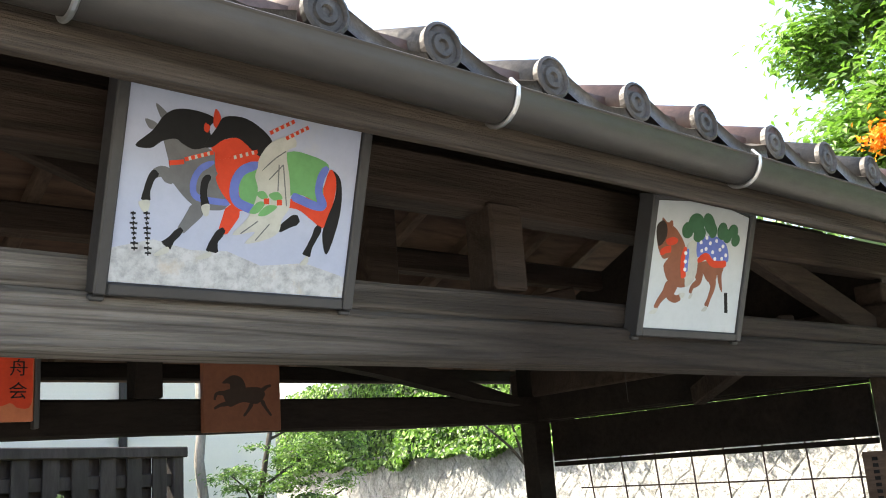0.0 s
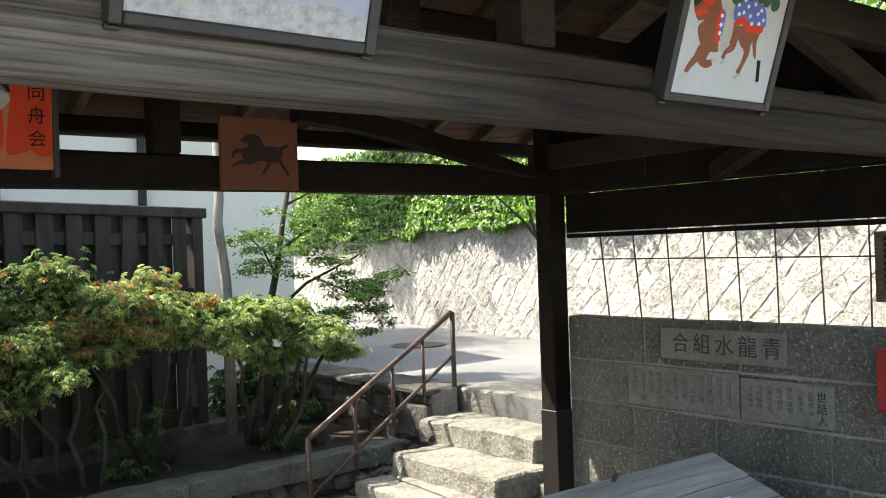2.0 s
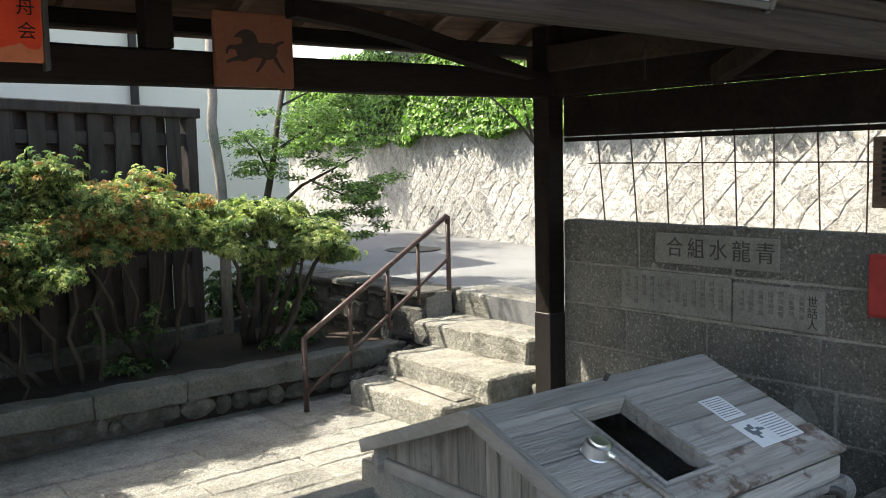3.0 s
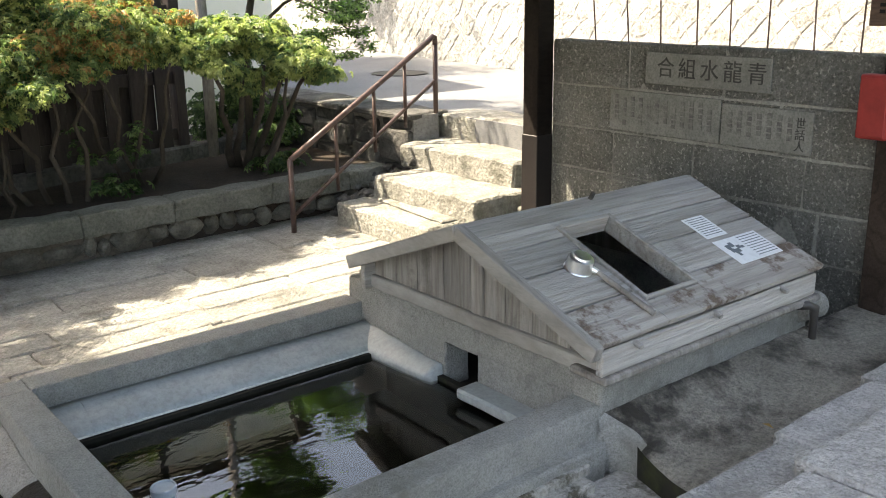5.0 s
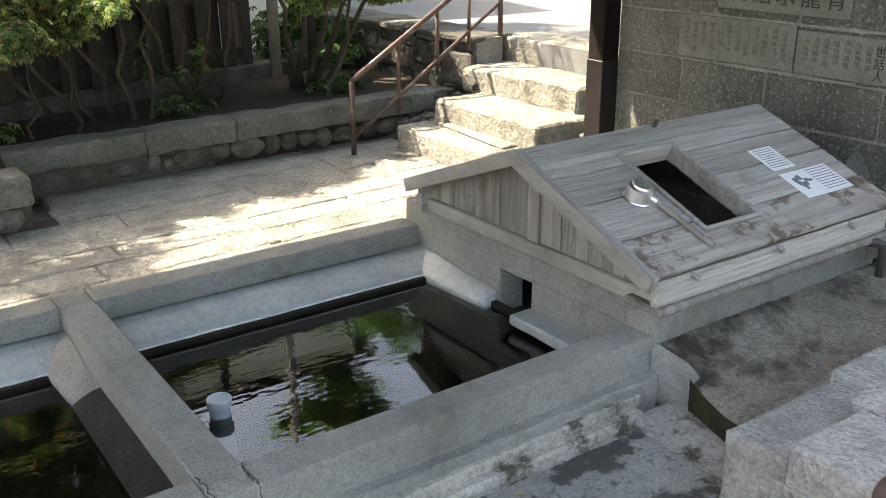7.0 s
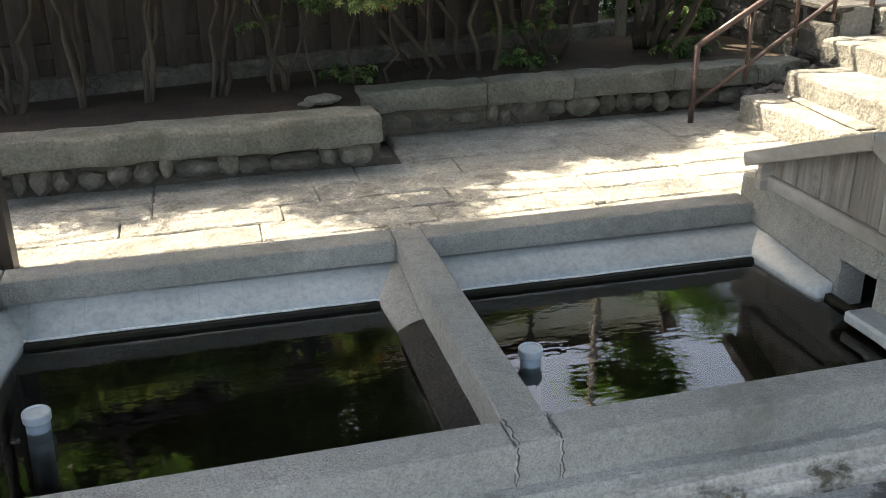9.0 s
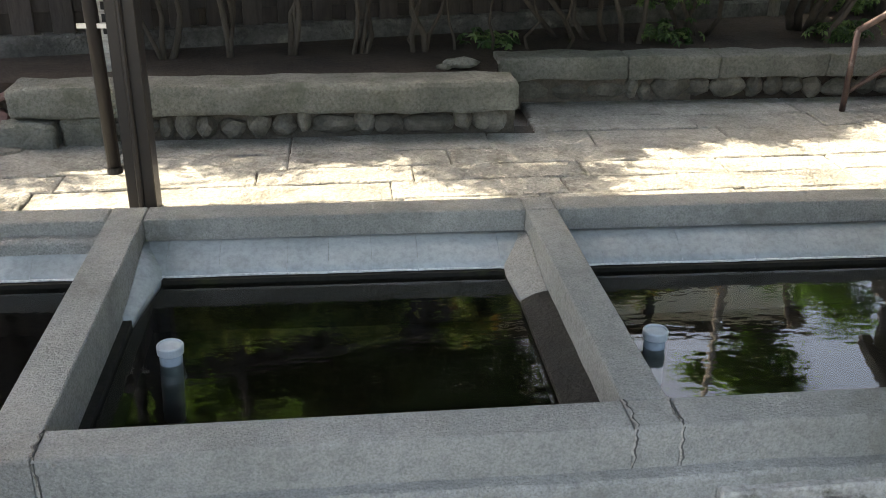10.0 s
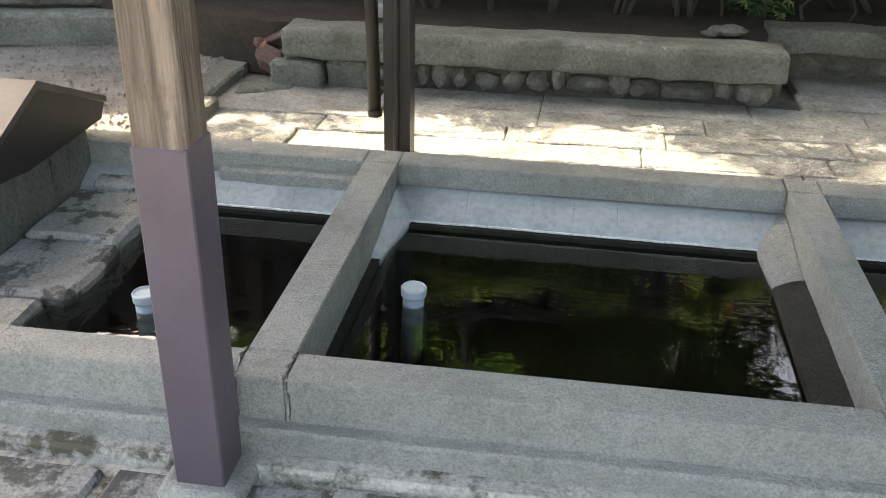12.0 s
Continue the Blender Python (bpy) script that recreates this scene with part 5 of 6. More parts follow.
# downpipe end beside the back post
dp = thing("downpipe", (-1.055, 4.2, -0.14), "dark brown rain downpipe beside the post", "downpipe")
under(dp, "pipe", tube([(-1.035, 4.21, -0.14), (-1.055, 4.21, 0.8), (-1.07, 4.21, 2.15)], 0.030, 14), M_SLEEVE_DARK, smooth=True)
under(dp, "collar", tube([(-1.0345, 4.21, -0.145), (-1.035, 4.21, -0.115)], 0.034, 14), M_SLEEVE_DARK)
for z in (0.5, 1.4):
    under(dp, "clip", box(-1.11, -0.98, 4.19, 4.2, z, z + 0.02), M_STEEL)

# ---- court: paving, kerbs, steps ----
pavement = part("pavement", prism([(-2.2, 3.765), (4.6, 3.84), (4.6, 5.9), (-2.2, 5.2)], 2, -0.395, PAVE - 0.02), M_JOINT, None, "uneven sunlit granite paving slabs", "pavement", kind="structure")
rng = random.Random(21)
ylines = [3.78, 4.05, 4.32, 4.56, 4.79, 5.05, 5.34, 5.62, 5.96]
for j, (a, b) in enumerate(zip(ylines, ylines[1:])):
    x = -2.1 - rng.random() * 0.4
    while x < 4.5:
        w = rng.uniform(0.55, 1.15)
        x1 = min(x + w, 4.6)
        sk = 0.035
        if not (j >= 6 and x < 0.9):
            bm = box(x + 0.003, x1 - 0.003, a + 0.003, b - 0.003, PAVE - 0.06, PAVE + rng.uniform(-0.005, 0.004), 0.007, 0.007, 10, rng.random() * 99)
            for v in bm.verts:
                v.co.y += sk * (v.co.x - 0.5)
            part("paving_slab", bm, M_PAVE, pavement)
        x = x1

# pale base runs on unseen behind the camera, added to bounce light in
floor = part("floor", prism([(-12, -14), (4.25, -14), (4.25, 2.05), (-12, 2.05)], 2, -0.398, FLOOR - 0.015), M_MORTAR, None, "damp stone-flagged floor in front of the pools", "floor", kind="structure")
for x0, x1, y0, y1 in ((-3.4, -1.75, 1.05, 1.93), (-1.74, -1.25, 1.1, 1.94), (-1.24, -0.66, 1.0, 1.95), (-0.65, -0.30, 1.05, 1.97), (-0.29, 0.62, 1.0, 1.965), (0.63, 1.35, 1.2, 1.98), (1.36, 2.2, 1.55, 1.99), (0.63, 1.35, 0.5, 1.19), (1.36, 2.0, 0.7, 1.54), (-1.2, 0.62, 0.2, 0.99), (-3.4, -1.21, 0.1, 1.0), (-3, 2.0, -2.4, 0.09)):
    part("flagstone", box(x0 + 0.008, x1 - 0.008, y0 + 0.006, y1 - 0.006, -0.39, FLOOR + rng.uniform(-0.003, 0.005), 0.014, 0.010, 6, x0 * 7 + y0), M_FLOOR, floor)
part("mortar_strip", prism([(-3.4, 1.945), (2.25, 2.0), (2.25, 2.085), (-3.4, 2.04)], 2, -0.39, -0.335, 0.01), M_MORTAR, floor)
part("rim_plinth", prism([(0.95, 2.02), (2.28, 2.055), (2.28, 2.10), (0.95, 2.085)], 2, -0.345, -0.30, 0.006), M_MORTAR, floor)

def apron_z(x, y):
    """Highest along the well cover, falling to the steps; steeper at its free end."""
    u, f = (x - 2.4) / 1.84, max(0.0, min(1.0, (y - 1.55) / 0.56))
    low = -0.270 + 0.075 * u
    return low + (-0.16 - low) * f ** (4.5 - 3.2 * min(1, u * 1.6)) + 0.006 * noise.noise(Vector((x * 6, y * 6, 1))) + 0.003 * noise.noise(Vector((x * 22, y * 22, 3)))


bm = bmesh.new()
rows = []
for i in range(57):
    u = i / 56
    row = []
    for j in range(25):
        y = 1.55 + 0.562 * j / 24
        edge = 2.36 + 0.30 * max(0, y - 1.745) - 1.6 * max(0, y - 2.0) ** 1.3
        x = edge + (4.24 - edge) * u
        row.append(bm.verts.new((x, y, apron_z(x, y) - (0.012 if i == 0 else 0.0))))
    rows.append(row)
for r0, r1 in zip(rows, rows[1:]):
    for j in range(24):
        bm.faces.new((r0[j], r1[j], r1[j + 1], r0[j + 1])).material_index = 1 if r0 is rows[0] and j > 16 else 0
foot = [bm.verts.new((v.co.x + 0.006, v.co.y, -0.395)) for v in rows[0]]
for j in range(24):
    bm.faces.new((rows[0][j], rows[0][j + 1], foot[j + 1], foot[j])).material_index = 1 if j > 17 else 2
bmesh.ops.recalc_face_normals(bm, faces=bm.faces)
apron = part("apron", bm, M_APRON, None, "wet dark-stained concrete apron beside the well cover", "apron", kind="structure", smooth=True)
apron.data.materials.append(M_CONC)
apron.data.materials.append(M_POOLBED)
front_steps = part("stone_steps", box(1.98, 4.2, -2.5, 1.30, -0.395, -0.12), M_FLOOR, None, "rough granite steps up from the pools", "steps", kind="structure")
for x0, x1, y0, y1, z in ((2.05, 2.62, 1.31, 1.53, -0.10), (2.623, 3.30, 1.31, 1.575, -0.10), (3.303, 4.2, 1.31, 1.62, -0.10), (1.99, 2.33, 0.75, 1.285, 0.0), (2.335, 3.2, 0.72, 1.33, 0.0), (3.205, 4.2, 0.7, 1.38, 0.0), (1.99, 3.0, -0.2, 0.72, 0.0), (3.01, 4.2, -0.2, 0.70, 0.0)):
    part("step_stone", box(x0, x1 - 0.01, y0, y1, -0.39, z, 0.012, 0.008, 9, x0 + y0), M_GRANITE, front_steps)

grate = thing("iron_grate", (2.15, 0.75, 0.0), "rusty round iron cover set in the upper step", "grate")
under(grate, "ring", lathe([(0.24, -0.01), (0.27, -0.01), (0.27, 0.012), (0.245, 0.014)], (2.06, 0.78, -0.006), 36), M_RUST)
under(grate, "plate", lathe([(0.238, -0.01), (0.238, 0.009), (0.05, 0.011)], (2.06, 0.78, -0.006), 36), M_RUST)

# planting bed
soil = part("planting_bed", prism([(-1.95, 5.5), (0.9, 5.55), (1.0, 6.0), (4.35, 6.1), (4.35, 9.0), (-3.5, 9.0), (-3.5, 5.9)], 2, -0.39, -0.06), M_SOIL, None, "dark soil of the planting bed", "planting bed", kind="structure")
far_soil = part("garden_soil", prism([(-12, 5.95), (-3.5, 5.95), (-3.5, 9), (-12, 9)], 2, -0.39, -0.07), M_SOIL, None, "dark soil behind the far kerb", "soil", kind="structure")
bench = part("kerb_footing", prism([(-1.85, 5.3), (1.0, 5.40), (1.0, 5.60), (-1.85, 5.55)], 2, -0.38, -0.18), M_JOINT, None, "long granite kerb on a row of river stones", "kerb", kind="structure")
bm = box(-1.79, 0.985, 5.22, 5.50, -0.185, -0.012, 0.03, 0.016, 26, 3, seg=2)
for v in bm.verts:
    v.co.y += 0.03 * v.co.x
part("kerb_slab", bm, M_KERB, bench, "long mossy granite slab")
kerb = part("kerb_footing", prism([(0.99, 5.96), (4.0, 6.14), (4.0, 6.25), (0.99, 6.12)], 2, -0.38, -0.16), M_JOINT, None, "low granite kerb on river stones along the bed", "kerb", kind="structure")
x = 0.97
for w in (0.85, 0.62, 0.75, 0.68, 0.4):
    bm = box(x, x + w - 0.004, 5.86, 6.08, -0.17, -0.02, 0.012, 0.014, 12, 3.1, seg=2)
    for v in bm.verts:
        v.co.y += 0.03 * (v.co.x - 1)
    part("kerb_slab", bm, M_KERB, kerb)
    x += w
rng = random.Random(5)
for (x0, x1, yb, sl, par, zt) in ((-1.78, 0.93, 5.30, 0.03, bench, -0.18), (1.02, 3.95, 5.93, 0.03, kerb, -0.16)):
    x = x0
    while x < x1:
        r = rng.choice((0.05, 0.06, 0.07, 0.09, 0.12, 0.15)) * rng.uniform(0.85, 1.15)
        h = (zt - PAVE) / 2 * rng.uniform(0.6, 1.05)
        part("river_stone", pebble((x + r, yb + 0.045 + sl * x, PAVE + h + rng.uniform(-0.01, 0.02)), (r, rng.uniform(0.05, 0.09), h), rng.random() * 40), M_COBBLE, par)
        x += 2 * r * 0.93
for c, s in (((0.72, 5.75, -0.02), (0.12, 0.07, 0.035)), ((0.6, 5.6, -0.01), (0.05, 0.03, 0.02))):
    st = part("flat_stone", pebble(c, s, c[0] * 9), M_KERB, None, "small flat stone lying behind the kerb", "stone")

# far kerb, gravel path and gutter stones at the end of the court
KD = Vector((1.46, 0.41, 0)).normalized()
for a, b in ((-4.4, -1.62), (-1.6, 1.46)):
    p, q_ = Vector((-3.76, 5.53, -0.24)) + KD * a + Vector((-0.035, 0.125, 0)), Vector((-3.76, 5.53, -0.24)) + KD * b + Vector((-0.035, 0.125, 0))
    part("granite_kerb", beam(p, q_, 0.26, 0.24, 0.03, cuts=16, wob=0.014), M_KERB, None, "long weathered granite kerb by the gravel path", "kerb", kind="structure")
for x0, x1, y0, y1, zt in ((-2.15, -1.75, 6.2, 6.5, -0.0),):
    part("granite_kerb", box(x0, x1, y0, y1, -0.39, zt, 0.03, 0.015, 14, x0, seg=2), M_KERB, None, "long weathered granite kerb by the gravel path", "kerb", kind="structure")
path = part("gravel_path", prism([(-9, 3.2), (-2.35, 3.75), (-2.15, 5.3), (-2.1, 5.95), (-9, 5.9)], 2, -0.395, -0.335), M_GRAVEL, None, "trodden gravel path", "path", kind="structure")
r_ = np.random.default_rng(9)
pv, pf = [], []
for k in range(2600):
    y0 = 3.8 + 2.05 * r_.random() ** (0.5 if k % 2 else 2)
    c = np.array((-2.3 - r_.random() ** 1.5 * 3.2, y0, -0.333))
    s = r_.uniform(0.006, 0.02)
    b = len(pv)
    for d in ((1, 0, 0), (0, 1, 0), (-1, 0, 0), (0, -1, 0), (0, 0, 1)):
        pv.append(tuple(c + np.array(d) * s * r_.uniform(0.6, 1.2, 3)))
    pf += [(b, b + 1, b + 4), (b + 1, b + 2, b + 4), (b + 2, b + 3, b + 4), (b + 3, b, b + 4)]
me = bpy.data.meshes.new("gravel")
me.from_pydata(pv, [], pf)
link("gravel", me, M_GRAVEL, None, "loose pale gravel scattered over the path", "gravel", kind="stuff")
for x0, x1, y0, y1 in ((-2.16, -2.0, 4.1, 4.72), (-2.22, -2.06, 4.74, 5.30)):
    part("edge_stone", box(x0, x1, y0, y1, -0.39, -0.275, 0.015, 0.01, 5, y0), M_KERB, None, "squared granite edging stone along the paving", "edging", kind="structure")
part("corner_slab", prism([(-2.0, 4.95), (-1.72, 5.1), (-1.70, 5.25), (-1.9, 5.3), (-2.04, 5.2)], 2, -0.39, -0.325, 0.012), M_KERB, None, "cracked flat corner slab", "slab", kind="structure")
for x0, x1, y0, y1, zt in ((-1.86, -1.55, 5.14, 5.32, -0.2), (-1.54, -1.28, 5.19, 5.32, -0.2)):
    part("footing_stone", box(x0, x1, y0, y1, -0.38, zt, 0.02, 0.014, 5, x0), M_KERB, bench)

# iron urn by the kerb
urn = thing("garden_lantern", (-1.97, 5.32, PAVE), "tipped red-brown iron garden lantern by the kerb", "lantern")
bm = lathe([(0.045, 0.0), (0.10, 0.05), (0.112, 0.12), (0.10, 0.15), (0.09, 0.145), (0.06, 0.06)], (0, 0, 0), 6)
bmesh.ops.transform(bm, matrix=Matrix.Translation((-1.93, 5.31, PAVE + 0.035)) @ Matrix.Rotation(radians(24), 4, "Y") @ Matrix.Rotation(radians(-16), 4, "X"), verts=bm.verts)
under(urn, "body", bm, P_URN)
under(urn, "lid", beam((-2.0, 5.37, -0.175), (-1.74, 5.44, -0.045), 0.13, 0.014, 0.003), P_URN)
under(urn, "knob", lathe([(0.022, 0.0), (0.03, 0.02), (0.026, 0.045), (0.012, 0.05)], (-1.975, 5.33, PAVE + 0.175), 10), P_URN)

# stairs up to the lane
stairs = part("stairs", prism([(4.1, 4.7), (4.7, 4.7), (4.7, 5.6), (4.1, 5.5)], 2, -0.39, -0.1), M_DARKROCK, None, "rough sunlit granite stairs up to the lane", "stairs", kind="structure")
for x0, depth, y0, y1, zt, hh, skew in ((3.565, 0.46, 4.62, 5.70, -0.17, 0.2, 0.02), (3.85, 0.52, 4.48, 5.61, 0.0, 0.19, 0.0), (4.245, 0.52, 4.60, 5.82, 0.17, 0.19, 0.05), (4.675, 0.42, 4.0, 5.92, 0.352, 0.24, 0.10)):
    bm = box(x0, x0 + depth, y0, y1, zt - hh, zt, 0.016, 0.016, 18, x0 * 3)
    for v in bm.verts:
        v.co.x += -skew * (v.co.y - y1)
    part("step", bm, M_STEP, stairs)
part("step_patch", prism([(3.80, 5.50), (3.72, 4.66), (3.95, 4.66), (3.95, 5.50)], 2, -0.17, -0.145, 0.01), M_STEP, stairs)
for k in range(5):
    part("cheek_stone", box(4.03 + 0.15 * k, 4.38 + 0.15 * k, 4.24, 4.46, -0.38 + 0.14 * k, -0.22 + 0.14 * k, 0.02, 0.025, 4, k), M_KERB, stairs)
rng = random.Random(31)
for k in range(46):
    t = rng.random()
    c = (3.78 + 0.55 * t + rng.uniform(-0.08, 0.08), 5.72 + rng.uniform(-0.06, 0.28), -0.30 + 0.30 * t + rng.uniform(-0.05, 0.04))
    s = rng.uniform(0.03, 0.08)
    part("rubble_stone", pebble(c, (s, s * 0.8, s * 0.7), k, sub=1), M_DARKROCK, stairs)

# handrail
rail = thing("handrail", (3.8, 5.6, PAVE), "red-brown painted steel handrail beside the stairs", "handrail")
def rp(t, h):
    """A point along the rail: t from its foot to its head."""
    return Vector((3.215, 5.70, PAVE)).lerp(Vector((4.62, 5.83, ROAD)), t) + Vector((0, 0, h))


RH = 0.52
top_end = rp(1, 0.64)
pt, pe = rp(0, RH), rp(1, 0.62)
def along(t, lift=0.0):
    return pt.lerp(pe, t) + Vector((0, 0, lift))


under(rail, "top_bar", tube([along(0), along(0.25), along(0.5), along(0.75), along(0.95), along(0.985, 0.006), along(1.0, -0.012), rp(1, 0.55)], 0.021, 12), M_RAIL, smooth=True)
under(rail, "end_post", tube([rp(1, 0.56), rp(1, -0.05)], 0.020, 12), M_RAIL, smooth=True)
under(rail, "end_post", tube([rp(0, RH + 0.004), rp(0, -0.03)], 0.020, 12), M_RAIL, smooth=True)
under(rail, "lower_bar", tube([rp(0, 0.12), rp(1, 0.28)], 0.015, 10), M_RAIL, smooth=True)
for t in (0.29, 0.55, 0.77):
    under(rail, "baluster", tube([along(t), (along(t).x, along(t).y, (rp(t, 0.1).z if t > 0.3 else -0.10))], 0.014, 10), M_RAIL, smooth=True)

# fence of upright boards
FA, FB = Vector((-5.0, 5.45, 0)), Vector((3.29, 7.56, 0))
fence = thing("fence", (0, 6.7, -0.1), "dark brown board fence behind the shrubs", "fence")
fd = (FB - FA).normalized()
fn = Vector((fd.y, -fd.x, 0))
def fz(s):
    return 1.96 - 0.0155 * s
L_F = (FB - FA).length
under(fence, "cap_rail", beam(FA + Vector((0, 0, fz(0))) , FB + Vector((0, 0, fz(L_F))) + fd * 0.03, 0.14, 0.085, 0.008), M_FENCE)
for off in (0.17, 0.62, 1.15, 1.62):
    under(fence, "rail", beam(FA + Vector((0, 0, fz(0) - off - 0.05)), FB + Vector((0, 0, fz(L_F) - off - 0.05)), 0.04, 0.10, 0.004), M_FENCE)
s = L_F - 0.10
k = 0
while s > 0.2:
    p = FA + fd * s
    side = 0.033 if k % 2 else -0.033
    wd = 0.132 if k % 2 else 0.172
    q = p + fn * side
    zt = fz(s) - 0.04
    if k == 0:
        under(fence, "post", beam(p + fd * 0.05 + Vector((0, 0, -0.15)), p + fd * 0.05 + Vector((0, 0, zt)), 0.10, 0.10, 0.006, up=tuple(fn)), M_FENCE)
    else:
        under(fence, "board", beam(q + Vector((0, 0, 0.0)), q + Vector((0, 0, zt)), 0.02, wd, 0.003, up=tuple(fd)), M_FENCE)
    s -= 0.118 if k else 0.13
    k += 1
part("fence_sill", beam(FA + Vector((0, 0, -0.02)) + fn * 0.02, FB + fd * 1.3 + Vector((0, 0, -0.02)) + fn * 0.02, 0.16, 0.16, 0.015, cuts=20, wob=0.012), M_DARKROCK, None, "low stone sill under the fence", "kerb", kind="structure")

# sign stake near the fence
stake = thing("wooden_stake", (-1.35, 5.75, -0.08), "pale wooden stake with black lettering among the stems", "stake")
under(stake, "board", box(-1.39, -1.31, 5.74, 5.77, -0.1, 0.9, 0.004), M_LID)
for k in range(9):
    under(stake, "writing_bar", box(-1.37, -1.33, 5.735, 5.7395, 0.72 - 0.07 * k, 0.765 - 0.07 * k), P_BLACK)

# ---- covered tank at the end of the pools ----
tank = thing("covered_tank", (-2.6, 3.2, -0.40), "small concrete tank with a folded metal lid", "tank")
under(tank, "wall", box(-3.2, -2.16, 2.78, 3.62, -0.40, -0.02, 0.02, 0.01, 6, 2), M_KERB)
under(tank, "lid", prism([(2.70, -0.02), (2.70, 0.005), (3.24, 0.24), (3.72, 0.03), (3.72, 0.005), (3.24, 0.21)], 0, -3.3, -2.09), M_TANKLID)
under(tank, "lid_end", prism([(2.72, -0.015), (3.24, 0.215), (3.70, 0.01), (3.66, -0.05), (3.1, -0.06)], 0, -2.105, -2.092), M_SLEEVE_DARK)
for y0, y1 in ((2.80, 3.05), (3.06, 3.3), (3.31, 3.60)):
    under(tank, "face_slab", box(-2.165, -2.13, y0, y1, -0.38, -0.03, 0.008, 0.006, 4, y0), M_KERB)
for x0, x1, y0, y1, zt in ((-2.12, -1.72, 2.62, 3.0, -0.283), (-2.12, -1.74, 3.01, 3.45, -0.275), (-2.12, -1.80, 2.25, 2.61, -0.295), (-2.08, -1.66, 3.46, 3.60, -0.25)):
    part("wash_slab", box(x0, x1, y0, y1, -0.6, zt, 0.02, 0.014, 5, x0 + y0), M_FLOOR, basin, "wet stone washing slab")
part("back_ledge", box(-1.55, -0.955, 3.55, 3.64, -0.32, -0.185, 0.012, 0.006, 6), M_CONC, basin)

# ---- rubble wall across the lane ----
rubble = part("rubble_wall", prism([(wall_x(-8) + 0.03, -8), (wall_x(-8) + 0.3, -8), (wall_x(24) + 0.3, 24), (wall_x(24) + 0.03, 24)], 2, ROAD - 0.1, 1.77), M_RUBMORT, None, "sunlit rubble stone wall laid on the diagonal", "wall", kind="structure")
WD = Vector((0.173, 1, 0)).normalized()
WN = Vector((-WD.y, WD.x, 0))
rng = random.Random(77)
CELL = 0.215
count = 0


def jit(i, j):
    r = random.Random(i * 7919 + j * 104729)
    return r.uniform(-0.042, 0.042), r.uniform(-0.036, 0.036)


def cell_corner(i, j):
    a, b = jit(i, j)
    return ((i - j) * CELL * 0.62 + a, (i + j) * CELL * 0.62 + b)


rest = []
for i in range(-50, 90):
    for j in range(-90, 60):
        cs = [cell_corner(i, j), cell_corner(i + 1, j), cell_corner(i + 1, j + 1), cell_corner(i, j + 1)]
        su, sv = sum(c[0] for c in cs) / 4, sum(c[1] for c in cs) / 4
        if not (-3.0 < su < 17 and -0.12 < sv < 1.46):
            continue
        bm = bmesh.new()
        clip = [(u, min(max(v, -0.02), 1.42)) for u, v in cs]
        if max(c[1] for c in clip) - min(c[1] for c in clip) < 0.08:
            continue
        bulge = rng.uniform(0.006, 0.015)
        rings = []
        for inset, out in ((0.985, -0.05), (0.975, 0.003), (0.90, bulge * 0.8), (0.5, bulge)):
            ring = []
            for m_ in range(4):
                for f in (0.0, 0.5):
                    u = clip[m_][0] * (1 - f) + clip[(m_ + 1) % 4][0] * f
                    v = clip[m_][1] * (1 - f) + clip[(m_ + 1) % 4][1] * f
                    u, v = su + (u - su) * inset, sv + (v - sv) * inset
                    o = out + (rng.uniform(-0.006, 0.006) if out > 0.003 else 0)
                    base = Vector((wall_x(0) + 0.03, 0, ROAD)) + WD * u + Vector((0, 0, v)) + WN * o
                    ring.append(bm.verts.new(base))
            rings.append(ring)
        for r0, r1 in zip(rings, rings[1:]):
            for q in range(8):
                bm.faces.new((r0[q], r0[(q + 1) % 8], r1[(q + 1) % 8], r1[q]))
        bm.faces.new(rings[-1])
        bmesh.ops.recalc_face_normals(bm, faces=bm.faces)
        if 2.0 < su < 13.5 and count < 300:
            part("rubble_stone", bm, M_RUBBLE, rubble)
            count += 1
        else:
            rest.append(bm)
if rest:
    part("rubble_stones", join(*rest), M_RUBBLE, rubble, kind="stuff")
for k in range(14):
    s0 = -3 + k * 1.45
    p = Vector((wall_x(0) + 0.1, 0, 1.79)) + WD * s0
    part("coping", beam(p, p + WD * 1.43, 0.24, 0.06, 0.01), M_CONC, rubble)

# ---- plants ----
nrng = np.random.default_rng(12)


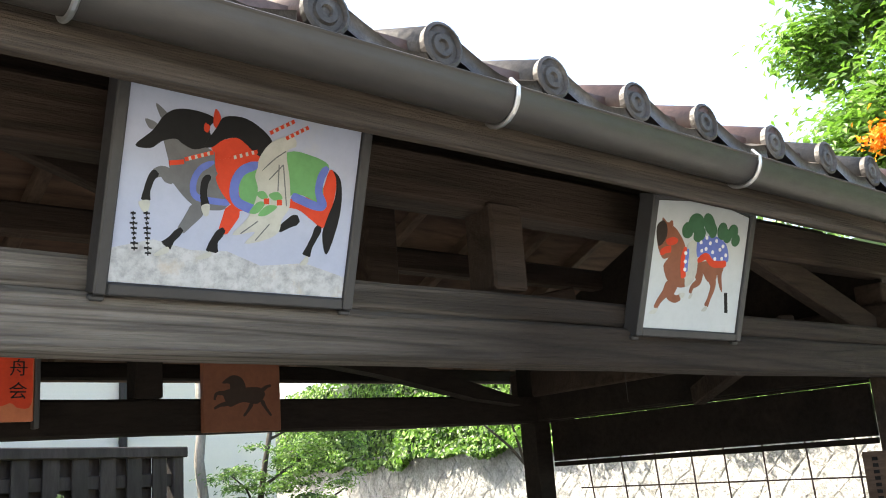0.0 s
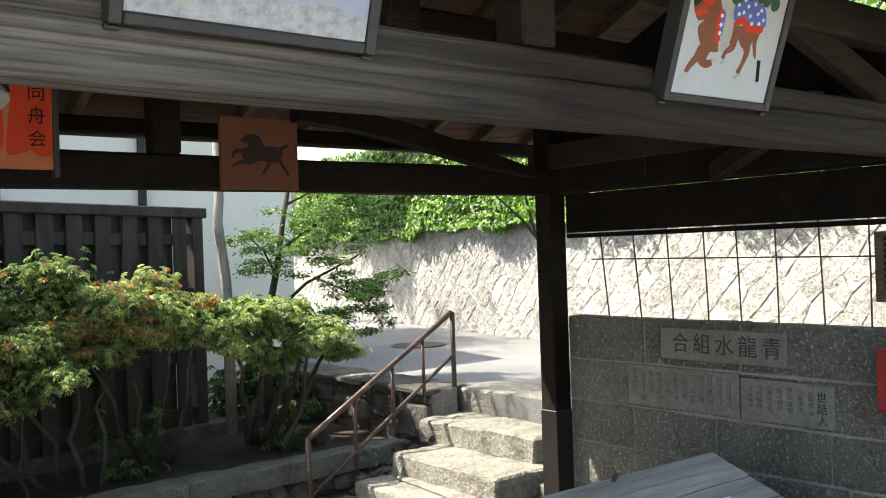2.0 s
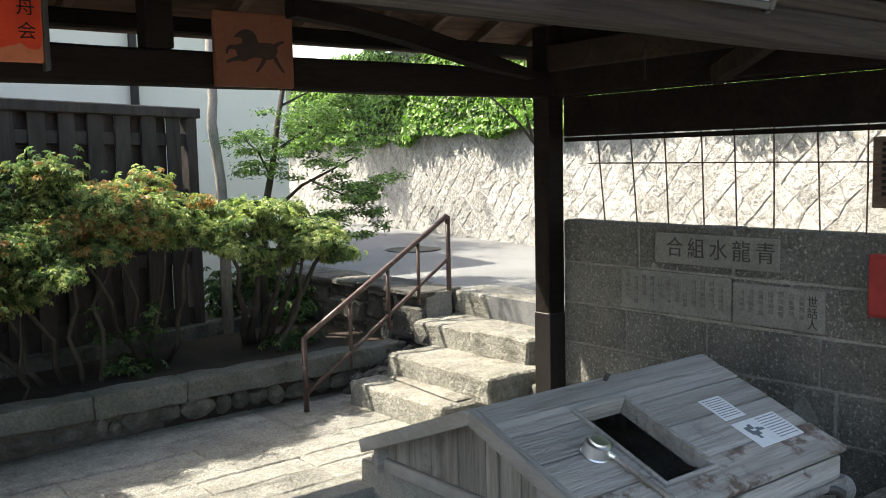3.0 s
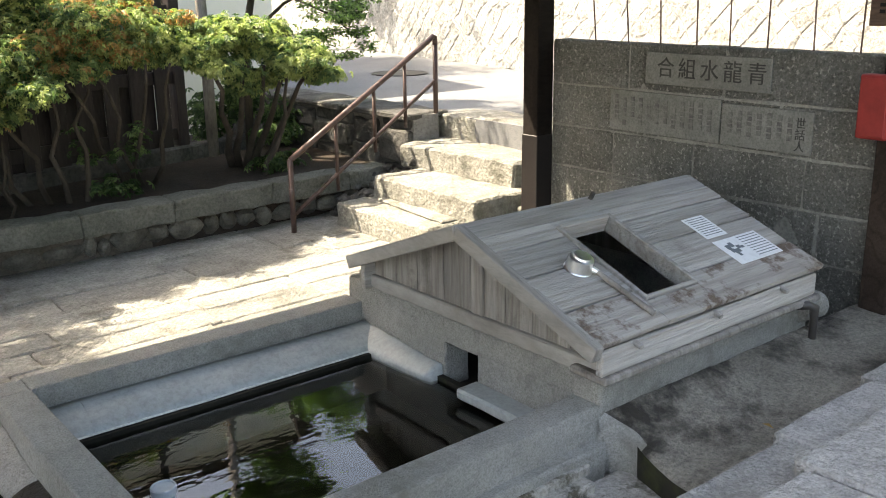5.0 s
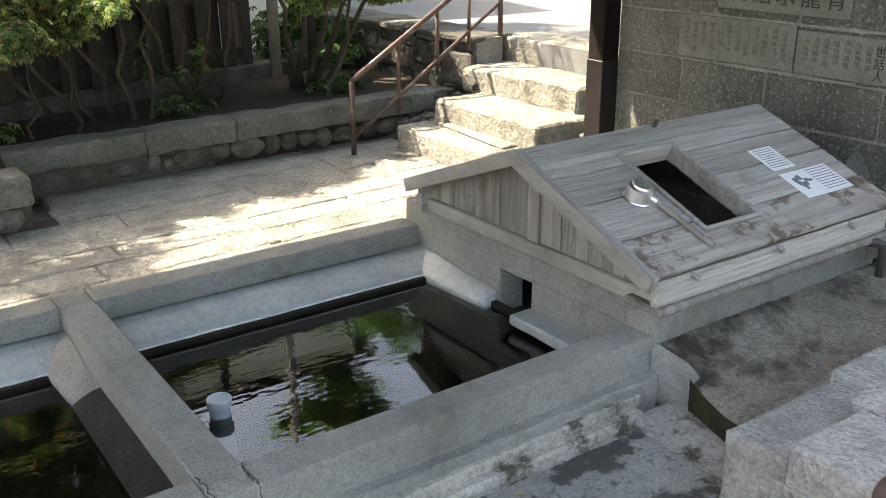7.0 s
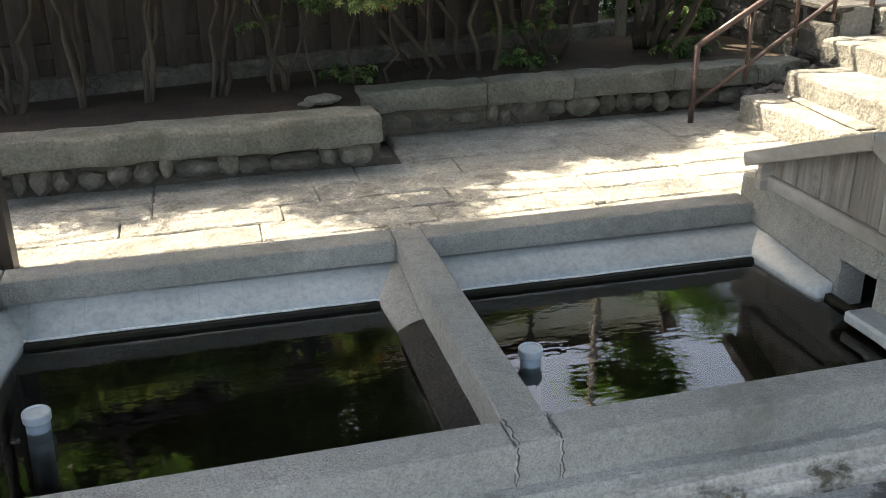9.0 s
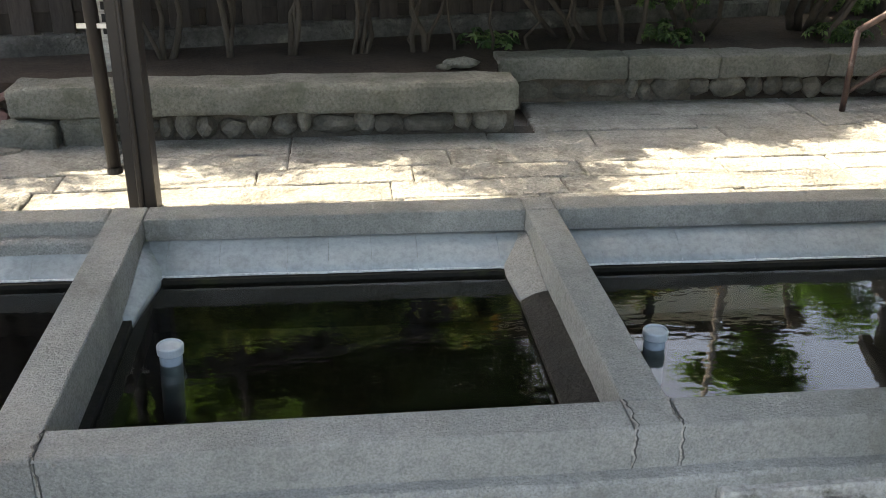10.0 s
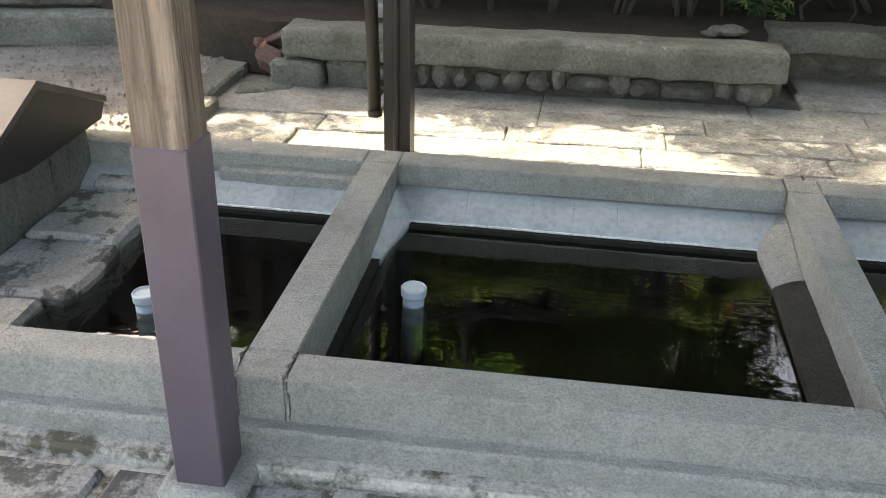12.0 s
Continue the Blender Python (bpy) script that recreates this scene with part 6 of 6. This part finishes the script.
def shrub(name, label, centres, radii, n, mats, stems, size=0.019, category="shrub"):
    e = thing(name, (centres[0][0], centres[0][1], -0.08), label, category)
    loc = np.array(e.location)
    share = n
    for k, (mt, frac, sel) in enumerate(mats):
        c = [centres[i] for i in sel]
        r = [radii[i] for i in sel]
        tips, nr = clump(nrng, c, r, int(n * frac / 7))
        nr = nr + np.array((0, 0, 0.7)) + nrng.normal(0, 0.35, nr.shape)
        nr /= np.linalg.norm(nr, axis=1)[:, None]
        t1 = np.cross(nr, nrng.normal(0, 1, nr.shape))
        t1 /= np.linalg.norm(t1, axis=1)[:, None]
        t2 = np.cross(nr, t1)
        # a rosette of seven leaves at every shoot tip
        turn = np.arange(7) * 2 * math.pi / 7
        away = t1[:, None] * np.cos(turn)[None, :, None] + t2[:, None] * np.sin(turn)[None, :, None]
        pts = tips[:, None] + away * size * 0.95 - nr[:, None] * size * 0.25
        face = np.repeat(nr, 7, axis=0) + away.reshape(-1, 3) * 0.35
        leaves("foliage", pts.reshape(-1, 3) - loc, face, size, mt, e, nrng, 0.22, 0.42, axis=away.reshape(-1, 3))
    for path, r0, r1 in stems:
        rr = [r0 + (r1 - r0) * i / (len(path) - 1) for i in range(len(path))]
        under(e, "stem", tube(path, rr, 7), M_BARK, smooth=True)
    return e


def wiggle(a, b, k=5, amp=0.06, seed=0):
    r = random.Random(seed)
    a, b = Vector(a), Vector(b)
    return [a.lerp(b, i / k) + Vector((r.uniform(-amp, amp), r.uniform(-amp, amp), 0)) * (0 if i == 0 else 1) for i in range(k + 1)]


def sub_clumps(seed, boxes, n, r):
    q = random.Random(seed)
    c, rad = [], []
    for k in range(n):
        x0, x1, y0, y1, z0, z1 = boxes[k % len(boxes)]
        c.append((q.uniform(x0, x1), q.uniform(y0, y1), q.uniform(z0, z1)))
        s = q.uniform(0.7, 1.25) * r
        rad.append((s * 1.15, s * 1.05, s * q.uniform(0.6, 0.95)))
    return c, rad


c, r = sub_clumps(1, [(0.9, 1.8, 6.1, 7.0, 0.9, 1.42), (0.2, 1.5, 6.05, 7.0, 0.8, 1.4), (1.3, 2.1, 6.15, 7.0, 0.7, 1.2), (0.2, 1.7, 5.75, 6.4, 0.5, 0.95)], 120, 0.15)
stems = [(wiggle((1.55 + 0.1 * k, 6.7 - 0.05 * k, -0.1), (0.7 + 0.28 * k, 6.25 + 0.1 * (k % 3), 0.85), 5, 0.06, k), 0.022, 0.008) for k in range(6)]
shrub("azalea_shrub", "spreading azalea with sunlit yellow-green leaves on bare stems", c, r, 150000, [(M_LEAF_Y, 0.34, range(120)), (M_LEAF_R, 0.06, range(60)), (M_LEAF_G, 0.42, range(120)), (M_LEAF_D, 0.18, range(120))], stems)
c, r = sub_clumps(2, [(1.75, 2.5, 6.2, 6.9, 0.85, 1.15), (2.0, 2.8, 6.25, 7.0, 0.9, 1.22)], 58, 0.13)
stems = [(wiggle((2.45 + 0.06 * k, 6.75, -0.1), (1.9 + 0.25 * k, 6.2, 0.85), 5, 0.05, k + 20), 0.02, 0.008) for k in range(4)]
shrub("azalea_shrub", "azalea with reddish new leaves among yellow-green ones", c, r, 78000, [(M_LEAF_R, 0.34, range(0, 40)), (M_LEAF_Y, 0.4, range(58)), (M_LEAF_G, 0.26, range(58))], stems)
c, r = sub_clumps(3, [(2.65, 3.5, 6.25, 6.9, 0.85, 1.08), (3.0, 3.8, 6.25, 6.8, 0.74, 1.0), (2.5, 3.2, 6.3, 7.0, 0.8, 1.07), (3.3, 4.0, 6.2, 6.6, 0.58, 0.9)], 78, 0.12)
stems = [(wiggle((3.42 + 0.035 * k, 6.98 - 0.04 * k, -0.1), (3.0 + 0.2 * k, 6.3, 0.78), 5, 0.03, k + 40), 0.035, 0.012) for k in range(5)] + [(wiggle((3.43, 6.45, -0.1), (3.62, 6.25, 0.75), 7, 0.05, 60), 0.024, 0.01)]
shrub("azalea_shrub", "dense sunlit azalea on a clump of thick stems", c, r, 96000, [(M_LEAF_Y, 0.58, range(78)), (M_LEAF_G, 0.32, range(78)), (M_LEAF_D, 0.10, range(78))], stems)
# shade below the crowns is put into the leaf colour: mostly dark green
c, r = sub_clumps(33, [(0.2, 1.2, 5.9, 6.5, 0.35, 0.7), (1.9, 2.6, 6.3, 6.7, 0.15, 0.4)], 26, 0.10)
shrub("azalea_shrub", "low azalea shoots, darker leaves for the shade below the crowns", c, r, 1600, [(M_LEAF_G, 0.35, range(26)), (M_LEAF_D, 0.65, range(26))], [(wiggle((0.5 + 0.25 * k, 6.3, -0.1), (0.4 + 0.28 * k, 6.1, 0.5), 5, 0.05, k + 300), 0.012, 0.005) for k in range(5)])
# leggy stems and dim leaves over the long kerb
for g, (xa, xb) in enumerate(((-1.6, -0.9), (-0.9, -0.1), (-0.1, 0.7))):
    stems = []
    for k in range(6):
        q = random.Random(k + g * 9)
        x = xa + (xb - xa) * (0.25 if k < 3 else 0.75) + q.uniform(-0.05, 0.05)
        yb = 6.0 + 0.25 * (x + 1.6) / 2.3
        stems.append((wiggle((x, yb, -0.1), (x + q.uniform(-0.4, 0.4), yb + q.uniform(-0.1, 0.2), 0.95), 7, 0.035, k + 90 * g), q.uniform(0.014, 0.024), 0.008))
    c, r = sub_clumps(10 + g, [(xa - 0.2, xb + 0.2, 5.8, 6.6, 0.8, 1.35)], 14, 0.2)
    shrub("azalea_shrub", "leggy azalea with bare grey stems above the kerb", c, r, 27000, [(M_LEAF_Y, 0.35, range(14)), (M_LEAF_G, 0.4, range(14)), (M_LEAF_D, 0.25, range(14))], stems)
# undergrowth, its shade likewise painted in with mostly dark leaves
for at, n_ in (((3.5, 6.5, 0.0), 500), ((2.2, 6.45, -0.02), 300), ((0.9, 6.35, -0.02), 260), ((3.75, 6.9, 0.15), 500), ((-2.6, 6.5, 0.1), 900), ((3.55, 7.75, 0.15), 1800), ((3.85, 7.7, 0.3), 1800), ((4.1, 7.5, 0.1), 1200)):
    c = [(at[0], at[1], at[2]), (at[0] + 0.14, at[1] + 0.05, at[2] - 0.02)]
    shrub("undergrowth", "small green undergrowth on the soil, darker leaves for its shade", c, [(0.18, 0.14, 0.10 if n_ < 1000 else 0.3)] * 2, n_, [(M_LEAF_G, 0.35, [0, 1]), (M_LEAF_D, 0.65, [0, 1])], [], 0.028, "plant")


def slender_tree(name, label, stems, centres, radii, n, mats, size, bark, category="tree"):
    e = thing(name, (stems[0][0][0][0], stems[0][0][0][1], -0.08), label, category)
    loc = np.array(e.location)
    for path, r0, r1 in stems:
        under(e, "trunk" if r0 > 0.03 else "branch", tube(path, [r0 + (r1 - r0) * i / (len(path) - 1) for i in range(len(path))], 9), bark, smooth=True)
    for mt, frac in mats:
        pts, nr = clump(nrng, centres, radii, int(n * frac))
        leaves("crown", pts - loc, nr + np.array((0, 0, 1.2)), size, mt, e, nrng, 0.6, 0.42)
    return e


slender_tree("bare_tree", "slender bare pale trunk behind the shrubs", [([(3.50, 7.5, -0.1), (3.50, 7.5, 0.9), (3.49, 7.5, 1.25), (3.43, 7.5, 1.75), (3.45, 7.5, 1.95), (3.44, 7.5, 3.4)], 0.05, 0.038)], [(3.3, 7.6, 4.2), (3.8, 7.4, 4.0)], [(0.6, 0.5, 0.3)] * 2, 2500, [(M_LEAF_G, 1.0)], 0.03, M_PALEBARK)
c, r = sub_clumps(6, [(3.75, 4.5, 6.9, 7.5, 1.45, 1.85), (4.1, 4.75, 6.75, 7.3, 1.35, 1.95), (4.15, 4.7, 6.6, 7.1, 0.72, 1.2), (3.55, 4.1, 7.0, 7.5, 1.25, 1.65), (4.2, 4.8, 6.8, 7.4, 1.7, 2.2), (4.3, 4.7, 6.6, 7.1, 0.9, 1.3)], 120, 0.105)
slender_tree("maple_tree", "young maple with feathery green sprays beside the lane",
             [([(3.80, 7.4, -0.1), (3.82, 7.4, 0.9), (3.93, 7.4, 1.35), (4.0, 7.4, 1.75), (4.12, 7.4, 2.3)], 0.04, 0.018),
              ([(3.82, 7.4, 0.9), (4.1, 7.2, 1.2), (4.5, 7.0, 1.42)], 0.02, 0.007), ([(3.96, 7.4, 1.5), (4.3, 7.2, 1.75), (4.65, 7.1, 1.9)], 0.016, 0.006), ([(3.9, 7.4, 1.3), (3.75, 7.3, 1.5), (3.6, 7.25, 1.6)], 0.012, 0.005),
              ([(4.15, 7.15, 1.25), (4.4, 6.95, 1.1), (4.6, 6.85, 0.9)], 0.012, 0.005), ([(4.05, 7.4, 1.9), (4.4, 7.2, 2.1)], 0.012, 0.005)],
             c, [(a * 1.25, b * 1.25, d * 0.75) for a, b, d in r], 12500, [(M_LEAF_G, 0.5), (M_LEAF_IVY, 0.25), (M_LEAF_D, 0.25)], 0.021, M_BARK)
slender_tree("small_tree", "thin dark branched sapling at the lane's edge", [([(5.75, 5.75, 0.3), (5.72, 5.73, 1.0), (5.54, 5.7, 1.433), (5.294, 5.7, 1.672), (4.964, 5.7, 1.90)], 0.022, 0.008), ([(5.44, 5.7, 1.54), (5.334, 5.7, 1.859), (5.36, 5.7, 2.2)], 0.012, 0.006), ([(5.6, 5.71, 1.3), (5.62, 5.7, 1.7), (5.5, 5.7, 2.2)], 0.012, 0.006)],
             [(5.15, 5.7, 1.85), (5.42, 5.75, 1.72), (5.4, 5.8, 2.3), (5.1, 5.7, 2.2)], [(0.14, 0.14, 0.08), (0.12, 0.12, 0.10), (0.3, 0.3, 0.2), (0.25, 0.25, 0.15)], 700, [(M_LEAF_IVY, 1.0)], 0.034, M_BARK)

c, r = sub_clumps(16, [(6.9, 8.1, 13.4, 15.0, 4.4, 8.2), (6.5, 8.0, 13.4, 15.0, 4.6, 7.4)], 26, 0.4)
slender_tree("broadleaf_tree", "leafy garden tree behind the pale house", [([(7.5, 14.0, -0.1), (7.5, 14.0, 2.5), (7.4, 14.0, 7.6)], 0.14, 0.04), ([(7.5, 14.0, 2.6), (6.9, 13.6, 4.8)], 0.06, 0.03), ([(7.55, 14.0, 3.2), (8.1, 14.3, 5.4)], 0.06, 0.03)], c, r, 9000, [(M_LEAF_G, 0.6), (M_LEAF_IVY, 0.4)], 0.085, M_BARK)

# unseen trees, added to block bright sky from the middle pool's reflection
for k, (tx, ty) in enumerate(((-3.5, 14.0), (-0.4, 14.5), (1.3, 15.2))):
    c, r = sub_clumps(50 + k, [(tx - 2.4, tx + 2.4, ty - 1.4, ty + 1.2, 4.4, 8.5), (tx - 1.8, tx + 1.8, ty - 1.0, ty + 1.0, 6.5, 10.0)], 60, 0.8)
    slender_tree("broadleaf_tree", "tall dark green tree, added unseen behind the house roof", [([(tx, ty, -0.3), (tx, ty, 4.0), (tx + 0.2, ty, 8.0)], 0.2, 0.07), ([(tx, ty, 4.0), (tx - 1.3, ty, 6.5)], 0.08, 0.03), ([(tx, ty, 4.4), (tx + 1.3, ty, 6.8)], 0.08, 0.03)], c, r, 32000, [(M_LEAF_D, 0.6), (M_LEAF_G, 0.4)], 0.10, M_BARK)

# unseen canopy, added to dapple the paving and darken the pool's reflection
q = random.Random(5)
c, r = [], []
for k in range(40):
    s_ = q.uniform(0.12, 0.26)
    c.append((q.uniform(-4.0, -0.2), q.uniform(6.45, 7.5), q.uniform(2.6, 3.6)))
    r.append((s_ * 1.5, s_ * 1.2, s_ * 0.5))
for k in range(9):
    s_ = q.uniform(0.10, 0.2)
    c.append((q.uniform(-1.4, 0.9), q.uniform(7.3, 8.1), q.uniform(3.5, 4.5)))
    r.append((s_ * 1.5, s_ * 1.2, s_ * 0.6))
slender_tree("maple_tree", "maple with an unseen crown added to dapple the court", [([(-0.9, 6.55, -0.1), (-0.95, 6.55, 1.2), (-0.8, 6.5, 2.4), (-0.6, 6.4, 3.3)], 0.05, 0.03), ([(-0.85, 6.5, 2.2), (0.0, 6.5, 2.9), (0.7, 6.7, 3.6)], 0.016, 0.006), ([(-0.85, 6.5, 2.3), (-2.2, 6.5, 3.1), (-3.2, 6.4, 3.3)], 0.016, 0.006)], c, r, 9500, [(M_LEAF_G, 0.6), (M_LEAF_IVY, 0.4)], 0.036, M_BARK)

# ivy and hedge over the rubble wall
n = 46000
u = nrng.uniform(-2, 17, n)
hh = nrng.random(n)
drop = np.where(u > 7.4, 0.05, -0.25) + 0.09 * np.sin(u * 1.7) * np.sin(u * 0.6 + 1) + 0.07 * np.sin(u * 5.1)
v = 1.42 - drop * hh ** 1.5 + 1.5 * nrng.random(n) * (nrng.random(n) > 0.25)
outw = np.where(v < 1.42, 0.10, 0.08 - (v - 1.42) * 0.25) + nrng.normal(0, 0.05, n) + 0.07 * np.sin(u * 3) * np.sin(v * 5)
wd, wnv = np.array(WD), np.array(WN)
pts = np.array((wall_x(0) + 0.03, 0, ROAD)) + u[:, None] * wd + outw[:, None] * wnv + v[:, None] * np.array((0, 0, 1))
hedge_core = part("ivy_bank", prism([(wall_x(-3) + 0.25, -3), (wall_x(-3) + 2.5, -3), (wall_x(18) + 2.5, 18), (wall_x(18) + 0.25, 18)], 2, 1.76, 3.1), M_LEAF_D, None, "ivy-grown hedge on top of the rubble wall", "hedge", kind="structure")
iv = leaves("ivy", pts[: n * 3 // 4], np.tile(wnv + np.array((0, 0, 0.5)), (n * 3 // 4, 1)), 0.042, M_LEAF_IVY, hedge_core, nrng, 0.45, 0.7)
tagged(iv, kind="stuff")
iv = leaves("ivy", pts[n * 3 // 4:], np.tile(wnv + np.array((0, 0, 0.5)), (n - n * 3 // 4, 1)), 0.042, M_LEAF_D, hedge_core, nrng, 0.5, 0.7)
tagged(iv, kind="stuff")

# tall leafy tree beyond the lane
c, r = sub_clumps(14, [(11.3, 14.2, 3.0, 6.0, 5.0, 9.0), (11.9, 14.7, 2.2, 5.1, 6.5, 10.0), (11.3, 13.3, 3.3, 5.7, 4.0, 5.8)], 80, 0.72)
big = slender_tree("broadleaf_tree", "bright green leafy tree above the roof line", [([(12.8, 4.8, 1.7), (12.8, 4.8, 4.0), (12.9, 4.7, 7.0)], 0.2, 0.08), ([(12.8, 4.8, 3.8), (12.1, 5.5, 6.2)], 0.09, 0.03), ([(12.8, 4.8, 4.2), (13.7, 3.8, 7.5)], 0.09, 0.03)], c, r, 64000, [(M_LEAF_IVY, 0.75), (M_LEAF_G, 0.25)], 0.085, M_BARK)
pts, nr = clump(nrng, [(10.55, 4.5, 4.8)], [(0.2, 0.4, 0.3)], 260)
tagged(leaves("flower", pts - np.array(big.location), nr, 0.06, M_FLOWER, big, nrng, label="orange trumpet flowers"), kind="stuff")

# fallen leaves on the floor
for k, (x, y, z) in enumerate(((2.9, 1.75, -0.24), (2.2, 1.35, -0.35), (1.6, 1.9, -0.35), (3.1, 1.8, -0.24))):
    pts = np.array([(x, y, z + 0.004)])
    lf = leaves("fallen_leaf", pts, np.array([(0, 0, 1.0)]), 0.022, M_LEAF_R, None, np.random.default_rng(k), 0.1)
    tagged(lf, "small dry fallen leaf on the stone", "leaf")
